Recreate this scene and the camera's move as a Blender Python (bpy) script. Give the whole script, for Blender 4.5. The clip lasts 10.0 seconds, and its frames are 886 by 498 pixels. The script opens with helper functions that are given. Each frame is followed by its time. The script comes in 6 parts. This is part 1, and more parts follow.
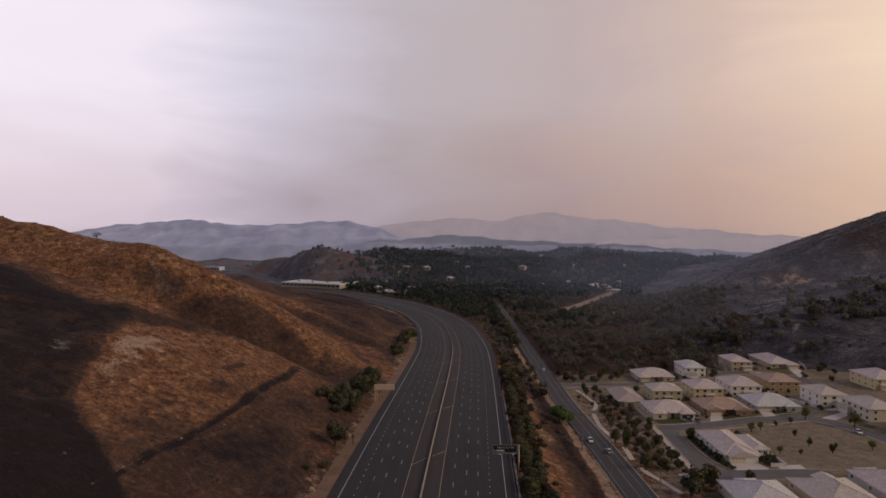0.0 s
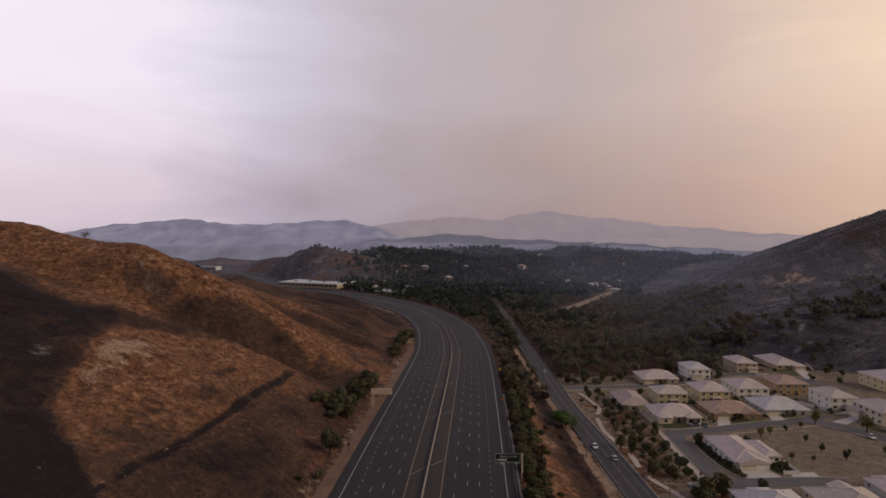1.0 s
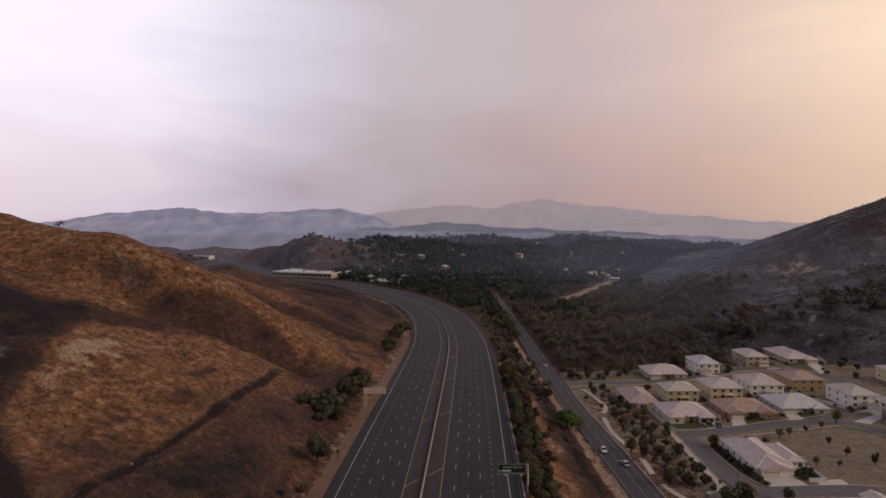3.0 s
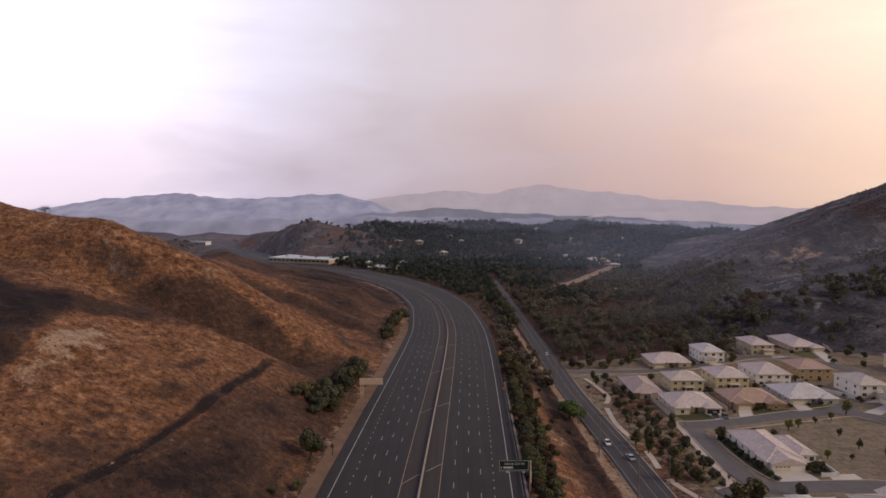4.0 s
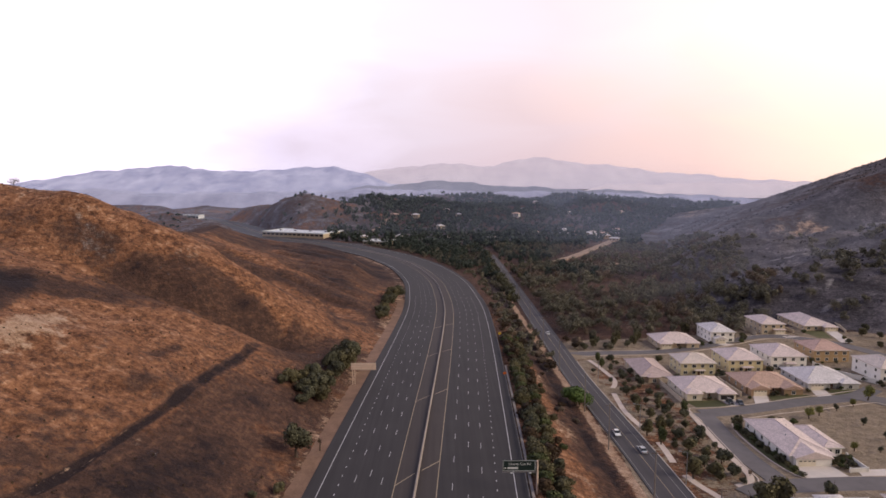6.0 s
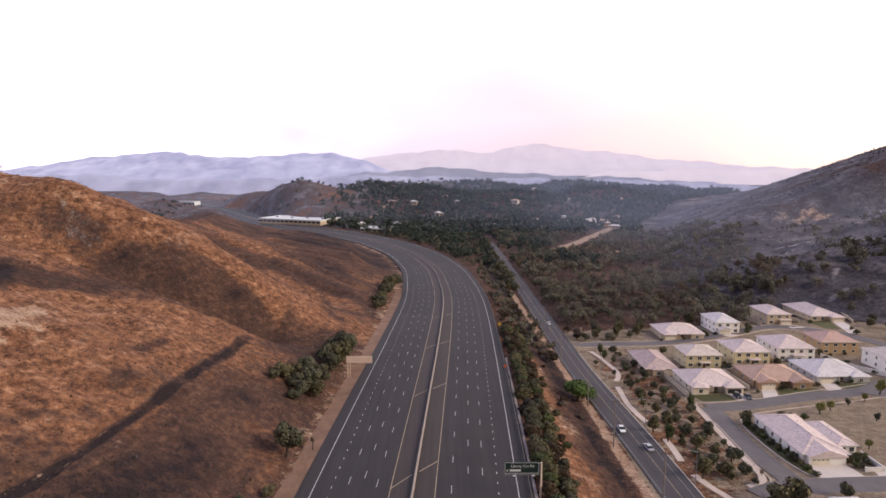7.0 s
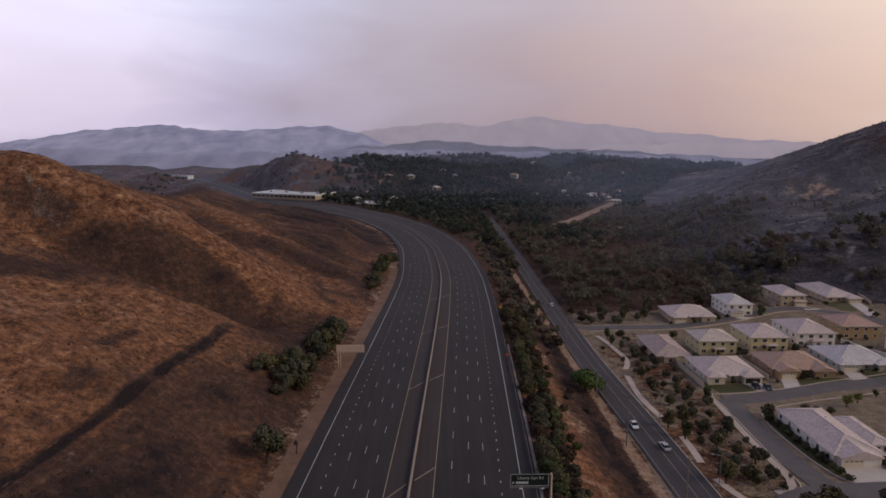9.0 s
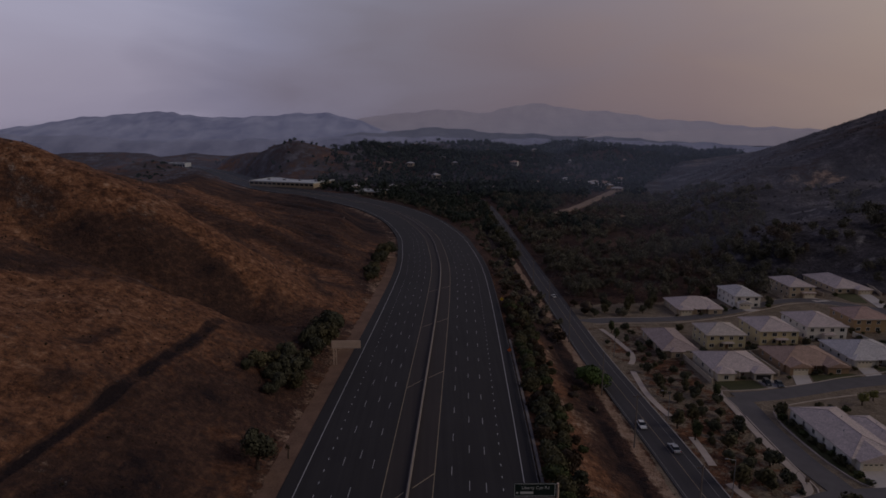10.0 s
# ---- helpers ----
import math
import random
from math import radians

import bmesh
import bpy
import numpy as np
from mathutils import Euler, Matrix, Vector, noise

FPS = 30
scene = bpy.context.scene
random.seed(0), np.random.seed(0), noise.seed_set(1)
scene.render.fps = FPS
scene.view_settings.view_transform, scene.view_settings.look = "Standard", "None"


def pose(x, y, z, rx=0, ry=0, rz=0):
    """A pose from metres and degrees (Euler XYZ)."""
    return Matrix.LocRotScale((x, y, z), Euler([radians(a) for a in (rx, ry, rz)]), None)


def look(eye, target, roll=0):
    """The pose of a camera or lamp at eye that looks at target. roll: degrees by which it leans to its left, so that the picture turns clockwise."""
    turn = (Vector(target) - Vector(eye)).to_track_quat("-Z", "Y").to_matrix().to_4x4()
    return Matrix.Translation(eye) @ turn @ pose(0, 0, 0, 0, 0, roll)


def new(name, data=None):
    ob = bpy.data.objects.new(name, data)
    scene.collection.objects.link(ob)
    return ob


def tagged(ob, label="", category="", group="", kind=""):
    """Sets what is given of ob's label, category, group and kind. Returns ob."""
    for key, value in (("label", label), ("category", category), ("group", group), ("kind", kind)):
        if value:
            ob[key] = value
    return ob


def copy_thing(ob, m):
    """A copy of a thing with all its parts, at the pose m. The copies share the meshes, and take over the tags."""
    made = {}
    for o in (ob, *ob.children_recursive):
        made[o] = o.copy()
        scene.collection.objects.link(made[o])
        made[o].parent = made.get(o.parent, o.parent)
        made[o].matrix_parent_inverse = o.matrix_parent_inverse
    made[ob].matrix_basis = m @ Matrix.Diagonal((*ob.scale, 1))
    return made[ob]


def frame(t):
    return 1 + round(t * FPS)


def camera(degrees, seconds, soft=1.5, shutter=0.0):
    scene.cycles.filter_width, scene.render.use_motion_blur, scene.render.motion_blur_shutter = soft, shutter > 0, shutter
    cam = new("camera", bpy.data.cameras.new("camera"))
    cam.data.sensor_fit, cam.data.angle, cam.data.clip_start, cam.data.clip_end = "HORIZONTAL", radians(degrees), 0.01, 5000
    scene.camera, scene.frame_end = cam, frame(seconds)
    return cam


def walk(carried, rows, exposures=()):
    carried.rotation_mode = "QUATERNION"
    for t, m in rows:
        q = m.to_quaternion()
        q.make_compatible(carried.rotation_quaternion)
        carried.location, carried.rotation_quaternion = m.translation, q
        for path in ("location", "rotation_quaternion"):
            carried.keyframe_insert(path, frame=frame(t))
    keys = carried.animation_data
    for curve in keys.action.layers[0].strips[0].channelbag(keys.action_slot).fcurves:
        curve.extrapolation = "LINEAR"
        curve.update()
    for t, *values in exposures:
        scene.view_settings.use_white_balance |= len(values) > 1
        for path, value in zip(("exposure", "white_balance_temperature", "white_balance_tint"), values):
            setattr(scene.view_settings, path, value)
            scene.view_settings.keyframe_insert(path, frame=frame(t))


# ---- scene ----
cam = camera(69.9, 10.0, 1.6)
PATH = [
    (0, (5.665, -3.958, 73.671), (5.641, -1.96, 73.603), 0.1),
    (0.5, (5.44, 0.416, 73.649), (5.418, 2.415, 73.58), 0.1),
    (1, (5.23, 4.836, 73.59), (5.212, 6.835, 73.519), 0.0),
    (1.5, (5.124, 9.346, 73.533), (5.109, 11.344, 73.46), -0.0),
    (2, (4.974, 13.91, 73.458), (4.962, 15.908, 73.382), -0.1),
    (2.5, (4.831, 18.439, 73.387), (4.822, 20.437, 73.299), -0.1),
    (4, (4.642, 31.67, 73.058), (4.641, 33.664, 72.905), -0.1),
    (4.5, (4.6, 36.076, 72.987), (4.601, 38.069, 72.813), -0.1),
    (5, (4.521, 40.476, 72.915), (4.526, 42.467, 72.72), -0.1),
    (5.5, (4.462, 44.835, 72.832), (4.469, 46.824, 72.616), -0.1),
    (7, (4.301, 57.781, 72.461), (4.316, 59.761, 72.182), -0.0),
    (7.5, (4.337, 62.144, 72.326), (4.354, 64.122, 72.028), -0.0),
    (8, (4.357, 66.559, 72.193), (4.377, 68.534, 71.874), -0.0),
    (8.5, (4.397, 70.94, 72.067), (4.419, 72.911, 71.729), -0.0),
    (9, (4.466, 75.269, 71.955), (4.488, 77.236, 71.595), 0.0),
    (9.5, (4.509, 79.488, 71.862), (4.532, 81.452, 71.483), 0.0),
    (10, (4.593, 83.68, 71.799), (4.616, 85.639, 71.4), 0.0),
]
EXPOSURES = [(0, -0.08, 6400, 12), (2.5, -0.02, 6400, 12), (4.0, 0.42, 6250, 12), (5.5, 0.88, 6100, 12), (7.0, 1.38, 5950, 13), (7.75, 1.6, 5900, 13), (8.0, 1.36, 5900, 13), (8.5, 0.78, 5900, 14), (9.0, 0.06, 5850, 14), (9.5, -0.54, 5750, 15), (10, -1.27, 5600, 15)]
walk(cam, [(t, look(eye, target, roll)) for t, eye, target, roll in PATH], EXPOSURES)

# ---------------------------------------------------------------- sky and sun
SUN_AZ, SUN_EL = 112.0, 30.0          # degrees: clockwise from +y (ahead), and above the horizon


def build_world():
    w = bpy.data.worlds.new("smoky_sky")
    w.use_nodes = True
    nt = w.node_tree
    nt.nodes.clear()
    N, L = nt.nodes.new, nt.links.new
    out, bg = N("ShaderNodeOutputWorld"), N("ShaderNodeBackground")
    sky = N("ShaderNodeTexSky")
    sky.sky_type, sky.sun_disc = "NISHITA", False
    sky.sun_elevation, sky.sun_rotation = radians(SUN_EL), radians(SUN_AZ)
    sky.air_density, sky.dust_density = 2.0, 6.0
    co = N("ShaderNodeTexCoord")
    sep = N("ShaderNodeSeparateXYZ")
    L(co.outputs["Generated"], sep.inputs[0])
    # long streaks of smoke, drawn out along the horizon
    mp = N("ShaderNodeMapping")
    mp.inputs["Scale"].default_value = (2.2, 2.2, 9.0)
    mp.inputs["Rotation"].default_value = (0, radians(-9), 0)
    L(co.outputs["Generated"], mp.inputs[0])
    n1 = N("ShaderNodeTexNoise")
    n1.inputs["Scale"].default_value, n1.inputs["Detail"].default_value, n1.inputs["Roughness"].default_value = 1.3, 5.0, 0.5
    n1.inputs["Distortion"].default_value = 0.6
    L(mp.outputs[0], n1.inputs["Vector"])
    # across: pale on the one side, rosy in the middle, amber on the other
    add = N("ShaderNodeMath")
    add.operation = "MULTIPLY_ADD"
    L(n1.outputs[0], add.inputs[0])
    add.inputs[1].default_value = 0.26
    L(sep.outputs[0], add.inputs[2])
    rng = N("ShaderNodeMapRange")
    rng.inputs[1].default_value, rng.inputs[2].default_value = -0.565, 0.835
    L(add.outputs[0], rng.inputs[0])
    ramp = N("ShaderNodeValToRGB")
    cr = ramp.color_ramp
    stops = ((0.0, (1.10, 1.0, 1.08)), (0.20, (1.03, 0.95, 1.04)), (0.30, (0.76, 0.715, 0.82)), (0.44, (0.595, 0.53, 0.56)),
             (0.60, (0.595, 0.485, 0.475)), (0.76, (0.76, 0.575, 0.49)), (0.90, (1.02, 0.78, 0.58)), (1.0, (1.2, 0.97, 0.72)))
    while len(cr.elements) < len(stops):
        cr.elements.new(0.5)
    for e, (p, c) in zip(cr.elements, stops):
        e.position, e.color = p, (*c, 1)
    L(rng.outputs[0], ramp.inputs[0])
    # up and down: a duller band low over the horizon
    up = N("ShaderNodeValToRGB")
    ur = up.color_ramp
    us = ((0.0, (0.25, 0.22, 0.22)), (0.48, (0.68, 0.62, 0.64)), (0.53, (0.80, 0.74, 0.74)), (0.60, (0.98, 0.97, 0.98)), (0.68, (1.0, 0.99, 0.98)), (0.80, (0.32, 0.37, 0.52)), (1.0, (0.16, 0.205, 0.36)))
    while len(ur.elements) < len(us):
        ur.elements.new(0.5)
    for e, (p, c) in zip(ur.elements, us):
        e.position, e.color = p, (*c, 1)
    zr = N("ShaderNodeMapRange")
    zr.inputs[1].default_value, zr.inputs[2].default_value = -1.0, 1.0
    za = N("ShaderNodeMath")
    za.operation = "MULTIPLY_ADD"
    L(n1.outputs[0], za.inputs[0])
    za.inputs[1].default_value = -0.12
    zb = N("ShaderNodeMath")
    zb.operation = "ADD"
    L(sep.outputs[2], zb.inputs[0])
    zb.inputs[1].default_value = 0.06
    L(zb.outputs[0], za.inputs[2])
    L(za.outputs[0], zr.inputs[0])
    L(zr.outputs[0], up.inputs[0])
    mul = N("ShaderNodeMix")
    mul.data_type, mul.blend_type = "RGBA", "MULTIPLY"
    mul.inputs[0].default_value = 1.0
    L(ramp.outputs[0], mul.inputs[6])
    L(up.outputs[0], mul.inputs[7])
    dim = N("ShaderNodeVectorMath")
    dim.operation = "SCALE"
    dim.inputs["Scale"].default_value = 0.06
    L(sky.outputs[0], dim.inputs[0])
    mix = N("ShaderNodeMix")
    mix.data_type = "RGBA"
    mix.inputs[0].default_value = 0.90
    L(dim.outputs[0], mix.inputs[6])
    # sky dimmed behind, out of view, to lower the light on the ground
    back = N("ShaderNodeMapRange")
    back.interpolation_type = "SMOOTHSTEP"
    back.inputs[1].default_value, back.inputs[2].default_value, back.inputs[3].default_value = -0.5, 0.45, 0.30
    L(sep.outputs[1], back.inputs[0])
    dull = N("ShaderNodeVectorMath")
    dull.operation = "SCALE"
    L(mul.outputs[2], dull.inputs[0])
    L(back.outputs[0], dull.inputs["Scale"])
    L(dull.outputs[0], mix.inputs[7])
    L(mix.outputs[2], bg.inputs[0])
    bg.inputs[1].default_value = 1.0
    L(bg.outputs[0], out.inputs[0])
    scene.world = w


build_world()
sun = bpy.data.lights.new("sun", "SUN")
sun.energy, sun.angle, sun.color = 1.27, radians(28), (1.0, 0.86, 0.70)
sun_ob = new("sun", sun)
a, e = radians(SUN_AZ), radians(SUN_EL)
sun_ob.matrix_world = look((math.sin(a) * math.cos(e) * 500, math.cos(a) * math.cos(e) * 500, math.sin(e) * 500), (0, 0, 0))


# ---------------------------------------------------------------- materials
def material(name):
    m = bpy.data.materials.new(name)
    m.use_nodes = True
    nt = m.node_tree
    b = nt.nodes["Principled BSDF"]
    return m, nt, b, nt.nodes.new, nt.links.new


def ramp_node(nt, stops):
    r = nt.nodes.new("ShaderNodeValToRGB")
    el = r.color_ramp.elements
    while len(el) < len(stops):
        el.new(0.5)
    for e_, (p, c) in zip(el, stops):
        e_.position, e_.color = p, (*c, 1)
    return r


def noise_node(nt, scale, detail=4.0, rough=0.55, vec=None):
    n = nt.nodes.new("ShaderNodeTexNoise")
    n.inputs["Scale"].default_value, n.inputs["Detail"].default_value, n.inputs["Roughness"].default_value = scale, detail, rough
    if vec is not None:
        nt.links.new(vec, n.inputs["Vector"])
    return n


def mixed(nt, fac, c1, c2, mode="MIX"):
    m = nt.nodes.new("ShaderNodeMix")
    m.data_type, m.blend_type = "RGBA", mode
    for socket, v in ((m.inputs[0], fac), (m.inputs[6], c1), (m.inputs[7], c2)):
        if isinstance(v, (int, float)):
            socket.default_value = v
        elif isinstance(v, tuple):
            socket.default_value = (*v, 1)
        else:
            nt.links.new(v, socket)
    return m.outputs[2]


def scalar(nt, op, x, y=0.0, z=0.0):
    m = nt.nodes.new("ShaderNodeMath")
    m.operation = op
    m.use_clamp = False
    for i, v in enumerate((x, y, z)):
        if isinstance(v, (int, float)):
            m.inputs[i].default_value = v
        else:
            nt.links.new(v, m.inputs[i])
    return m.outputs[0]


def ranged(nt, v, lo, hi):
    m = nt.nodes.new("ShaderNodeMapRange")
    m.interpolation_type = "SMOOTHSTEP"
    m.inputs[1].default_value, m.inputs[2].default_value = lo, hi
    nt.links.new(v, m.inputs[0])
    return m.outputs[0]


def bumped(nt, b, height, strength, distance):
    n = nt.nodes.new("ShaderNodeBump")
    n.inputs["Strength"].default_value, n.inputs["Distance"].default_value = strength, distance
    nt.links.new(height, n.inputs["Height"])
    nt.links.new(n.outputs[0], b.inputs["Normal"])


def plain(name, c, rough=0.8, var=0.25, scale=1.5, fine=12.0, metal=0.0, bump=0.15, bump_d=0.02, hue=None, per_object=0.0):
    """A surface of one base colour with wear at two scales."""
    m, nt, b, N, L = material(name)
    pos = N("ShaderNodeNewGeometry").outputs["Position"]
    n1, n2 = noise_node(nt, scale, 4, 0.6, pos), noise_node(nt, fine, 3, 0.6, pos)
    dark = tuple(v * (1 - var) for v in c)
    lite = tuple(min(1, v * (1 + var)) for v in (hue or c))
    r = ramp_node(nt, ((0.3, dark), (0.7, lite)))
    f = scalar(nt, "MULTIPLY_ADD", n2.outputs[0], 0.4, scalar(nt, "MULTIPLY", n1.outputs[0], 0.6))
    L(f, r.inputs[0])
    col = r.outputs[0]
    if per_object:
        rnd = N("ShaderNodeObjectInfo").outputs["Random"]
        v = scalar(nt, "MULTIPLY_ADD", rnd, 2 * per_object, 1 - per_object)
        h = N("ShaderNodeHueSaturation")
        L(col, h.inputs["Color"])
        L(v, h.inputs["Value"])
        col = h.outputs[0]
    L(col, b.inputs["Base Color"])
    b.inputs["Roughness"].default_value, b.inputs["Metallic"].default_value = rough, metal
    b.inputs["Specular IOR Level"].default_value = 0.3
    if bump:
        bumped(nt, b, f, bump, bump_d)
    return m


def asphalt_mat(name, c, streak_axis=None, patch=0.25):
    m, nt, b, N, L = material(name)
    pos = N("ShaderNodeNewGeometry").outputs["Position"]
    big, fine = noise_node(nt, 0.06, 5, 0.6, pos), noise_node(nt, 3.0, 4, 0.7, pos)
    mp = N("ShaderNodeMapping")
    mp.inputs["Scale"].default_value = (0.9, 0.012, 0.5) if streak_axis == "y" else (0.3, 0.3, 0.3)
    L(pos, mp.inputs[0])
    st = noise_node(nt, 1.0, 3, 0.6, mp.outputs[0])
    f = scalar(nt, "MULTIPLY_ADD", st.outputs[0], 0.5, scalar(nt, "MULTIPLY_ADD", big.outputs[0], 0.35, scalar(nt, "MULTIPLY", fine.outputs[0], 0.15)))
    r = ramp_node(nt, ((0.32, tuple(v * (1 - patch) for v in c)), (0.68, tuple(v * (1 + patch) for v in c))))
    L(f, r.inputs[0])
    L(r.outputs[0], b.inputs["Base Color"])
    b.inputs["Roughness"].default_value = 0.80
    b.inputs["Specular IOR Level"].default_value = 0.28
    bumped(nt, b, fine.outputs[0], 0.2, 0.02)
    return m


def leaf_mat(name, dark, lite, per_island=True):
    m, nt, b, N, L = material(name)
    g = N("ShaderNodeNewGeometry")
    n = noise_node(nt, 0.12, 3, 0.6, g.outputs["Position"])
    rnd = g.outputs["Random Per Island"] if per_island else N("ShaderNodeObjectInfo").outputs["Random"]
    f = scalar(nt, "MULTIPLY_ADD", rnd, 0.26, scalar(nt, "MULTIPLY_ADD", n.outputs[0], 1.3, -0.22))
    r = ramp_node(nt, ((0.15, dark), (0.6, tuple((x_ + y_) / 2 for x_, y_ in zip(dark, lite))), (0.9, lite)))
    L(f, r.inputs[0])
    L(r.outputs[0], b.inputs["Base Color"])
    b.inputs["Roughness"].default_value = 0.75
    b.inputs["Specular IOR Level"].default_value = 0.15
    return m


def ground_mat():
    """Hillside and valley soil: dry grass, burnt ground, bare earth, ash, by the masks of the ground sheet."""
    m, nt, b, N, L = material("ground_soil")
    pos = N("ShaderNodeNewGeometry").outputs["Position"]

    def mask(n):
        at = N("ShaderNodeAttribute")
        at.attribute_name = n
        return at.outputs["Fac"]

    big, mid = noise_node(nt, 0.035, 5, 0.6, pos), noise_node(nt, 0.22, 5, 0.65, pos)
    fine, grain = noise_node(nt, 1.1, 4, 0.65, pos), noise_node(nt, 5.0, 3, 0.6, pos)
    # soil creep: thin terraces that follow the slope
    mp = N("ShaderNodeMapping")
    mp.inputs["Scale"].default_value = (0.10, 0.05, 0.9)
    L(pos, mp.inputs[0])
    terr = noise_node(nt, 1.0, 4, 0.6, mp.outputs[0])
    grass = ramp_node(nt, ((0.06, (0.036, 0.019, 0.013)), (0.34, (0.148, 0.069, 0.038)), (0.60, (0.335, 0.163, 0.086)), (0.92, (0.66, 0.405, 0.25))))
    mott = noise_node(nt, 0.45, 6, 0.72, pos)
    gf = scalar(nt, "MULTIPLY_ADD", mid.outputs[0], 0.28, scalar(nt, "MULTIPLY_ADD", mott.outputs[0], 0.42, scalar(nt, "MULTIPLY_ADD", fine.outputs[0], 0.18, scalar(nt, "MULTIPLY", terr.outputs[0], 0.12))))
    gf = scalar(nt, "MULTIPLY_ADD", gf, 2.9, -0.97)
    L(gf, grass.inputs[0])
    burnt = ramp_node(nt, ((0.10, (0.030, 0.020, 0.018)), (0.5, (0.094, 0.053, 0.039)), (0.85, (0.215, 0.115, 0.070))))
    L(gf, burnt.inputs[0])
    bare = ramp_node(nt, ((0.15, (0.20, 0.118, 0.075)), (0.45, (0.39, 0.255, 0.17)), (0.8, (0.54, 0.385, 0.275))))
    L(gf, bare.inputs[0])
    char = ramp_node(nt, ((0.12, (0.040, 0.036, 0.040)), (0.5, (0.098, 0.086, 0.092)), (0.88, (0.225, 0.198, 0.200))))
    L(scalar(nt, "MULTIPLY_ADD", big.outputs[0], 1.5, scalar(nt, "SUBTRACT", gf, 0.78)), char.inputs[0])
    lot = ramp_node(nt, ((0.1, (0.165, 0.125, 0.085)), (0.9, (0.42, 0.328, 0.230))))
    L(gf, lot.inputs[0])
    ashc = ramp_node(nt, ((0.3, (0.15, 0.135, 0.135)), (0.7, (0.34, 0.31, 0.30))))
    L(gf, ashc.inputs[0])
    edge = scalar(nt, "MULTIPLY_ADD", big.outputs[0], 0.7, scalar(nt, "MULTIPLY_ADD", mid.outputs[0], 0.8, scalar(nt, "MULTIPLY_ADD", fine.outputs[0], 0.5, -1.0)))

    edge = scalar(nt, "MULTIPLY", edge, 1.7)

    def cut(name, lo=0.35, hi=0.65):
        return ranged(nt, scalar(nt, "ADD", mask(name), edge), lo, hi)

    col = mixed(nt, cut("burn", 0.30, 0.74), grass.outputs[0], burnt.outputs[0])
    col = mixed(nt, ranged(nt, scalar(nt, "MULTIPLY_ADD", edge, 1.3, mask("burn")), 0.92, 1.45), col, (0.030, 0.021, 0.022))
    # dark tufts and scorched stubble
    mpt = N("ShaderNodeMapping")
    mpt.inputs["Scale"].default_value = (0.50, 0.55, 0.60)
    L(pos, mpt.inputs[0])
    tuft = noise_node(nt, 1.0, 5, 0.72, mpt.outputs[0])
    col = mixed(nt, scalar(nt, "MULTIPLY", ranged(nt, tuft.outputs[0], 0.51, 0.64), 0.62), col, (0.045, 0.031, 0.029))
    col = mixed(nt, cut("char", 0.3, 0.7), col, char.outputs[0])
    col = mixed(nt, cut("bare", 0.42, 0.85), col, bare.outputs[0])
    col = mixed(nt, cut("lot", 0.4, 0.6), col, lot.outputs[0])
    col = mixed(nt, cut("ash", 0.30, 0.95), col, ashc.outputs[0])
    speck = ranged(nt, grain.outputs[0], 0.35, 0.65)
    col = mixed(nt, 0.36, col, mixed(nt, speck, (0.35, 0.33, 0.32), (1, 1, 1)), "MULTIPLY")
    L(col, b.inputs["Base Color"])
    b.inputs["Roughness"].default_value = 0.95
    b.inputs["Specular IOR Level"].default_value = 0.1
    bumped(nt, b, scalar(nt, "MULTIPLY_ADD", mid.outputs[0], 0.8, scalar(nt, "MULTIPLY", fine.outputs[0], 0.5)), 0.9, 1.8)
    return m


def tile_roof(name, c):
    """Concrete tiles: courses across the slope, uneven in colour."""
    m, nt, b, N, L = material(name)
    pos = N("ShaderNodeNewGeometry").outputs["Position"]
    mp = N("ShaderNodeMapping")
    mp.inputs["Scale"].default_value = (2.6, 2.6, 7.5)
    L(pos, mp.inputs[0])
    vor = N("ShaderNodeTexVoronoi")
    vor.inputs["Scale"].default_value = 1.0
    L(mp.outputs[0], vor.inputs["Vector"])
    big = noise_node(nt, 0.35, 4, 0.6, pos)
    sepc = N("ShaderNodeSeparateColor")
    L(vor.outputs["Color"], sepc.inputs[0])
    f = scalar(nt, "MULTIPLY_ADD", sepc.outputs[0], 0.45, scalar(nt, "MULTIPLY", big.outputs[0], 0.55))
    r = ramp_node(nt, ((0.2, tuple(v * 0.72 for v in c)), (0.5, c), (0.8, tuple(min(1, v * 1.25) for v in c))))
    L(f, r.inputs[0])
    sz = N("ShaderNodeSeparateXYZ")
    L(pos, sz.inputs[0])
    course = scalar(nt, "FRACT", scalar(nt, "MULTIPLY", sz.outputs[2], 8.0))
    col = mixed(nt, ranged(nt, course, 0.0, 0.25), tuple(v * 0.7 for v in c), r.outputs[0])
    L(col, b.inputs["Base Color"])
    b.inputs["Roughness"].default_value = 0.8
    b.inputs["Specular IOR Level"].default_value = 0.25
    bumped(nt, b, course, 0.4, 0.04)
    return m


def glass_mat():
    m, nt, b, N, L = material("window_glass")
    b.inputs["Base Color"].default_value = (0.02, 0.025, 0.03, 1)
    b.inputs["Roughness"].default_value = 0.08
    b.inputs["Specular IOR Level"].default_value = 0.6
    return m


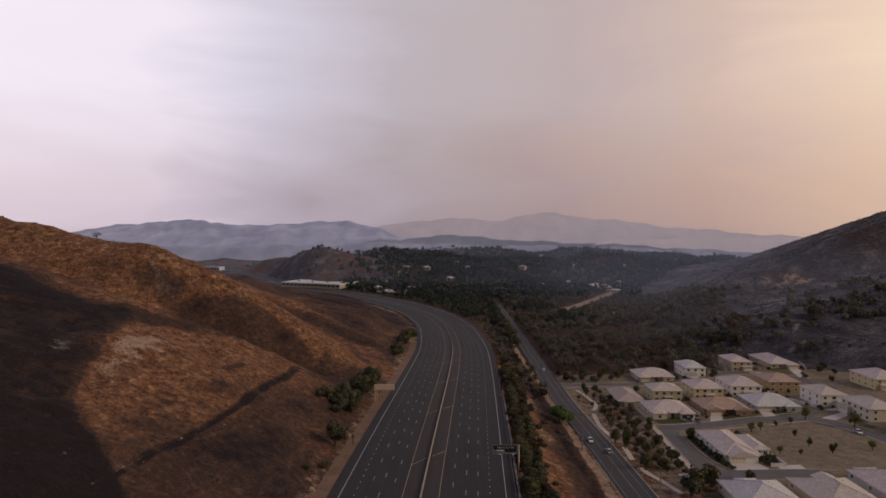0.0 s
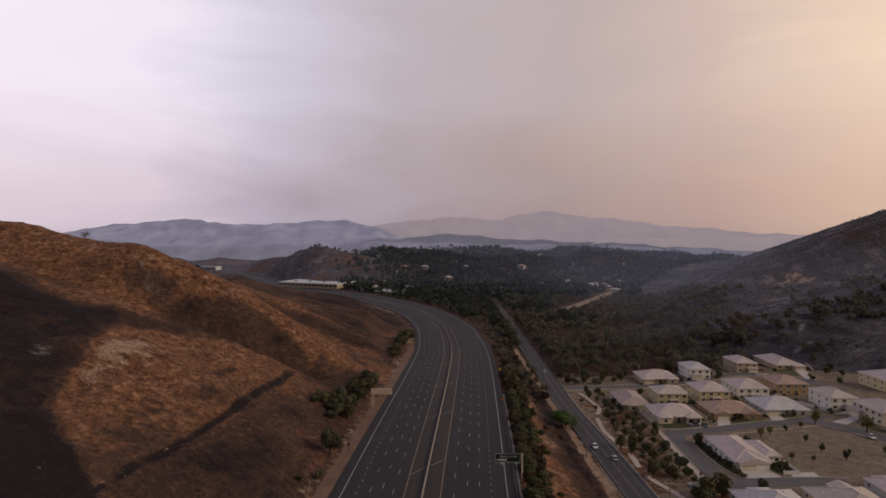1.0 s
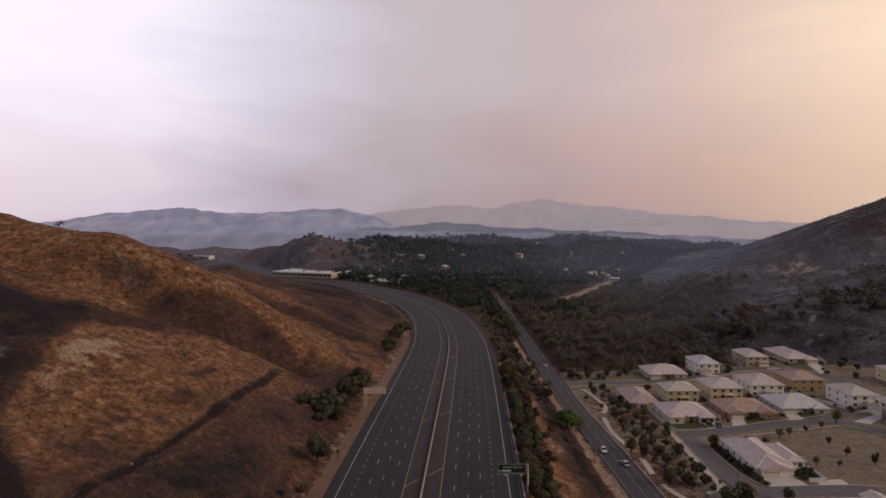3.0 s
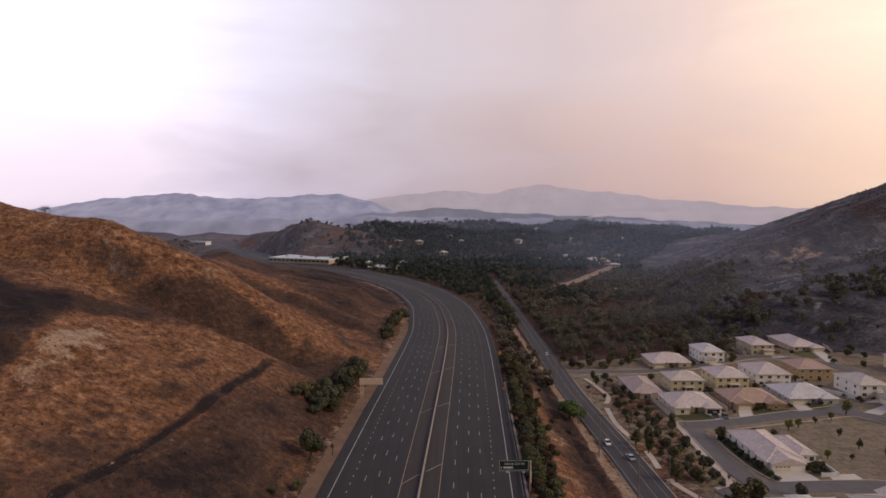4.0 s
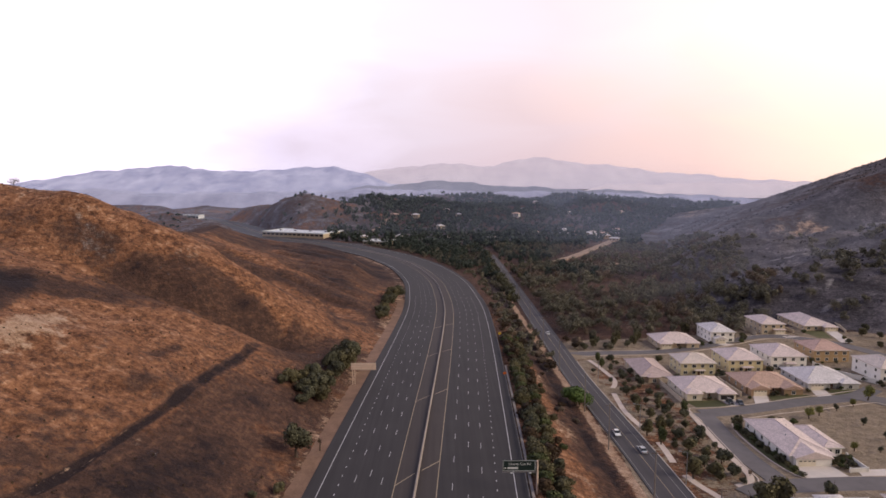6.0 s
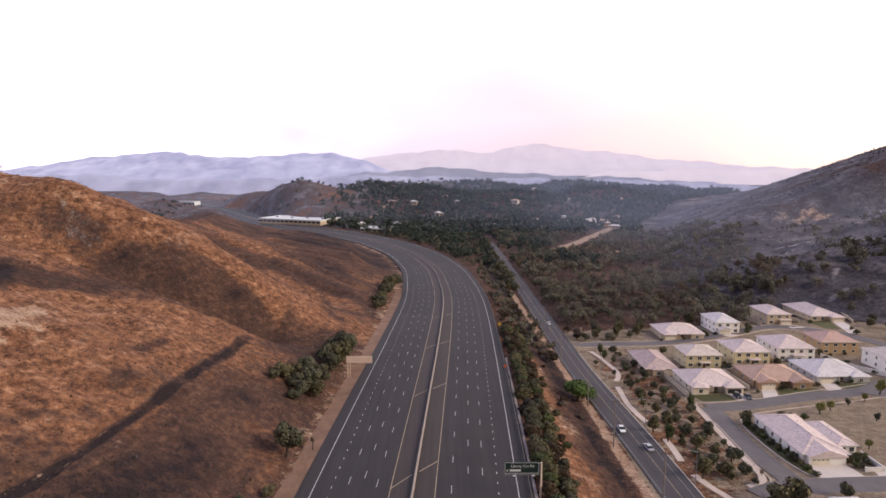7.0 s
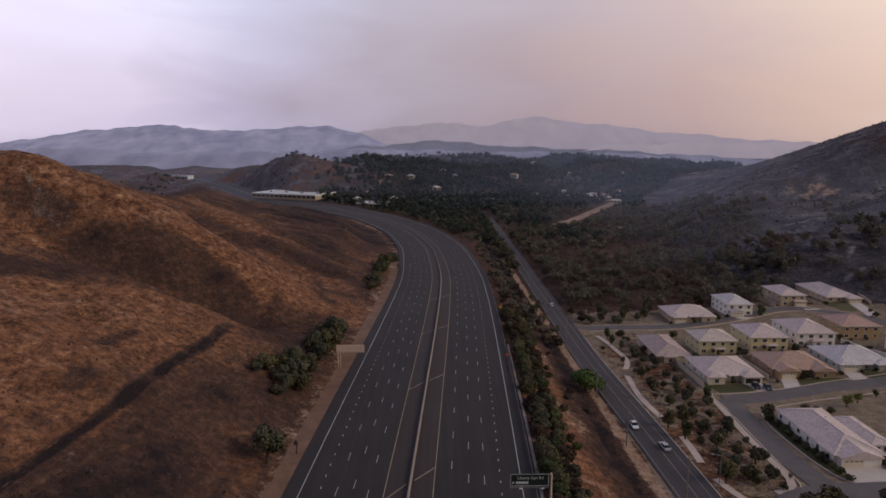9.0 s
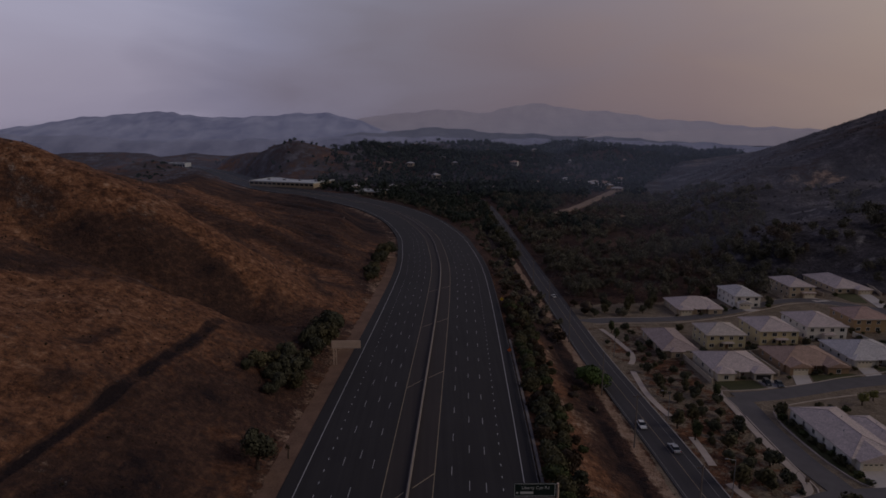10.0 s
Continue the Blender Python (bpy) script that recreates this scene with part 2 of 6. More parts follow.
M_GROUND = ground_mat()
M_FREEWAY = asphalt_mat("freeway_asphalt", (0.0340, 0.0298, 0.0292), "y", 0.28)
M_MEDIAN = asphalt_mat("median_asphalt", (0.047, 0.037, 0.033), "y", 0.22)
M_STREET = asphalt_mat("street_asphalt", (0.128, 0.114, 0.113), None, 0.2)
M_ROAD = asphalt_mat("frontage_asphalt", (0.060, 0.054, 0.057), "y", 0.22)
M_WHITE_LINE = plain("white_road_paint", (0.52, 0.50, 0.49), 0.7, 0.25, 0.6, 4.0)
M_FAINT_LINE = plain("faded_road_paint", (0.27, 0.255, 0.24), 0.8, 0.35, 0.6, 4.0)
M_YELLOW_LINE = plain("worn_yellow_paint", (0.36, 0.28, 0.18), 0.7, 0.3, 0.6, 4.0)
M_CONCRETE = plain("concrete", (0.46, 0.41, 0.36), 0.85, 0.18, 0.5, 6.0)
M_WALK = plain("pale_concrete", (0.52, 0.425, 0.355), 0.85, 0.15, 0.4, 5.0)
M_BARRIER = plain("barrier_concrete", (0.27, 0.228, 0.20), 0.85, 0.25, 0.3, 4.0)
M_DIRT = plain("shoulder_dirt", (0.20, 0.118, 0.076), 0.95, 0.4, 0.16, 2.0, bump=0.4, bump_d=0.1)
M_STEEL = plain("galvanised_steel", (0.30, 0.30, 0.31), 0.5, 0.2, 1.0, 8.0, metal=0.7)
M_RAIL = plain("weathered_rail_steel", (0.15, 0.135, 0.13), 0.7, 0.3, 0.5, 5.0, metal=0.2)
M_POLE = plain("grey_pole_wood", (0.21, 0.175, 0.15), 0.9, 0.3, 1.0, 8.0)
M_DARKWOOD = plain("weathered_pole_wood", (0.12, 0.085, 0.065), 0.9, 0.3, 1.0, 8.0)
M_GLASS = glass_mat()


# ---------------------------------------------------------------- helpers for meshes
def mesh_object(name, verts, faces, mat, parent=None, label="", smooth=False):
    me = bpy.data.meshes.new(name)
    me.from_pydata([tuple(v) for v in verts], [], [tuple(f) for f in faces])
    me.materials.append(mat)
    if smooth:
        me.polygons.foreach_set("use_smooth", [True] * len(me.polygons))
    me.update()
    ob = new(name, me)
    if parent is not None:
        ob.parent = parent
    if label:
        ob["label"] = label
    return ob


def part(name, bm, mat, parent, label="", smooth=False):
    me = bpy.data.meshes.new(name)
    bm.to_mesh(me)
    bm.free()
    me.materials.append(mat)
    if smooth:
        me.polygons.foreach_set("use_smooth", [True] * len(me.polygons))
    ob = new(name, me)
    if parent is not None:
        ob.parent = parent
    if label:
        ob["label"] = label
    return ob


def add_box(bm, x0, x1, y0, y1, z0, z1, bevel=0.0):
    vs = [bm.verts.new(p) for p in ((x0, y0, z0), (x1, y0, z0), (x1, y1, z0), (x0, y1, z0), (x0, y0, z1), (x1, y0, z1), (x1, y1, z1), (x0, y1, z1))]
    fs = [bm.faces.new([vs[i] for i in f]) for f in ((0, 3, 2, 1), (4, 5, 6, 7), (0, 1, 5, 4), (1, 2, 6, 5), (2, 3, 7, 6), (3, 0, 4, 7))]
    if bevel:
        es = list({e_ for f in fs for e_ in f.edges})
        bmesh.ops.bevel(bm, geom=es, offset=bevel, segments=1, affect="EDGES")
    return vs


def box(x0, x1, y0, y1, z0, z1, bevel=0.0):
    bm = bmesh.new()
    add_box(bm, x0, x1, y0, y1, z0, z1, bevel)
    return bm


def rod(bm, p, q, r0, r1, n=8):
    """A tapered round bar from p to q."""
    p, q = Vector(p), Vector(q)
    d = (q - p).normalized()
    s = d.orthogonal().normalized()
    t = d.cross(s)
    rings = []
    for c, r in ((p, r0), (q, r1)):
        rings.append([bm.verts.new(c + (s * math.cos(2 * math.pi * i / n) + t * math.sin(2 * math.pi * i / n)) * r) for i in range(n)])
    for i in range(n):
        bm.faces.new((rings[0][i], rings[0][(i + 1) % n], rings[1][(i + 1) % n], rings[1][i]))
    bm.faces.new(list(reversed(rings[0])))
    bm.faces.new(rings[1])


# ---------------------------------------------------------------- lie of the land
def smooth01(v, lo, hi):
    t_ = np.clip((v - lo) / (hi - lo), 0, 1)
    return t_ * t_ * (3 - 2 * t_)


def spline(points, step):
    """Points of a smooth line through the given ones (Catmull-Rom), about step metres apart."""
    pts = [np.array(p, float) for p in points]
    pts = [2 * pts[0] - pts[1]] + pts + [2 * pts[-1] - pts[-2]]
    out = []
    for i in range(1, len(pts) - 2):
        p0, p1, p2, p3 = pts[i - 1:i + 3]
        k = max(2, int(np.linalg.norm(p2 - p1) / step))
        for j in range(k):
            u = j / k
            out.append(0.5 * (2 * p1 + (p2 - p0) * u + (2 * p0 - 5 * p1 + 4 * p2 - p3) * u * u + (3 * p1 - p0 - 3 * p2 + p3) * u ** 3))
    out.append(pts[-2])
    return np.array(out)


# centre line of the freeway: x, y, z
FREEWAY = spline([(-14, -160, 5), (-8, 20, 3.4), (-2.4, 165, 0.5), (0.7, 235, -1.0), (4.3, 318, -4.2), (6.6, 385, -7.2), (7.2, 432, -9.3), (5.4, 485, -11.2),
                  (0, 555, -13.6), (-16, 640, -15.9), (-36, 703, -17.5), (-64, 768, -18.9), (-120, 860, -21), (-181, 930, -22), (-232, 985, -22), (-305, 1100, -22),
                  (-370, 1215, -22), (-466, 1356, -22), (-640, 1560, -22)], 6.0)
FW_XY = FREEWAY[:, :2]
_t = np.gradient(FW_XY, axis=0)
_t /= np.linalg.norm(_t, axis=1)[:, None]
FW_N = np.stack([_t[:, 1], -_t[:, 0]], 1)          # to the right of the way ahead


def freeway_side(x, y):
    """How far right of the freeway's centre line, and its height there."""
    flat = np.stack([np.ravel(x), np.ravel(y)], 1)
    side, high = np.empty(len(flat)), np.empty(len(flat))
    for i in range(0, len(flat), 4000):
        d = flat[i:i + 4000, None, :] - FW_XY[None]
        k = np.argmin((d ** 2).sum(2), 1)
        r = np.arange(len(k))
        side[i:i + 4000] = (d[r, k] * FW_N[k]).sum(1)
        far = np.sqrt((d[r, k] ** 2).sum(1))
        side[i:i + 4000] = np.where(far > np.abs(side[i:i + 4000]) * 1.3 + 6, np.sign(side[i:i + 4000]) * far, side[i:i + 4000])
        high[i:i + 4000] = FREEWAY[k, 2]
    return side.reshape(np.shape(x)), high.reshape(np.shape(x))


def pad(x, y):
    """The graded land of the housing estate."""
    return -10 - 0.03 * (y - 230) + 0.03 * (x - 100)


ROAD_Y, ROAD_Z = (-150, 160, 230, 300, 346, 448, 600, 760, 1000), (1, -8, -10, -12.6, -14.3, -18.5, -22.5, -24, -25)


def road_height(y):
    return np.interp(y, ROAD_Y, ROAD_Z)


def ripple(x, y, scale, seed):
    """Cheap smooth unevenness, about -1 to 1."""
    rng_ = np.random.RandomState(seed)
    v = 0
    for k in range(5):
        a_ = rng_.uniform(0, 2 * math.pi)
        f = (1.75 ** k) / scale
        ph = rng_.uniform(0, 6.28, 3)
        u, w = x * math.cos(a_) + y * math.sin(a_), -x * math.sin(a_) + y * math.cos(a_)
        v = v + np.sin(u * f + ph[0] + 1.3 * np.sin(w * f * 0.7 + ph[1])) * np.cos(w * f * 0.8 + ph[2]) / (1.5 ** k)
    return v * 0.62


def RUT_X(y):
    """Where the burnt rut runs along the near slope."""
    return np.interp(y, (105, 134, 160, 175, 190, 207, 226, 256, 275), (-71.3, -69.0, -67.1, -65.2, -63.3, -62.0, -60.9, -59.2, -58.2))


def rills(x, y):
    """Small gullies that run down the hill to the freeway, 0 to 1."""
    ph = y + 0.30 * (x + 60) + 7 * ripple(x, y, 36, 17)
    return (0.5 + 0.5 * np.cos(2 * math.pi * ph / 31)) ** 4


def land(x, y):
    """Height of the ground."""
    x, y = np.asarray(x, float), np.asarray(y, float)
    d, fz = freeway_side(x, y)
    # the burnt hill beside the freeway
    l = np.maximum(-d - 28, 0)
    rise = 0.44 * np.minimum(l, 90) + 0.32 * np.clip(l - 90, 0, 150) + 0.12 * np.maximum(l - 240, 0)
    fall = 1 / (1 + np.exp(np.clip((y - 555) / 62, -30, 30)))
    crest = np.interp(x, (-330, -235, -187, -145, -100, -73, -45), (8, 11, 14.5, 21, 15.5, 11, 2))
    gully = np.interp(x, (-300, -160, -120, -60, -38), (3, 5, 8, 10, 0))
    hill = rise * fall
    # the broad near spur, and the steep burnt bank on the inside of the bend
    hill = hill + np.interp(l, (0, 12, 30, 45, 58, 72, 100, 150), (0, 0.8, 3.4, 5.8, 6.8, 5.2, 4.0, 4.0)) * (1 - smooth01(y, 252, 292)) * (0.6 + 0.4 * smooth01(y, 175, 215))
    bench = np.interp(l, (0, 8, 16, 36, 61, 86, 111, 136, 150, 190, 240), (0, 0.8, 2.5, 16, 21, 24.5, 29, 37, 43, 32, 10))
    bench = bench * smooth01(y, 395, 470) * (1 - smooth01(y, 680, 800))
    hill = np.where(l > 0, 0.5 * (hill + bench + np.sqrt((hill - bench) ** 2 + 9) - 3), hill)
    hill = hill + crest * np.exp(-((y - 320 - 0.04 * (x + 100)) / 29) ** 2) * smooth01(l, 4, 30)
    hill = hill - gully * np.exp(-((y - 285 - 0.05 * (x + 100) - 0.22 * np.maximum(x + 88, 0)) / 14) ** 2) * smooth01(l, 4, 25)
    hill = hill - 6 * np.exp(-((y - 392 + 0.25 * (x + 100)) / 17) ** 2) * smooth01(l, 10, 40)
    hill = hill - 1.7 * rills(x, y) * smooth01(l, 6, 34) * (1 - smooth01(l, 95, 150)) * (0.25 + 0.75 * smooth01(y, 322, 345))
    rut = np.abs(x - RUT_X(y))
    hill = hill - (0.35 * np.exp(-(rut / 1.1) ** 2) - 0.12 * np.exp(-((rut - 2.9) / 1.0) ** 2)) * (1 - smooth01(y, 256, 268)) * smooth01(l, 4, 12)
    hill = hill + smooth01(l, 6, 60) * (1.8 * ripple(x, y, 22, 3) + 1.0 * ripple(x, y, 8, 4) + 0.35 * ripple(x, y, 3.2, 5)) * (0.3 + 0.7 * fall)
    left = fz - 0.6 + hill
    # the bank down to the frontage road, the estate, the wooded valley and the hill behind it
    rz = road_height(y)
    est = np.where(x < 74, rz + (x - 63) * 0.0, pad(x, y))
    w = smooth01(x, 68, 82)
    est = rz * (1 - w) + np.maximum(pad(x, y), -26 + 0 * y) * w
    toe = np.where(y > 430, 165 + (y - 430) * 0.30, 165 + (430 - y) * 1.25)
    u = np.maximum(x - toe + 20 * smooth01(y, 414, 450), 0)
    slope = 0.35 * u * u / (u + 14)
    ahead = y - 0.12 * (x - 250)
    slope = slope + 12 * np.exp(-((ahead - 602) / 26) ** 2) * smooth01(x - toe, -40, 15) * (1 - smooth01(u, 60, 150))
    slope = slope - np.interp(u, (50, 110, 190, 260, 400, 800), (0, 9, 26, 44, 80, 190)) * (1 - smooth01(ahead, 636, 725))
    slope = slope - 17 * np.exp(-((y - 674 - 0.12 * (x - 250)) / 26) ** 2) * smooth01(u, 5, 60)
    slope = slope + smooth01(u, 10, 120) * (5.5 * ripple(x, y, 46, 8) + 3.0 * ripple(x, y, 16, 9))
    wild = smooth01(y, 395, 440) * smooth01(x, 75, 100)
    right = est + slope + wild * (1.6 * ripple(x, y, 25, 6))
    b = smooth01(d, 27, np.maximum(63 - 7 - FW_MID(y), 36))
    right = np.where(d < 90, (fz - 0.6) * (1 - b) + right * b, right)
    right = right + np.where((d > 30) & (x < 56) & (y < 700), (0.5 * ripple(x, y, 6, 12) + 0.3 * ripple(x, y, 2.6, 13)) * smooth01(d, 29, 36) * smooth01(56 - x, 0, 6), 0)
    right = right - 0.9 * np.exp(-((x - 50.2 - 0.4 * np.sin(y * 0.1)) / 0.9) ** 2) * ((y < 420) & (y > 120))
    z = np.where(d < 0, left, right)
    # beyond: low land, a wooded village hill, bare knolls
    far = smooth01(y, 760, 900)
    low = -24 + 0 * x
    vill = 31 * np.exp(-((y - 1560) / 330) ** 2) * np.exp(-((x - 210) / 420) ** 4)
    vill = vill + 17 * np.exp(-(((x - 60) / 140) ** 2 + ((y - 1180) / 120) ** 2)) + 15 * np.exp(-(((x - 420) / 150) ** 2 + ((y - 1230) / 140) ** 2))
    knoll = 58 * np.exp(-(((x + 262) / 120) ** 2 + ((y - 1160) / 120) ** 2)) + 20 * np.exp(-(((x + 110) / 140) ** 2 + ((y - 1330) / 130) ** 2)) + 30 * np.exp(-(((x + 420) / 160) ** 2 + ((y - 1330) / 90) ** 2))
    rhill = np.maximum(x - toe, 0) * 0.366
    rhill = np.minimum(rhill, 150 + 0.3 * rhill) * np.exp(-(np.maximum(y - 960, 0) / 220) ** 2)
    beyond = low + vill + knoll + rhill + (4 + 10 * smooth01(y, 1050, 1350)) * (ripple(x, y, 66, 15) + 0.2) * smooth01(y, 900, 1100)
    near_fw = np.exp(-np.maximum(np.abs(d) - 32, 0) / 22)
    beyond = beyond * (1 - near_fw) + (fz - 0.6) * near_fw
    z = z * (1 - far) + beyond * far
    plain_ = smooth01(np.hypot(x, y), 1900, 2500)
    return z * (1 - plain_) - 24 * plain_


def FW_MID(y):
    return np.interp(y, FREEWAY[:, 1], FREEWAY[:, 0])


def on_land(x, y):
    return float(land(np.array([x]), np.array([y]))[0])


def grown(lo, fine_lo, fine_hi, hi, step, grow):
    """Grid lines: even between fine_lo and fine_hi, widening outside."""
    mid_ = list(np.arange(fine_lo, fine_hi + 0.1, step))
    s, v, up = step, fine_hi, []
    while v < hi:
        s *= grow
        v += s
        up.append(min(v, hi))
    s, v, dn = step, fine_lo, []
    while v > lo:
        s *= grow
        v -= s
        dn.append(max(v, lo))
    return np.array(dn[::-1] + mid_ + up)


# burnt and unburnt stretches of the hill: from x, y to x, y, and half the width
BURNT_STREAKS = [(-124, 262, -104, 266, 7), (-104, 266, -88, 278, 7), (-88, 284, -72, 292, 6), (-72, 292, -56, 298, 5), (-112, 291, -86, 296, 8), (-84, 302, -66, 302, 7),
                 (-104, 299, -92, 301, 5), (-158, 294, -130, 297, 6), (-97, 325, -92, 331, 3), (-97, 404, -76, 412, 7), (-76, 412, -40, 411, 7), (-57, 302, -54, 322, 2.2)]
BANK_STREAKS = [(-200, 640, -160, 620, 16), (-160, 618, -116, 588, 14), (-110, 600, -40, 575, 20), (-90, 660, -60, 640, 18), (-150, 700, -90, 690, 25), (-50, 345, -42, 338, 4), (-60, 398, -46, 350, 2.0), (-66, 458, -50, 452, 9)]
GOLD_STREAKS = [(-168, 310, -140, 307, 7), (-140, 308, -112, 312, 7), (-106, 320, -92, 316, 6), (-92, 316, -72, 315, 6), (-72, 315, -59, 306, 5), (-119, 297, -107, 304, 4), (-103, 324, -98, 330, 4),
                (-134, 287, -127, 283, 2.2), (-132, 256, -124, 259, 4), (-114, 432, -94, 427, 8), (-150, 520, -120, 470, 14), (-91, 396, -76, 388, 5), (-56, 345, -50, 325, 4), (-46, 386, -40, 372, 6), (-44, 462, -30, 470, 12)]
DARK_SPOTS = [(-100, 191, -98, 194, 1.4), (-96, 197, -92, 201, 1.6), (-92, 179, -90, 182, 1.3), (-77, 158, -75, 163, 2), (-80, 171, -77, 179, 1.8), (-73, 181, -70, 186, 2.4), (-73, 172, -70, 176, 2),
              (-76, 222, -73, 228, 2.2), (-71, 241, -67, 246, 2.2), (-82, 203, -79, 208, 1.6), (-72, 199, -70, 205, 2), (-52, 176, -49, 196, 5), (-58, 166, -50, 172, 4), (-52, 217, -48, 224, 3), (-40, 205, -36, 212, 3)]


def streaks(x, y, rows):
    """How much of the ground lies in the streaks, 0 to 1, with frayed rims."""
    v = np.zeros(np.shape(x))
    fx, fy = x + 1.6 * ripple(x, y, 5, 81), y + 2.2 * ripple(x, y, 6, 82)
    for x0, y0, x1, y1, w in rows:
        ux, uy = x1 - x0, y1 - y0
        t_ = np.clip(((fx - x0) * ux + (fy - y0) * uy) / (ux * ux + uy * uy), 0, 1)
        far = np.hypot(fx - x0 - ux * t_, fy - y0 - uy * t_)
        v = np.maximum(v, 1 - smooth01(far, 0.2 * w, 1.8 * w))
    return v


def masks(x, y, z):
    """Where the ground is burnt, charred, bare, mown or ashen."""
    d, fz = freeway_side(x, y)
    l = -d - 28
    leftm = (d < 0).astype(float)
    ridge = np.exp(-((y - 318 - 0.04 * (x + 100)) / 12) ** 2)
    yy = y - 0.05 * (x + 100)
    crown = np.interp(x, (-130, -113, -105, -99, -91, -80, -68, -58, -45), (220, 231, 240, 245, 247, 258, 274, 284, 294))          # where the near spur turns over
    burn = np.interp(yy, (100, 300, 311, 319, 330, 341, 360, 378, 392, 420, 450, 520, 600), (0.56, 0.54, 0.40, 0.12, 0.18, 0.48, 0.68, 0.60, 0.64, 0.74, 0.66, 0.76, 0.92))
    burn = burn - 0.42 * (1 - smooth01(y - crown, -4, 3)) + 0.30 * np.exp(-((y - crown - 12) / 9) ** 2)
    calm = 1 - 0.55 * (1 - smooth01(y - crown, -4, 3))
    burn = burn + calm * (0.22 * ripple(x, y, 24, 21) + 0.24 * ripple(x, y, 9, 22)) + 0.08 * ripple(x, y, 3.6, 23) + 0.14 * rills(x, y) * smooth01(y, 322, 345) * smooth01(l, 4, 20)
    near = 1 - smooth01(y - crown, -4, 3)
    burn = burn - 0.20 * smooth01(-x, 112, 138) * smooth01(y, 236, 256) * (1 - near)
    burn = burn + near * (0.20 + 0.38 * smooth01(x - RUT_X(y), -2, 6) + 0.22 * (1 - smooth01(y, 150, 200)) - 0.36 * smooth01(-x, 70, 94))
    edge_x = np.interp(y, (118, 131, 144, 151, 162, 176, 202, 234, 250), (-54, -64, -76, -85, -94, -97, -105, -112, -124)) + 1.5 * ripple(x, y, 7, 24)
    burn = burn + 1.35 * smooth01(edge_x - x, -1, 5) * (1 - smooth01(y, 222, 250))         # the black face beyond the spur
    burn = burn + 0.30 * streaks(x, y, BURNT_STREAKS) * (0.9 + 0.5 * ripple(x, y, 7, 88)) + 0.40 * streaks(x, y, BANK_STREAKS) * (0.9 + 0.5 * ripple(x, y, 9, 88))
    burn = burn - 0.52 * streaks(x, y, GOLD_STREAKS) * (0.85 + 0.4 * ripple(x, y, 6, 25)) + 0.42 * streaks(x, y, DARK_SPOTS) * (0.8 + 0.6 * ripple(x, y, 4, 89))
    # a burnt rut straight along the near slope
    along = x - RUT_X(y)
    across = np.abs(along)
    track = np.exp(-(across / (1.0 + 0.55 * smooth01(y, 185, 225) + 0.3 * ripple(x, y, 5, 83))) ** 4) * (1 - smooth01(y, 256, 268))
    burn = burn + 1.3 * track * (0.8 + 0.6 * ripple(x, y, 4, 85))
    bare = 0.04 + 0.16 * smooth01(-x, 78, 100) + 0.30 * np.exp(-(((x + 99) / 13) ** 2 + ((y - 208) / 26) ** 2)) + 0.10 * ridge * smooth01(l, 20, 80)
    bare = bare + 0.20 * np.exp(-(((x + 165) / 30) ** 2 + ((y - 316) / 14) ** 2))
    bare = bare * (1 - smooth01(edge_x - x, -1, 4) * (1 - smooth01(y, 225, 262)))
    bare = bare + (0.30 + 0.5 * ripple(x, y, 3.2, 93)) * np.exp(-(((x + 101) / 4) ** 2 + ((y - 214) / 9) ** 2)) + (0.22 + 0.5 * ripple(x, y, 3.6, 92)) * np.exp(-(((x + 97) / 8) ** 2 + ((y - 193) / 16) ** 2)) * (1 - smooth01(edge_x - x, -1, 3)) + 0.7 * streaks(x, y, [(-97, 141, -84, 131, 0.9), (-84, 131, -74, 118, 0.9), (-47, 176, -40, 199, 0.5), (-40, 199, -43, 217, 0.5)])
    bare = bare * (1 - 0.9 * smooth01(burn, 0.25, 0.55))
    bare = bare + 0.55 * (np.exp(-((along + 0.75) / 0.28) ** 2) + np.exp(-((along - 0.55) / 0.22) ** 2)) * (1 - smooth01(y, 170, 205)) + 0.25 * np.exp(-((along - 2.6) / 0.8) ** 2) * (1 - smooth01(y, 200, 225))
    bare = bare + 0.50 * (1 - smooth01(l, 1, 13)) * leftm
    bare = np.where(leftm > 0, bare, 0)
    # the bank below the freeway: reddish earth, burnt at its foot
    bank = (d > 27) & (x < 57) & (d < 62) & (y < 700)
    bare = np.where(bank, 0.36 + 0.34 * ripple(x, y, 9, 31) - 0.75 * smooth01(x, 44, 50) * (1 - smooth01(x, 52, 54)) + 0.6 * smooth01(x, 52.5, 54.5) - 0.7 * smooth01(y, 300, 345) * (x < 52), bare)
    burn = np.where(bank, 0.36 + 0.65 * smooth01(x, 41, 47) * (1 - 0.6 * smooth01(x, 52, 55)) + 0.5 * np.exp(-((x - 50.2 - 0.4 * np.sin(y * 0.1)) / 1.2) ** 2) + 0.5 * smooth01(y, 305, 345) + 0.2 * ripple(x, y, 7, 32), burn)
    # beyond the estate: charred slope, wooded floor
    toe = np.where(y > 430, 165 + (y - 430) * 0.30, 165 + (430 - y) * 1.25)
    char = np.where((d > 27) & (x > 57), smooth01(x - toe, -30, 10) * 1.0 + 0.25 * ripple(x, y, 40, 41), 0)
    char = char - 0.3 * smooth01(y - 0.12 * (x - 250), 632, 665) * (0.7 + 0.6 * ripple(x, y, 30, 86))
    char = np.where((d > 27) & (x > 57) & (y > 385), np.where(x < toe - 25, 0.0, char), char)
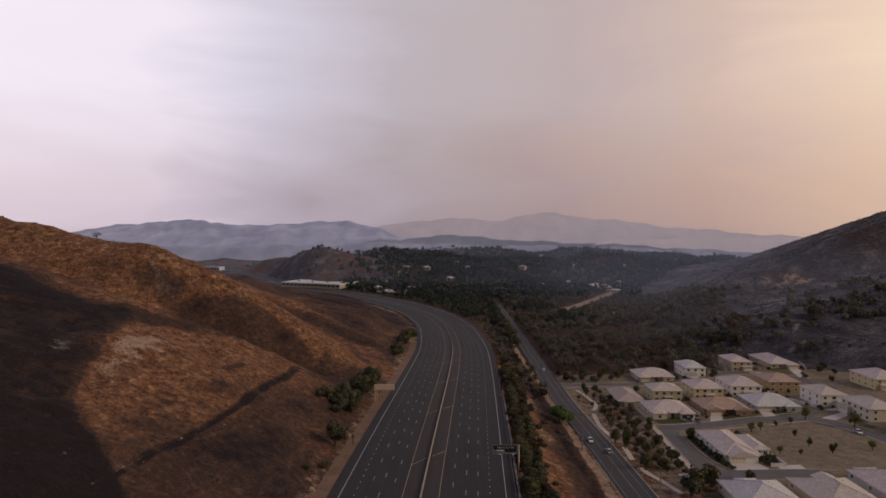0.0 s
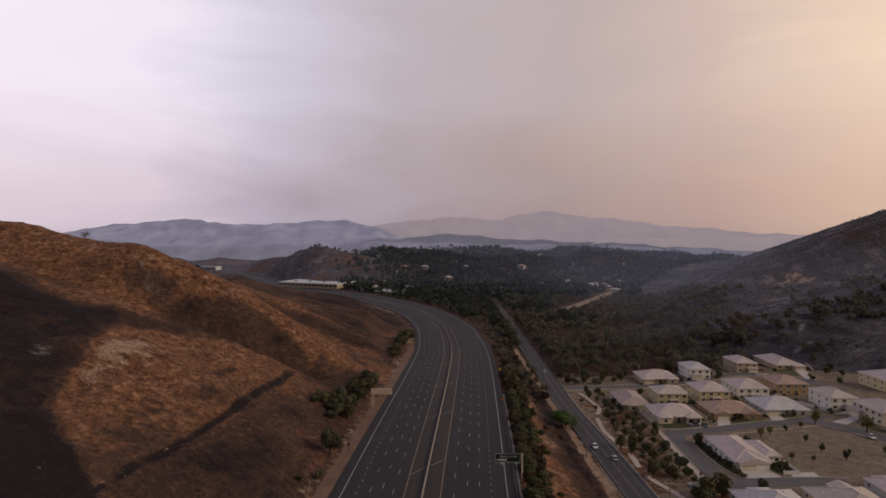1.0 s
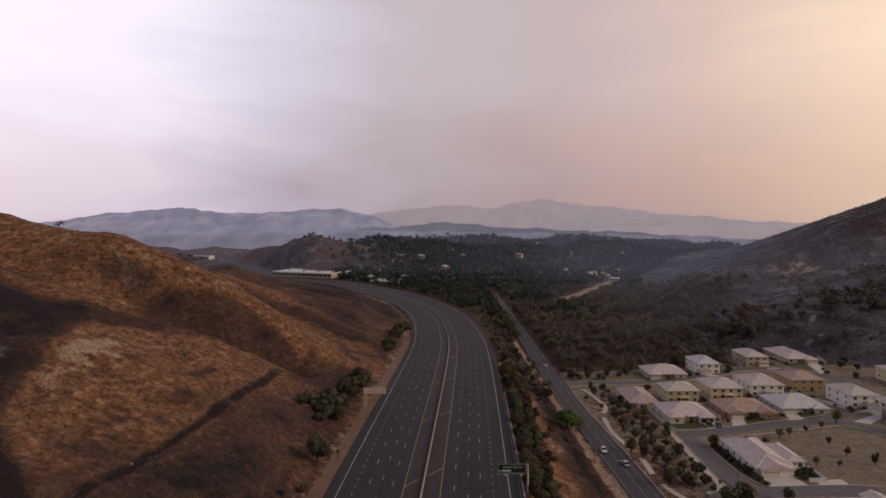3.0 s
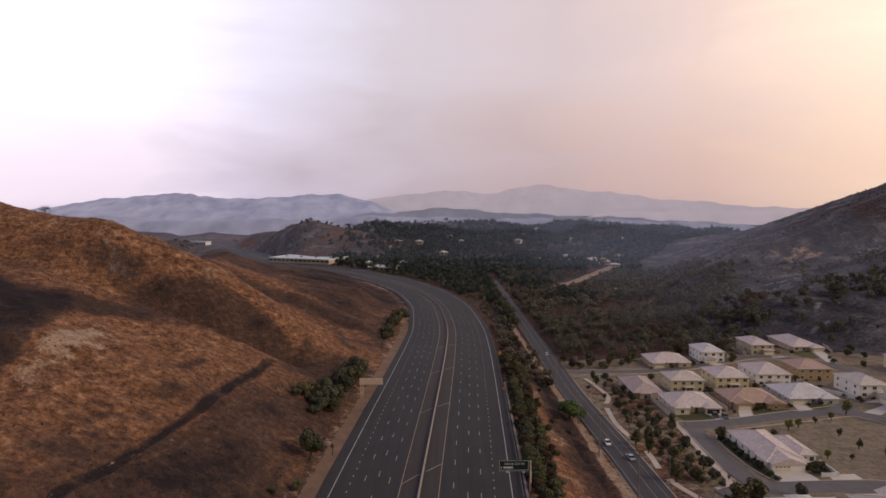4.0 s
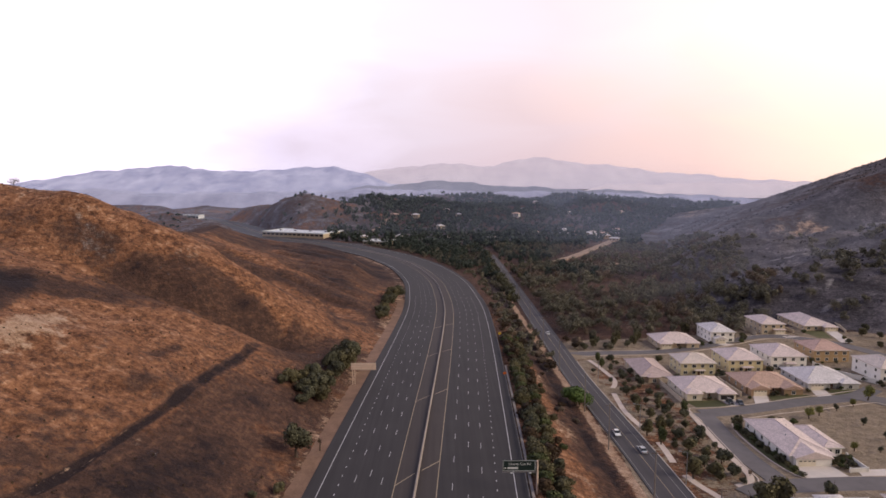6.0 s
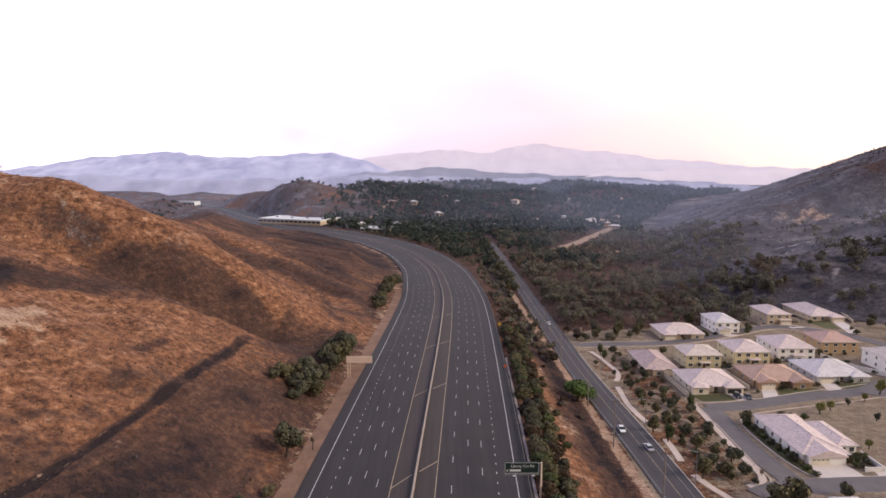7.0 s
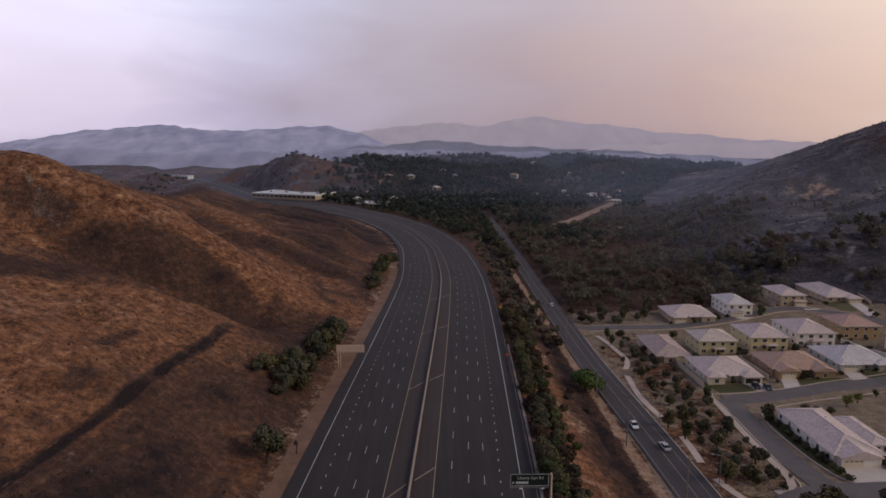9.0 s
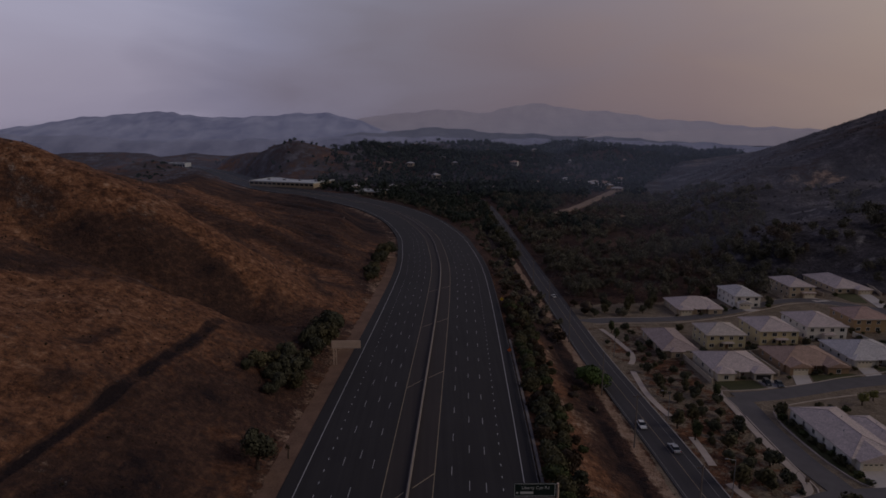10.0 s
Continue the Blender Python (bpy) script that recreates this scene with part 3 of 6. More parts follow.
    bare = bare + 0.85 * np.exp(-(((x - 388) / 46) ** 2 + ((y - 706 - 0.1 * (x - 388)) / 13) ** 2)) * (0.7 + 0.6 * ripple(x, y, 9, 84)) + 0.45 * np.exp(-(((x - 114) / 9) ** 2 + ((y - 405) / 10) ** 2))
    burn = np.where((d > 27) & (x > 57) & (y > 370), 0.95, burn)
    lot = np.where((x > 57) & (d > 27), (1 - smooth01(y - 0.25 * np.maximum(x - 130, 0), 368, 384)) * (1 - smooth01(x - toe, -25, 0)), 0)
    planted = (x > 69) & (x < 91) & (y < 338) & (y > 150)
    lot = np.where(planted, lot * 0.52, lot)
    burn = np.where(planted, 0.55, burn)
    ash = np.where(char > 0.5, 0.04 + 0.45 * np.clip(ripple(x * 0.55, y * 1.5, 11, 51), 0, 1) * smooth01(x - toe, -20, 30) * (1 - smooth01(y, 560, 700)), 0)
    ash = ash + 1.1 * streaks(x, y, [(262, 533, 290, 522, 3.0), (222, 522, 232, 518, 2.0), (232, 421, 240, 426, 1.6), (224, 404, 236, 408, 1.8), (300, 575, 330, 585, 2.2), (430, 694, 460, 694, 3.0), (192, 452, 200, 456, 1.4), (330, 500, 345, 508, 2.0)]) * (0.7 + 0.5 * ripple(x, y, 3, 52))
    ash = ash + 0.5 * np.exp(-(((x + 131) / 8) ** 2 + ((y - 295) / 6) ** 2))
    ash = ash + 0.5 * np.exp(-(((x + 113) / 4) ** 2 + ((y - 190) / 16) ** 2))
    far = smooth01(y, 780, 900)
    burn = burn * (1 - far) + far * np.where(x < -60, 0.72 + 0.35 * ripple(x, y, 60, 61), 0.85)
    char = char * (1 - far) + far * (0.1 + 0.38 * (1 - smooth01(x, -160, -60)) + (0.34 + 0.5 * ripple(x, y, 75, 87)) * smooth01(x, -220, -60) + 0.28 * smooth01(x - toe, -20, 30))
    burn = burn + far * 0.5 * smooth01(x - toe, -30, 20)
    bare = bare + far * 0.55 * np.clip(ripple(x, y, 70, 91) - 0.25, 0, 1)
    return dict(burn=burn, bare=np.clip(bare, 0, 1), char=np.clip(char, 0, 1), lot=np.clip(lot, 0, 1), ash=np.clip(ash, 0, 1))


def build_ground():
    xs = grown(-4600, -235, 270, 4600, 1.8, 1.055)
    xs = np.unique(np.concatenate([xs, np.arange(-74, -56, 0.4)]))          # finer along the rut
    ys = grown(-700, 100, 540, 4700, 1.9, 1.032)
    X, Y = np.meshgrid(xs, ys)
    Z = land(X, Y)
    nx, ny = len(xs), len(ys)
    me = bpy.data.meshes.new("ground")
    idx = np.arange(nx * ny).reshape(ny, nx)
    quads = np.stack([idx[:-1, :-1], idx[:-1, 1:], idx[1:, 1:], idx[1:, :-1]], -1).reshape(-1, 4)
    me.vertices.add(nx * ny)
    me.vertices.foreach_set("co", np.stack([X, Y, Z], -1).ravel())
    me.loops.add(quads.size)
    me.loops.foreach_set("vertex_index", quads.ravel())
    me.polygons.add(len(quads))
    me.polygons.foreach_set("loop_start", np.arange(0, quads.size, 4))
    me.polygons.foreach_set("use_smooth", np.ones(len(quads), bool))
    me.update(calc_edges=True)
    for k, v in masks(X, Y, Z).items():
        me.attributes.new(k, "FLOAT", "POINT").data.foreach_set("value", np.ravel(v).astype(np.float32))
    me.materials.append(M_GROUND)
    return tagged(new("ground", me), "dry and burnt brown hillsides with charred valley floor", "ground", kind="structure")


build_ground()


# ---------------------------------------------------------------- roads
def ribbon(line, left, right, lift, thick=0.0):
    """A strip along a line (x, y, z), from left to right of it in metres; thick: how far its sides go down."""
    t_ = np.gradient(line[:, :2], axis=0)
    t_ /= np.linalg.norm(t_, axis=1)[:, None]
    n = np.stack([t_[:, 1], -t_[:, 0]], 1)
    vs, fs, k = [], [], len(line)
    cols = [(left, 0), (right, 0)] if not thick else [(left, -thick), (left, 0), (right, 0), (right, -thick)]
    m = len(cols)
    for p, nn in zip(line, n):
        for off, dz in cols:
            vs.append((p[0] + nn[0] * off, p[1] + nn[1] * off, p[2] + lift + dz))
    for i in range(k - 1):
        for j in range(m - 1):
            fs.append((i * m + j, i * m + j + 1, (i + 1) * m + j + 1, (i + 1) * m + j))
    return vs, fs


def joined(pieces):
    vs, fs = [], []
    for v, f in pieces:
        o = len(vs)
        vs += v
        fs += [tuple(i + o for i in q) for q in f]
    return vs, fs


def cut_line(line, step):
    """The line at even steps of its length."""
    s = np.concatenate([[0], np.cumsum(np.linalg.norm(np.diff(line[:, :2], axis=0), axis=1))])
    q = np.arange(0, s[-1], step)
    return np.stack([np.interp(q, s, line[:, i]) for i in range(3)], 1)


def dashes(line, off, period, length, width, lift, first=0.0, until=1e9):
    """Short strips along a line, one each period."""
    run = np.concatenate([[0], np.cumsum(np.linalg.norm(np.diff(line[:, :2], axis=0), axis=1))])
    out, s0 = [], first
    while s0 + length < min(run[-1], until):
        q = np.array([s0, s0 + length / 2, s0 + length])
        out.append(ribbon(np.stack([np.interp(q, run, line[:, i]) for i in range(3)], 1), off - width / 2, off + width / 2, lift))
        s0 += period
    return joined(out)


freeway = mesh_object("freeway", *ribbon(FREEWAY, -25.4, 26.4, 0.0, 1.2), M_FREEWAY)
tagged(freeway, "empty grey asphalt freeway with ten lanes", "freeway", kind="structure")
near_line = FREEWAY
for lo, hi in ((-4.9, -0.36), (0.36, 4.9)):
    mesh_object("median_strip", *ribbon(near_line, lo, hi, 0.006), M_MEDIAN, freeway, "browner asphalt of the median shoulder")
for off in (-22.2, 23.3):
    mesh_object("edge_line", *ribbon(near_line, off - 0.085, off + 0.085, 0.012), M_WHITE_LINE, freeway, "solid white edge line")
for off in (-5.0, 5.0):
    mesh_object("median_line", *ribbon(near_line, off - 0.085, off + 0.085, 0.012), M_YELLOW_LINE, freeway, "faded yellow median line")
lane_first = {-14.75: 353.4, -11.5: 356.4, -8.25: 352.4, 8.55: 365.1, 12.25: 359.6, 15.6: 359.0}
for off, first in lane_first.items():
    mesh_object("lane_dashes", *dashes(near_line, off, 14.95, 3.6, 0.115, 0.012, (first - 1.8) % 14.95, 760), M_WHITE_LINE, freeway)["kind"] = "stuff"
for off, first in ((-18.25, 350.0), (18.95, 348.8)):
    mesh_object("short_dashes", *dashes(near_line, off, 4.78, 0.95, 0.16, 0.012, (first - 0.5) % 4.78, 640), M_WHITE_LINE, freeway)["kind"] = "stuff"
for y0 in (131, 190, 249, 308, 367):
    for o0, dy0, o1, dy1 in ((-5.0, 0, -0.8, 6.5), (0.8, 8.0, 5.0, 13.5)):
        ya, yb = y0 + dy0, y0 + dy1
        xa, xb = float(FW_MID(ya)) + o0, float(FW_MID(yb)) + o1
        za, zb = float(np.interp(ya, FREEWAY[:, 1], FREEWAY[:, 2])) + 0.016, float(np.interp(yb, FREEWAY[:, 1], FREEWAY[:, 2])) + 0.016
        mesh_object("median_hatch", [(xa, ya - 0.16, za), (xb, yb - 0.16, zb), (xb, yb + 0.2, zb), (xa, ya + 0.2, za)], [(0, 1, 2, 3)], M_YELLOW_LINE, freeway)


def sweep(line, profile, lift=0.0):
    """A closed section (off, up) drawn along a line."""
    t_ = np.gradient(line[:, :2], axis=0)
    t_ /= np.linalg.norm(t_, axis=1)[:, None]
    n = np.stack([t_[:, 1], -t_[:, 0]], 1)
    m = len(profile)
    vs = [(p[0] + nn[0] * o, p[1] + nn[1] * o, p[2] + u + lift) for p, nn in zip(line, n) for o, u in profile]
    fs = [(i * m + j, i * m + (j + 1) % m, (i + 1) * m + (j + 1) % m, (i + 1) * m + j) for i in range(len(line) - 1) for j in range(m)]
    fs += [tuple(range(m - 1, -1, -1)), tuple((len(line) - 1) * m + j for j in range(m))]
    return vs, fs


barrier = mesh_object("median_barrier", *sweep(near_line, [(-0.30, -0.1), (0.30, -0.1), (0.30, 0.08), (0.14, 0.32), (0.09, 0.82), (-0.09, 0.82), (-0.14, 0.32), (-0.30, 0.08)]), M_BARRIER)
tagged(barrier, "long pale concrete barrier along the freeway median", "barrier", kind="structure")
shoulder = cut_line(near_line[near_line[:, 1] < 470], 6.0)


def guardrail():
    """The steel rail with wooden posts on the outer shoulder."""
    root = new("guardrail")
    root.location = (0, 0, 0)
    tagged(root, "weathered steel guardrail on dark posts beside the freeway", "guardrail")
    side = shoulder.copy()
    t_ = np.gradient(side[:, :2], axis=0)
    t_ /= np.linalg.norm(t_, axis=1)[:, None]
    side[:, 0] += t_[:, 1] * 26.0
    side[:, 1] -= t_[:, 0] * 26.0
    side = side[(side[:, 1] > 60)]
    mesh_object("rail", *sweep(side, [(-0.04, 0.48), (0.02, 0.52), (-0.02, 0.64), (0.02, 0.76), (-0.04, 0.80), (0.06, 0.80), (0.10, 0.64), (0.06, 0.48)]), M_RAIL, root)
    bm = box(-0.09, 0.09, -0.1, 0.1, -0.4, 0.84)
    post = part("post", bm, M_DARKWOOD, root)
    fine = cut_line(side, 3.8)
    post.location = (fine[0][0] + 0.2, fine[0][1], fine[0][2])
    for p in fine[1:]:
        o = post.copy()
        scene.collection.objects.link(o)
        o.location = (p[0] + 0.2, p[1], p[2])


guardrail()

# pale concrete gutter behind the guardrail
gutter = mesh_object("gutter", *ribbon(shoulder[(shoulder[:, 1] > 120) & (shoulder[:, 1] < 300)], 26.7, 27.4, -0.06, 0.4), M_BARRIER)
tagged(gutter, "pale concrete gutter strip behind the guardrail", "gutter", kind="structure")

# dirt shoulders
shoulder_line = cut_line(shoulder, 1.5)
verge_v, verge_f = ribbon(shoulder_line, -30.6, -25.3, -0.10, 0.8)
for i in range(0, len(verge_v), 4):
    for j in (i, i + 1):                                 # a frayed outer rim
        x_, y_, z_ = verge_v[j]
        verge_v[j] = (x_ - 1.2 * float(ripple(np.array(x_), np.array(y_), 7, 18)) - 0.6 * float(ripple(np.array(x_), np.array(y_), 2.4, 19)), y_, z_)
mesh_object("shoulder", verge_v, verge_f, M_DIRT)
tagged(bpy.data.objects["shoulder"], "bare reddish dirt shoulder along the freeway", "shoulder", kind="structure")

# the frontage road
FRONT = spline([(74, -150, 0), (67, 60, -5), (64.5, 160, -8), (63.4, 230, -10), (62.0, 300, -12.6), (62.6, 346, -14.3), (63.8, 400, -16.5), (64.6, 448, -18.5), (65.5, 520, -20.5),
                (66, 600, -22.5), (66, 700, -23.6), (64, 800, -24.2)], 6.0)
FRONT[:, 2] = road_height(FRONT[:, 1])
frontage = mesh_object("road", *ribbon(FRONT, -5.0, 5.0, 0.22, 0.8), M_ROAD)
tagged(frontage, "two-lane asphalt frontage road below the freeway", "road", kind="structure")
for off, mat, lab in ((-4.3, M_FAINT_LINE, "faded white edge line"), (2.9, M_FAINT_LINE, "faded white bike lane line"), (-0.25, M_YELLOW_LINE, "faded yellow centre line")):
    mesh_object("road_line", *ribbon(FRONT, off - 0.065, off + 0.065, 0.232), mat, frontage, lab)
kerb = mesh_object("kerb", *sweep(FRONT[(FRONT[:, 1] < 338)], [(5.0, -0.3), (5.25, -0.3), (5.25, 0.36), (5.0, 0.36)]), M_CONCRETE)
tagged(kerb, "pale concrete kerb along the frontage road", "kerb", kind="structure")


def slab(name, outline, mat, lift, thick=0.35, label="", category="", kind="structure", height=pad, parent=None):
    """A flat piece of paving on the graded land."""
    pts = [(x_, y_, float(height(x_, y_)) + lift) for x_, y_ in outline]
    n = len(pts)
    vs = pts + [(x_, y_, z_ - thick) for x_, y_, z_ in pts]
    fs = [tuple(range(n))] + [(i, i + n, (i + 1) % n + n, (i + 1) % n) for i in range(n)]
    area = sum(pts[i][0] * pts[(i + 1) % n][1] - pts[(i + 1) % n][0] * pts[i][1] for i in range(n))
    if area < 0:
        fs = [tuple(reversed(f)) for f in fs]
    ob = mesh_object(name, vs, fs, mat, parent)
    if label:
        tagged(ob, label, category or name, kind=kind)
    return ob


def make_street(points, half, lift):
    line = spline([(x_, y_, 0) for x_, y_ in points], 3.0)
    line[:, 2] = pad(line[:, 0], line[:, 1])
    ob = mesh_object("street", *ribbon(line, -half, half, lift, 0.4), M_STREET)
    tagged(ob, "smooth grey asphalt street in the housing estate", "street", kind="structure")
    return line


# streets of the estate: through the middle, down to the lower court, along the back, down the far side
make_street([(96, 261), (104, 261.5), (113, 263), (121, 265), (136, 269), (150, 271), (160, 273.5), (171, 281)], 5.2, 0.060)
make_street([(97.3, 263), (97.2, 255), (96, 243), (95.3, 226), (96, 214), (97, 205)], 4.2, 0.066)
make_street([(84, 202), (92, 205.5), (104, 206.2), (120, 206), (133, 204)], 5.0, 0.072)
make_street([(68, 346.5), (80, 347.5), (100, 346), (116, 347), (134, 353), (152, 361.5), (168, 369), (183, 368.5), (196, 356), (203, 342), (207, 325)], 4.0, 0.060)
make_street([(160, 274), (166, 266), (172, 254), (175, 240), (177, 222), (178, 205)], 4.6, 0.064)


# ---------------------------------------------------------------- houses
WALLS = {n: plain("stucco_" + n, c, 0.9, 0.10, 0.5, 5.0, bump=0.1) for n, c in dict(
    cream=(0.62, 0.54, 0.42), olive=(0.50, 0.43, 0.26), yellow=(0.60, 0.50, 0.29), white=(0.74, 0.69, 0.62), orange=(0.38, 0.255, 0.135),
    brown=(0.31, 0.205, 0.12), tan=(0.48, 0.38, 0.26), grey=(0.46, 0.43, 0.39)).items()}
ROOFS = {n: tile_roof("roof_tiles_" + n, c) for n, c in dict(
    rose=(0.60, 0.49, 0.45), brown=(0.46, 0.31, 0.235), grey=(0.60, 0.55, 0.53), maroon=(0.45, 0.345, 0.31), sand=(0.58, 0.49, 0.425), red=(0.48, 0.32, 0.26)).items()}
M_TRIM = plain("white_trim", (0.66, 0.62, 0.56), 0.6, 0.08, 1.0, 6.0)
M_DOOR = plain("cream_garage_door", (0.66, 0.58, 0.45), 0.6, 0.08, 1.0, 6.0)
M_DARK = plain("painted_garage_shade", (0.02, 0.018, 0.018), 0.9, 0.2)
M_WOODDOOR = plain("brown_front_door", (0.12, 0.06, 0.035), 0.5, 0.2)
M_DRIVE = plain("driveway_concrete", (0.58, 0.51, 0.45), 0.85, 0.12, 0.4, 4.0)
M_LAWN = leaf_mat("lawn_grass", (0.050, 0.052, 0.022), (0.115, 0.108, 0.046), False)
M_FENCE = plain("tan_garden_wall", (0.45, 0.37, 0.28), 0.9, 0.15, 0.6, 5.0)
WINDOW_MESHES = {}


def window(parent, w, h, m, arched=False):
    """A window: a proud frame with a mullion, and its pane."""
    key = (round(w, 2), round(h, 2))
    if key not in WINDOW_MESHES:
        bm = bmesh.new()
        f = 0.11
        add_box(bm, -w / 2 - f, w / 2 + f, -0.07, 0.05, h / 2, h / 2 + f)
        add_box(bm, -w / 2 - f, w / 2 + f, -0.10, 0.05, -h / 2 - f, -h / 2)
        add_box(bm, -w / 2 - f, -w / 2, -0.07, 0.05, -h / 2, h / 2)
        add_box(bm, w / 2, w / 2 + f, -0.07, 0.05, -h / 2, h / 2)
        add_box(bm, -0.03, 0.03, -0.055, 0.05, -h / 2, h / 2)
        fr = bpy.data.meshes.new("window")
        bm.to_mesh(fr)
        bm.free()
        fr.materials.append(M_TRIM)
        bm = box(-w / 2, w / 2, -0.03, 0.02, -h / 2, h / 2)
        pn = bpy.data.meshes.new("pane")
        bm.to_mesh(pn)
        bm.free()
        pn.materials.append(M_GLASS)
        WINDOW_MESHES[key] = (fr, pn)
    fr, pn = WINDOW_MESHES[key]
    o = new("window", fr)
    o.parent, o.matrix_basis = parent, m
    p = new("pane", pn)
    p.parent = o
    return o


def hip_roof(x0, x1, y0, y1, z, pitch, over=0.5, t=0.2):
    """A closed hipped roof over a rectangle."""
    bm = bmesh.new()
    x0, x1, y0, y1 = x0 - over, x1 + over, y0 - over, y1 + over
    w, d = x1 - x0, y1 - y0
    h = pitch * min(w, d) / 2
    if d >= w:
        r = [((x0 + x1) / 2, y0 + w / 2, z + h), ((x0 + x1) / 2, max(y1 - w / 2, y0 + w / 2 + 0.01), z + h)]
    else:
        r = [(x0 + d / 2, (y0 + y1) / 2, z + h), (x1 - d / 2, (y0 + y1) / 2, z + h)]
    lo = [bm.verts.new((a_, b_, z - t)) for a_, b_ in ((x0, y0), (x1, y0), (x1, y1), (x0, y1))]
    up = [bm.verts.new((a_, b_, z)) for a_, b_ in ((x0, y0), (x1, y0), (x1, y1), (x0, y1))]
    rv = [bm.verts.new(p) for p in r]
    bm.faces.new(list(reversed(lo)))
    for i in range(4):
        bm.faces.new((lo[i], lo[(i + 1) % 4], up[(i + 1) % 4], up[i]))
    if d >= w:
        for f in ((up[0], up[1], rv[0]), (up[1], up[2], rv[1], rv[0]), (up[2], up[3], rv[1]), (up[3], up[0], rv[0], rv[1])):
            bm.faces.new(f)
    else:
        for f in ((up[0], up[1], rv[1], rv[0]), (up[1], up[2], rv[1]), (up[2], up[3], rv[0], rv[1]), (up[3], up[0], rv[0])):
            bm.faces.new(f)
    return bm, r


def gable_roof(x0, x1, y0, y1, z, pitch, over=0.45, t=0.2):
    """A closed gabled roof whose ridge runs along y."""
    bm = bmesh.new()
    x0, x1, y0 = x0 - over, x1 + over, y0 - over
    xm, h = (x0 + x1) / 2, pitch * (x1 - x0) / 2
    prof = ((x0, z - t), (x1, z - t), (x1, z), (xm, z + h), (x0, z))
    a_ = [bm.verts.new((p, y0, q)) for p, q in prof]
    b_ = [bm.verts.new((p, y1, q)) for p, q in prof]
    bm.faces.new(a_)
    bm.faces.new(list(reversed(b_)))
    for i in range(5):
        bm.faces.new((a_[i], b_[i], b_[(i + 1) % 5], a_[(i + 1) % 5]))
    return bm


def gable_wall(x0, x1, y0, y1, z0, z, pitch):
    bm = bmesh.new()
    xm, h = (x0 + x1) / 2, pitch * (x1 - x0) / 2
    prof = ((x0, z0), (x1, z0), (x1, z), (xm, z + h), (x0, z))
    a_ = [bm.verts.new((p, y0, q)) for p, q in prof]
    b_ = [bm.verts.new((p, y1, q)) for p, q in prof]
    bm.faces.new(a_)
    bm.faces.new(list(reversed(b_)))
    for i in range(5):
        bm.faces.new((a_[i], b_[i], b_[(i + 1) % 5], a_[(i + 1) % 5]))
    return bm


def ridge_caps(r, eaves, parent, mat):
    runs = [(Vector(r[0]), Vector(r[1]), 0.13)] + [(Vector(c), Vector(r[k]), 0.10) for c, k in eaves]
    for p, q, w in runs:
        bm = bmesh.new()
        rod(bm, p + Vector((0, 0, 0.02)), q + Vector((0, 0, 0.02)), w, w, 6)
        part("ridge_cap", bm, mat, parent)


def garage_door(parent, x, y, w, h, mat, rz=0.0):
    """Panelled door with a row of small lights along the top."""
    bm = bmesh.new()
    n = 4
    for i in range(n):
        add_box(bm, -w / 2, w / 2, -0.05, 0.03, h * i / n + 0.015, h * (i + 1) / n - 0.015)
    ob = part("garage_door", bm, mat, parent, "panelled garage door")
    ob.matrix_basis = pose(x, y, 0, 0, 0, rz)
    k = max(2, int(w / 1.2))
    for i in range(k):
        xm = -w / 2 + w * (i + 0.5) / k
        p = part("door_light", box(xm - 0.36, xm + 0.36, -0.065, 0.0, h * 0.80, h * 0.93), M_GLASS, ob)
    return ob


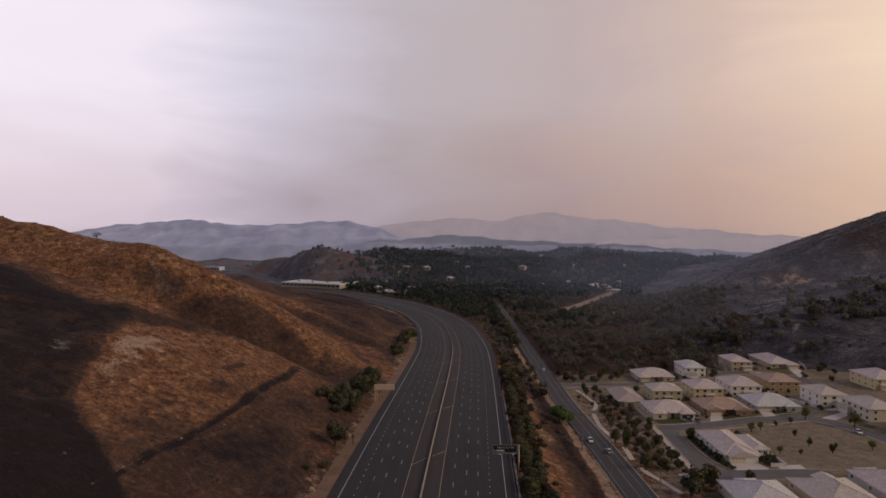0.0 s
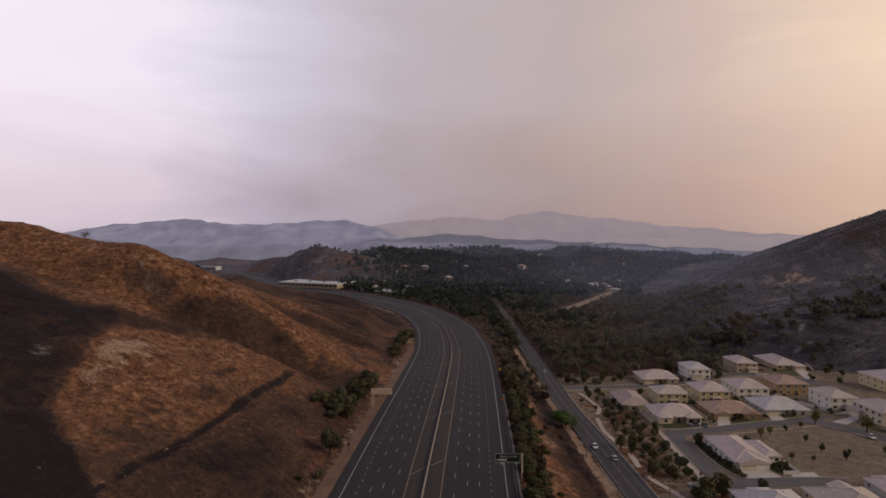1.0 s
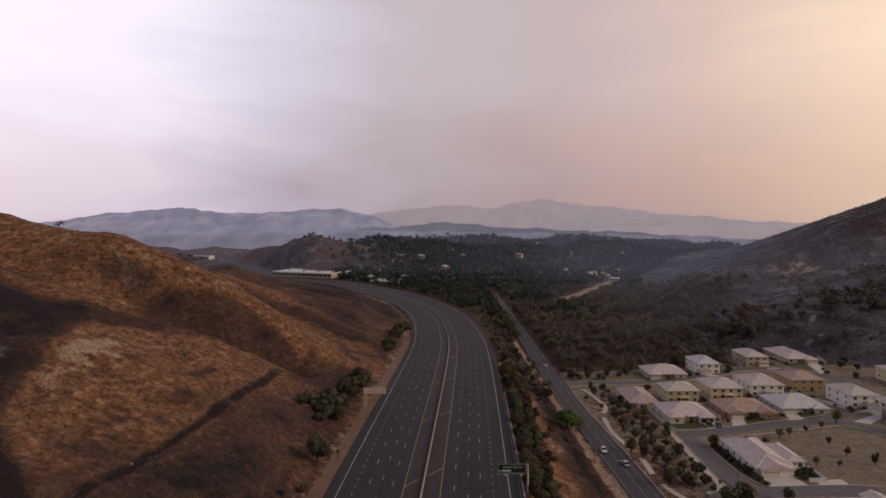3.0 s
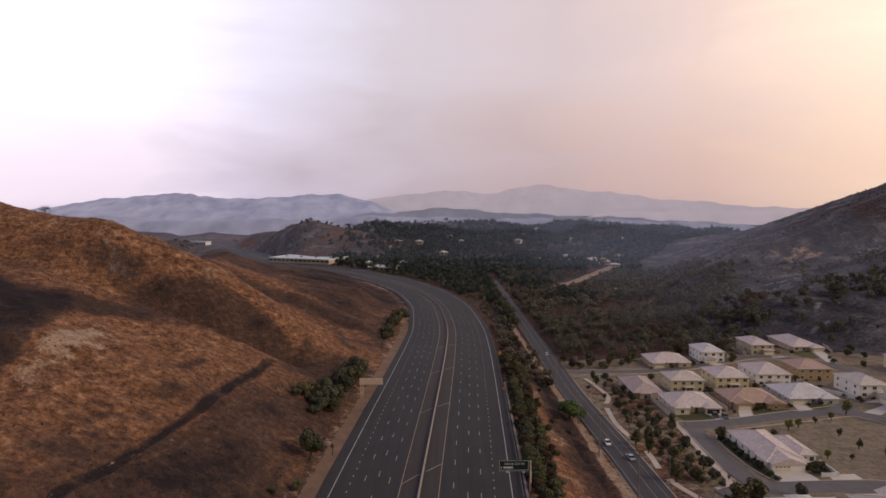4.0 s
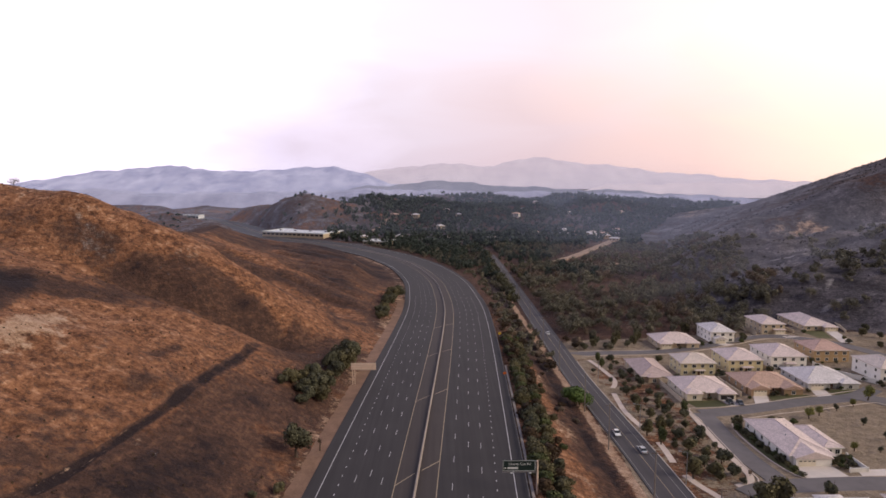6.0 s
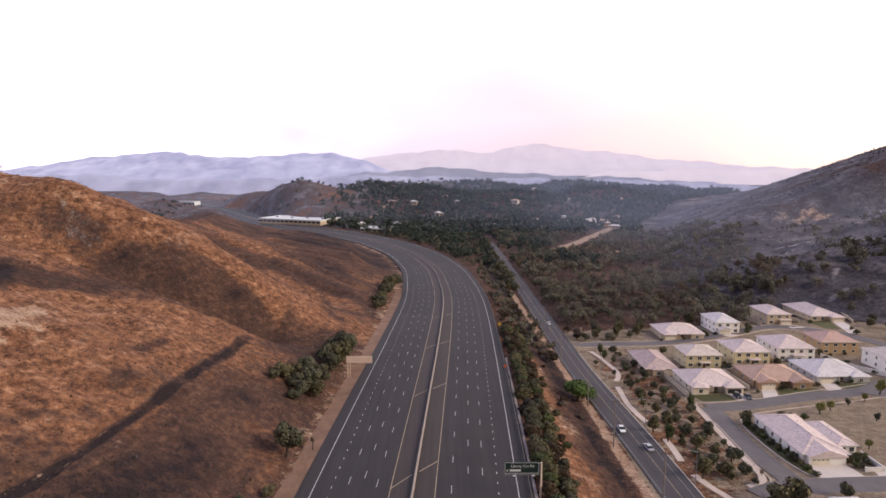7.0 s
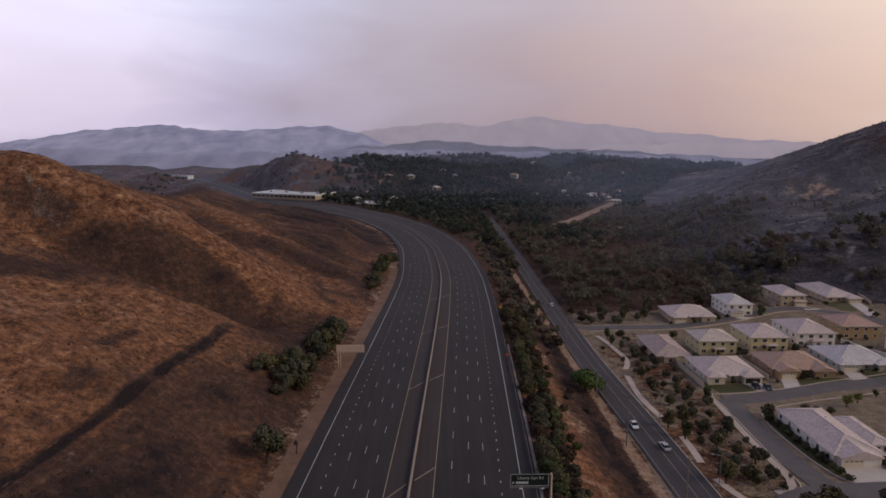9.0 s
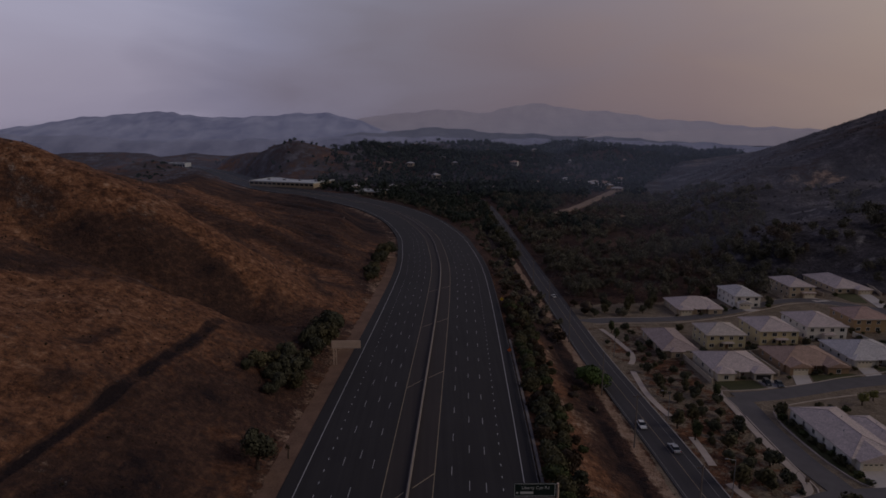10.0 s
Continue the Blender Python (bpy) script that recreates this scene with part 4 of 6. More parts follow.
def house(label, x0, x1, y0, y1, storeys, wall, roof, wings=(), garage=None, face=0.0, pitch=0.36, open_garage=False, windows_side=True, porch=None, group="houses of the estate", extra_windows=True):
    """A stucco house with a tiled roof. wings: (x from, x to, how far forward, gabled). garage: (x, y, width). Places are metres from its front left corner."""
    w, d = x1 - x0, y1 - y0
    cx, cy = (x0 + x1) / 2, (y0 + y1) / 2
    root = new("house")
    root.matrix_basis = pose(cx, cy, float(pad(cx, cy)), 0, 0, face)
    tagged(root, label, "house", group)
    if round(face) % 180:
        w, d = d, w
    hw, hd, h = w / 2, d / 2, 2.75 * storeys + 0.1
    wm, rm = WALLS[wall], ROOFS[roof]
    part("wall", box(-hw, hw, -hd, hd, -0.9, h, 0.03), wm, root)
    bm, r = hip_roof(-hw, hw, -hd, hd, h + 0.1, pitch)
    part("roof", bm, rm, root)
    o = 0.5
    corners = [(-hw - o, -hd - o, h + 0.1), (hw + o, -hd - o, h + 0.1), (hw + o, hd + o, h + 0.1), (-hw - o, hd + o, h + 0.1)]
    ks = (0, 0, 1, 1) if d + 0 >= w else (0, 1, 1, 0)
    ridge_caps(r, list(zip(corners, ks)), root, rm)
    part("fascia", box(-hw - 0.52, hw + 0.52, -hd - 0.52, -hd - 0.49, h - 0.14, h + 0.08), M_TRIM, root)
    taken = []
    for a_, b_, f, gabled in wings:
        xa, xb, ya = -hw + a_, -hw + b_, -hd - f
        hh = 2.85 if storeys == 1 else 2.85
        if gabled:
            part("wing_wall", gable_wall(xa, xb, ya, -hd + 0.01, -0.9, hh, pitch), wm, root)
            part("wing_roof", gable_roof(xa, xb, ya, -hd + (xb - xa) / 2 + 0.2 if storeys == 1 else -hd + 0.02, hh + 0.12, pitch), rm, root)
        else:
            part("wing_wall", box(xa, xb, ya, -hd + 0.01, -0.9, hh), wm, root)
            bm2, r2 = hip_roof(xa, xb, ya, -hd + ((xb - xa) * 0.5 if storeys == 1 else 0.0), hh + 0.1, pitch)
            part("wing_roof", bm2, rm, root)
        taken.append((xa - 0.3, xb + 0.3))
    if garage:
        gx, gf, gw = garage
        gx = -hw + gx
        if open_garage:
            # no opening is cut: a black panel paints the shade inside
            part("garage_shade_panel", box(gx - gw / 2, gx + gw / 2, -hd - gf - 0.02, -hd - gf + 0.2, 0.0, 2.25), M_DARK, root, "black panel standing for the shade in an open garage")
            bm = bmesh.new()
            for q in ((gx - gw / 2 - 0.14, gx - gw / 2, 0.0, 2.4), (gx + gw / 2, gx + gw / 2 + 0.14, 0.0, 2.4), (gx - gw / 2, gx + gw / 2, 2.25, 2.4)):
                add_box(bm, q[0], q[1], -hd - gf - 0.08, -hd - gf + 0.05, q[2], q[3])
            part("garage_frame", bm, M_TRIM, root)
        else:
            garage_door(root, gx, -hd - gf, gw, 2.25, M_DOOR)
        taken.append((gx - gw / 2 - 0.4, gx + gw / 2 + 0.4) if gf == 0 else (9e9, 9e9))

    def free(x_, half):
        return all(x_ + half < a_ or x_ - half > b_ for a_, b_ in taken)

    for s in range(storeys):
        zc = 1.55 + 2.75 * s
        k = max(2, int(w / 3.6))
        for i in range(k):
            xm = -hw + w * (i + 0.5) / k
            if s > 0 or free(xm, 0.8):
                window(root, 1.25 if (i + s) % 2 else 1.6, 1.25, pose(xm, -hd, zc))
        k = max(2, int(d / 4.4))
        for i in range(k):
            ym = -hd + d * (i + 0.5) / k
            window(root, 1.1 if (i + s) % 2 else 0.8, 1.15, pose(-hw, ym, zc, 0, 0, -90))
            if extra_windows and i % 2 == 0:
                window(root, 1.1, 1.15, pose(hw, ym, zc, 0, 0, 90))
    for a_, b_, f, gabled in wings:
        xm = -hw + (a_ + b_) / 2
        if not garage or abs(xm - (-hw + garage[0])) > (b_ - a_) / 2:
            window(root, 1.3, 1.3, pose(xm, -hd - f, 1.45))
    if porch:
        a_, b_, f = porch
        xa, xb = -hw + a_, -hw + b_
        bm3, r3 = hip_roof(xa, xb, -hd - f, -hd + 0.2, 2.85, 0.3, 0.3, 0.16)
        part("porch_roof", bm3, rm, root)
        for px in (xa + 0.25, xb - 0.25):
            part("porch_post", box(px - 0.14, px + 0.14, -hd - f + 0.1, -hd - f + 0.38, -0.3, 2.75), wm, root)
        dr = part("door", box((xa + xb) / 2 - 0.5, (xa + xb) / 2 + 0.5, -hd - 0.05, -hd + 0.04, 0.0, 2.1, 0.01), M_WOODDOOR, root, "dark brown front door")
        part("door_handle", box((xa + xb) / 2 + 0.34, (xa + xb) / 2 + 0.42, -hd - 0.12, -hd - 0.05, 1.0, 1.1), M_STEEL, dr)
    # a few roof vents
    for vx, vy in ((-hw * 0.35, -hd * 0.25), (hw * 0.3, hd * 0.3)):
        zz = h + 0.1 + pitch * (min(hw + o - abs(vx), hd + o - abs(vy)))
        bm = bmesh.new()
        rod(bm, (vx, vy, zz - 0.15), (vx, vy, zz + 0.4), 0.09, 0.09, 6)
        rod(bm, (vx, vy, zz + 0.38), (vx, vy, zz + 0.46), 0.15, 0.05, 6)
        part("roof_vent", bm, M_STEEL, root)
    return root


# nearest row, facing the middle street
house("single-storey cream house with rose tiled roof and an open garage", 95.8, 114.4, 278.5, 295.5, 1, "cream", "rose", wings=((0.3, 5.8, 2.6, False), (12.2, 18.4, 2.6, False)), garage=(15.2, 2.6, 4.9), open_garage=True, porch=(8.0, 11.0, 1.2))
house("single-storey brown house with brown tiled roof and two gables", 120.8, 141.0, 282.0, 298.5, 1, "brown", "brown", wings=((0.6, 7.6, 3.0, True), (13.0, 20.0, 3.2, True)), garage=(4.1, 3.0, 4.9), porch=(9.0, 12.0, 1.2))
house("single-storey pale house with grey tiled roof and double garage", 145.4, 165.0, 285.0, 303.2, 1, "grey", "grey", wings=((0.2, 7.2, 1.4, False), (13.0, 19.4, 1.8, False)), garage=(3.7, 1.4, 4.9), porch=(8.4, 11.4, 1.0))
house("single-storey house with faded maroon tiled roof seen from behind", 86.8, 99.4, 300.0, 324.0, 1, "tan", "maroon", wings=((2.5, 7.0, 1.5, False),))
# second row, two storeys
house("two-storey olive house with sand tiled roof", 105.6, 120.0, 307.0, 320.5, 2, "olive", "sand", porch=(5.5, 9.5, 1.6))
house("two-storey yellow house with rose tiled roof", 126.6, 141.2, 309.5, 326.5, 2, "yellow", "rose", porch=(5.5, 10.0, 1.8))
house("two-storey white house with rose tiled roof", 146.4, 161.8, 313.0, 331.5, 2, "white", "rose", wings=((6.0, 10.0, 1.6, False),))
house("two-storey orange-brown house with reddish tiled roof", 169.2, 184.8, 320.5, 336.0, 2, "orange", "red")
# back row
house("single-storey tan house with rose tiled roof near woods", 112.2, 132.2, 354.0, 370.5, 1, "tan", "rose", wings=((0.4, 6.0, 2.6, False), (13.4, 19.6, 1.6, False)), garage=(3.2, 2.6, 4.6), porch=(8.0, 12.5, 1.2))
house("two-storey pale grey house with light roof beside the woods", 141.4, 153.2, 361.5, 379.5, 2, "white", "grey", wings=((1.0, 6.6, 2.4, True),), garage=(3.8, 2.4, 4.6))
house("two-storey tan house with rose tiled roof below the hill", 174.6, 186.6, 376.0, 395.0, 2, "tan", "rose", wings=((6.0, 11.8, 1.4, False),), garage=(8.9, 1.4, 4.6))
house("long single-storey tan house with sand tiled roof below the hill", 200.2, 216.2, 381.0, 409.0, 1, "tan", "rose", wings=((9.0, 15.8, 3.2, False),), garage=(12.4, 3.2, 4.6))
# the corner house, long side to the side street
house("long single-storey white house with rose tiled roof on the street corner", 103.6, 116.2, 220.4, 247.0, 1, "white", "rose", wings=((0.9, 10.9, 1.8, True),), garage=(4.0, 1.8, 4.9), pitch=0.34)
house("low white side wing with rose tiled roof", 116.3, 121.4, 225.0, 241.0, 1, "white", "rose", pitch=0.30)
# far side
house("two-storey white house with sand tiled roof on the side street", 178.0, 190.4, 290.5, 308.0, 2, "white", "sand", wings=((6.6, 12.0, 2.0, False),), garage=(9.3, 2.0, 4.6))
house("two-storey cream house with sand tiled roof facing the side street", 183.5, 197.0, 264.0, 284.0, 2, "cream", "sand", face=-90, wings=((1.5, 8.0, 2.2, False),), garage=(4.8, 2.2, 4.8))
house("two-storey tan house with dark porch on the side street", 186.0, 199.0, 236.0, 256.0, 2, "tan", "rose", face=-90, porch=(4.0, 14.0, 2.4))
house("two-storey bright yellow house below the burnt slope", 223.0, 240.0, 320.0, 341.0, 2, "yellow", "rose", wings=((2.0, 8.0, 2.0, False),), garage=(5.0, 2.0, 4.8))
# the lower court, roofs seen from above
house("single-storey house with grey-rose tiled roof on the lower court", 90.0, 108.0, 174.5, 194.0, 1, "cream", "grey", face=180, wings=((6.0, 12.0, 1.5, False),))
house("single-storey tan house with sand tiled roof on the lower court", 112.0, 130.0, 173.0, 194.5, 1, "tan", "sand", face=180, wings=((3.0, 9.0, 2.2, True),))
house("single-storey grey house with rose tiled roof on the lower court", 134.5, 152.0, 178.0, 200.5, 1, "grey", "rose", face=180, wings=((8.0, 14.0, 1.5, False),))

# driveways, lawns, kerbs and walks
for label, pts in (("pale concrete driveway of the open garage", [(108.6, 275.9), (113.6, 275.9), (115.2, 269.4), (109.4, 268.6)]),
                   ("pale concrete driveway of the brown house", [(122.2, 279.0), (127.4, 279.0), (124.6, 271.4), (118.8, 270.4)]),
                   ("pale concrete driveway of the grey-roofed house", [(146.6, 283.6), (151.8, 283.6), (150.4, 276.6), (144.6, 275.4)]),
                   ("wide pale concrete driveway of the corner house", [(104.6, 218.6), (114.4, 218.6), (115.0, 211.4), (103.4, 211.4)]),
                   ("pale concrete driveway by the woods", [(113.2, 351.3), (117.8, 351.3), (118.4, 349.0), (113.4, 348.6)]),
                   ("pale concrete driveway below the hill", [(180.6, 374.5), (186.0, 374.5), (189.6, 367.4), (182.6, 367.0)]),
                   ("pale concrete driveway of the long house", [(209.6, 377.6), (215.2, 377.6), (207.4, 352.0), (202.6, 354.0)]),
                   ("pale concrete driveway of the pale grey house", [(142.4, 359.0), (147.6, 359.0), (151.4, 356.8), (145.4, 354.6)]),
                   ("pale concrete driveway on the side street", [(185.0, 288.4), (189.4, 288.4), (186.0, 283.0), (174.6, 284.0)]),
                   ("pale concrete driveway of the cream house", [(181.2, 280.0), (181.2, 275.0), (171.4, 268.0), (167.6, 272.0)]),
                   ("bare concrete pad of an empty plot", [(119.4, 215.4), (127.4, 215.4), (127.4, 211.2), (118.6, 211.2)])):
    slab("driveway", pts, M_DRIVE, 0.085, 0.3, label, "driveway")
for label, pts in (("small green lawn before the open garage", [(95.2, 275.8), (107.6, 275.8), (108.4, 268.9), (97.0, 267.8)]),
                   ("narrow green lawn before the brown house", [(127.8, 278.6), (142.0, 278.6), (143.4, 275.4), (126.0, 272.4)]),
                   ("green lawn before the grey-roofed house", [(152.2, 283.0), (165.6, 283.0), (168.6, 281.6), (152.2, 277.2)]),
                   ("green strip of lawn along the corner house", [(101.2, 249.4), (103.3, 249.0), (103.3, 218.6), (103.2, 211.6), (101.6, 213.0), (100.0, 222.0), (100.1, 236.0)]),
                   ("green lawn before the long house", [(197.0, 380.0), (209.2, 380.0), (203.4, 362.0), (198.0, 364.0)]),
                   ("green lawn beside the tan house", [(175.0, 375.4), (180.2, 375.4), (182.0, 373.6), (174.0, 374.0)]),
                   ("green lawn before the cream house", [(176.0, 262.0), (181.0, 272.0), (181.0, 256.0), (178.0, 256.0)])):
    slab("lawn", pts, M_LAWN, 0.075, 0.3, label, "lawn")


def kerb_line(points, label="pale concrete kerb of an estate street", wide=0.32, lift=0.20):
    line = spline([(x_, y_, 0) for x_, y_ in points], 2.5)
    line[:, 2] = pad(line[:, 0], line[:, 1])
    ob = mesh_object("kerb", *sweep(line, [(-wide / 2, -0.3), (wide / 2, -0.3), (wide / 2, lift), (-wide / 2, lift)]), M_WALK)
    return tagged(ob, label, "kerb", kind="structure")


kerb_line([(94.2, 268.2), (98, 267.8), (106, 268.2), (121, 270.8), (135, 275.0), (149, 278.0), (164, 282.0)])
kerb_line([(94.0, 268.0), (92.8, 264.5), (93.1, 257.6), (91.9, 240), (91.1, 226.5), (90.6, 216), (90.4, 211.6), (88.4, 208.6), (84, 206.4)])
kerb_line([(161, 267.4), (157, 267.2), (142, 263.6), (120.4, 259.3), (107, 255.6), (102.6, 253.0), (101.0, 249.5), (99.7, 243), (99.4, 232), (99.8, 222.4), (101.4, 213.6), (103.6, 211.0)])
kerb_line([(103.6, 211.1), (116, 211.3), (128, 211.0), (136, 209.0)])
kerb_line([(161, 267.2), (164.5, 262), (168.2, 252), (170.4, 240), (172.2, 222), (173, 206)])
kerb_line([(72, 342.8), (84, 343.2), (101, 341.8), (116, 343.0), (135.5, 349.2), (153.5, 357.5), (168.5, 364.8), (181, 364.6), (192, 354)])
kerb_line([(72, 351.6), (84, 351.8), (100, 350.2), (114, 351.0), (132, 356.8), (150, 365.2), (167, 373), (184.5, 372.8), (198, 359.5)])
walk_line = spline([(92.4, 266, 0), (92.0, 257.6, 0), (90.6, 240, 0), (89.8, 226.5, 0), (89.3, 214, 0), (87, 210, 0), (83, 208, 0)], 2.5)
walk_line[:, 2] = pad(walk_line[:, 0], walk_line[:, 1])
tagged(mesh_object("pavement", *ribbon(walk_line, -0.9, 1.0, 0.13, 0.4), M_WALK), "pale concrete footpath beside the side street", "footpath", kind="structure")
# winding footpath between the frontage road and the planted slope
for pts in ([(73.6, 336), (75.2, 326), (76.2, 315), (76.8, 305), (75.0, 297), (72.8, 293)], [(71.6, 286), (70.6, 276), (69.8, 266), (70.2, 257), (71.0, 250)],
            [(72.2, 237), (71.9, 230), (71.2, 222)], [(71.4, 214), (73.0, 208), (75.4, 202), (78.0, 192)]):
    wl = spline([(x_, y_, 0) for x_, y_ in pts], 2.0)
    wl[:, 2] = land(wl[:, 0], wl[:, 1])
    tagged(mesh_object("pavement", *ribbon(wl, -0.95, 0.95, 0.16, 0.6), M_WALK), "winding pale concrete footpath beside the frontage road", "footpath", kind="structure")


def garden_wall(pts, h=1.7, mat=None, label="tan block garden wall between the plots"):
    """A block wall with a cap and piers."""
    root = new("garden_wall")
    x0, y0 = pts[0]
    root.location = (x0, y0, float(pad(x0, y0)))
    tagged(root, label, "garden wall", "garden walls of the estate")
    mat = mat or M_FENCE
    for (xa, ya), (xb, yb) in zip(pts[:-1], pts[1:]):
        n = Vector((yb - ya, xa - xb, 0)).normalized() * 0.1
        for nm, half, lo, hi in (("wall_panel", 1.0, -0.5, h), ("cap", 1.5, h, h + 0.09)):
            vs = []
            for x_, y_ in ((xa, ya), (xb, yb)):
                z_ = float(pad(x_, y_)) - root.location.z
                for sgn in (-1, 1):
                    for q in (lo, hi):
                        vs.append((x_ - x0 + n.x * half * sgn, y_ - y0 + n.y * half * sgn, z_ + q))
            mesh_object(nm, vs, [(0, 4, 5, 1), (2, 3, 7, 6), (1, 5, 7, 3), (0, 2, 6, 4), (0, 1, 3, 2), (4, 6, 7, 5)], mat, root)
    for x_, y_ in pts:
        z_ = float(pad(x_, y_)) - root.location.z
        part("pier", box(x_ - x0 - 0.22, x_ - x0 + 0.22, y_ - y0 - 0.22, y_ - y0 + 0.22, z_ - 0.5, z_ + h + 0.2, 0.02), mat, root)
    return root


garden_wall([(117.6, 279), (117.6, 299)])
garden_wall([(143.2, 282), (143.2, 303)])
garden_wall([(93.4, 274), (93.4, 298)])
garden_wall([(93.4, 298.6), (117.4, 299.4), (143, 303.4)], label="tan block wall along the back gardens")
garden_wall([(166.4, 316), (167.4, 303), (175.6, 288)], 1.8, M_TRIM, "pale stepped garden wall beside the white house")
garden_wall([(123.4, 307), (123.4, 326)])
garden_wall([(144, 309), (144, 332)])
garden_wall([(170.6, 374), (170.6, 394)], label="pale garden wall behind the tan house")
garden_wall([(191.6, 377), (191.6, 404)], label="pale garden wall behind the tan house")
garden_wall([(117.0, 214.2), (121.8, 214.2), (122.2, 224)], 1.1, M_TRIM, "low pale wall round a dark planting bed")
garden_wall([(217.6, 374), (222, 386), (224, 400), (221, 414)], 1.5, None, "low tan retaining wall at the foot of the burnt slope")


# ---------------------------------------------------------------- trees and scrub
LEAF = dict(
    olive=leaf_mat("leaves_olive", (0.042, 0.039, 0.021), (0.165, 0.142, 0.072)),
    green=leaf_mat("leaves_green", (0.035, 0.043, 0.018), (0.115, 0.126, 0.048)),
    lime=leaf_mat("leaves_lime", (0.08, 0.085, 0.025), (0.28, 0.26, 0.08)),
    fresh=leaf_mat("leaves_fresh_green", (0.045, 0.070, 0.020), (0.135, 0.190, 0.052)),
    dark=leaf_mat("leaves_dark", (0.038, 0.039, 0.026), (0.125, 0.118, 0.070)),
    rust=leaf_mat("leaves_rust", (0.064, 0.049, 0.039), (0.230, 0.170, 0.120)),
    char=leaf_mat("leaves_charred", (0.022, 0.019, 0.021), (0.075, 0.065, 0.064)),
    burnt=leaf_mat("leaves_scorched", (0.024, 0.018, 0.014), (0.100, 0.066, 0.038)),
    woods=leaf_mat("leaves_woods", (0.054, 0.052, 0.039), (0.210, 0.188, 0.130)),
    village=leaf_mat("leaves_village", (0.020, 0.028, 0.024), (0.074, 0.088, 0.066)))
M_BARK = plain("bark", (0.085, 0.06, 0.045), 0.95, 0.35, 2.0, 10.0, bump=0.5, bump_d=0.05)


def leaf_cloud(rng_, centres, radii, squash, quads, size, lobes=7):
    """Leaf sprays round several lobes of each crown; returns corners (n, 4, 3)."""
    n = len(centres)
    centres, radii = np.asarray(centres, float), np.asarray(radii, float)
    lo = rng_.normal(size=(n, lobes, 3))
    lo /= np.linalg.norm(lo, axis=2)[..., None]
    lo *= rng_.uniform(0.2, 0.58, (n, lobes, 1))
    lr = rng_.uniform(0.34, 0.58, (n, lobes))
    pick = rng_.randint(0, lobes, (n, quads))
    r = np.arange(n)[:, None]
    d = rng_.normal(size=(n, quads, 3))
    d /= np.linalg.norm(d, axis=2)[..., None]
    d[..., 2] = np.where(d[..., 2] < -0.85, -d[..., 2], d[..., 2])
    p = lo[r, pick] + d * lr[r, pick][..., None] * rng_.uniform(0.5, 1.05, (n, quads, 1))
    p[..., 2] *= squash
    p = centres[:, None] + p * radii[:, None, None]
    nor = d + rng_.normal(size=d.shape) * 0.34
    nor /= np.linalg.norm(nor, axis=2)[..., None]
    ref = rng_.normal(size=d.shape)
    u = np.cross(nor, ref)
    u /= np.linalg.norm(u, axis=2)[..., None] + 1e-9
    w = np.cross(nor, u)
    s = size * (radii[:, None, None] ** 0.5) * rng_.uniform(0.6, 1.35, (n, quads, 1))
    a_, b_ = u * s, w * s * rng_.uniform(0.45, 0.9, (n, quads, 1))
    bend = nor * s * 0.25
    return np.stack([p - a_ - bend, p - b_, p + a_ - bend, p + b_], 2).reshape(-1, 4, 3)


def quads_mesh(name, q, mat, extra=None):
    """A mesh of loose four-cornered leaves; extra: further (verts, faces)."""
    v = q.reshape(-1, 3)
    f = np.arange(len(v)).reshape(-1, 4)
    if extra is not None:
        ev, ef = extra
        f = np.concatenate([f, np.asarray(ef) + len(v)])
        v = np.concatenate([v, np.asarray(ev)])
    me = bpy.data.meshes.new(name)
    me.vertices.add(len(v))
    me.vertices.foreach_set("co", v.astype(np.float32).ravel())
    me.loops.add(f.size)
    me.loops.foreach_set("vertex_index", f.ravel().astype(np.int32))
    me.polygons.add(len(f))
    me.polygons.foreach_set("loop_start", np.arange(0, f.size, 4))
    me.update(calc_edges=True)
    me.materials.append(mat)
    return me


def tree_kind(seed, leaves, height, width, trunk=0.3, quads=420, size=0.20, squash=None, label="", group="", category="tree", bare=False):
    """One tree or shrub, at the origin: a trunk with limbs, and a crown of leaf sprays."""
    rng_ = np.random.RandomState(seed)
    root = new("tree" if category == "tree" else "shrub")
    tagged(root, label, category, group)
    ch = height * (1 - trunk)
    cz = height * trunk + ch * 0.42
    bm = bmesh.new()
    r0 = 0.035 * height + 0.04
    top = Vector((rng_.uniform(-0.1, 0.1) * width, rng_.uniform(-0.1, 0.1) * width, height * (trunk + 0.25)))
    rod(bm, (0, 0, -0.5), top * 0.55, r0 * 1.25, r0 * 0.8, 7)
    rod(bm, top * 0.55, top, r0 * 0.8, r0 * 0.45, 6)
    for k in range(5):
        a_ = rng_.uniform(0, 6.28)
        s = top * rng_.uniform(0.5, 0.95)
        e_ = s + Vector((math.cos(a_) * width * 0.34, math.sin(a_) * width * 0.34, ch * rng_.uniform(0.15, 0.5)))
        rod(bm, s, e_, r0 * 0.42, r0 * 0.12, 5)
    part("trunk", bm, M_BARK, root)
    if not bare:
        q = leaf_cloud(rng_, [(0, 0, cz)], [width / 2], (squash or ch / width), quads, size, 8)
        me = quads_mesh("crown", q, LEAF[leaves])
        c = new("crown", me)
        c.parent = root
    return root


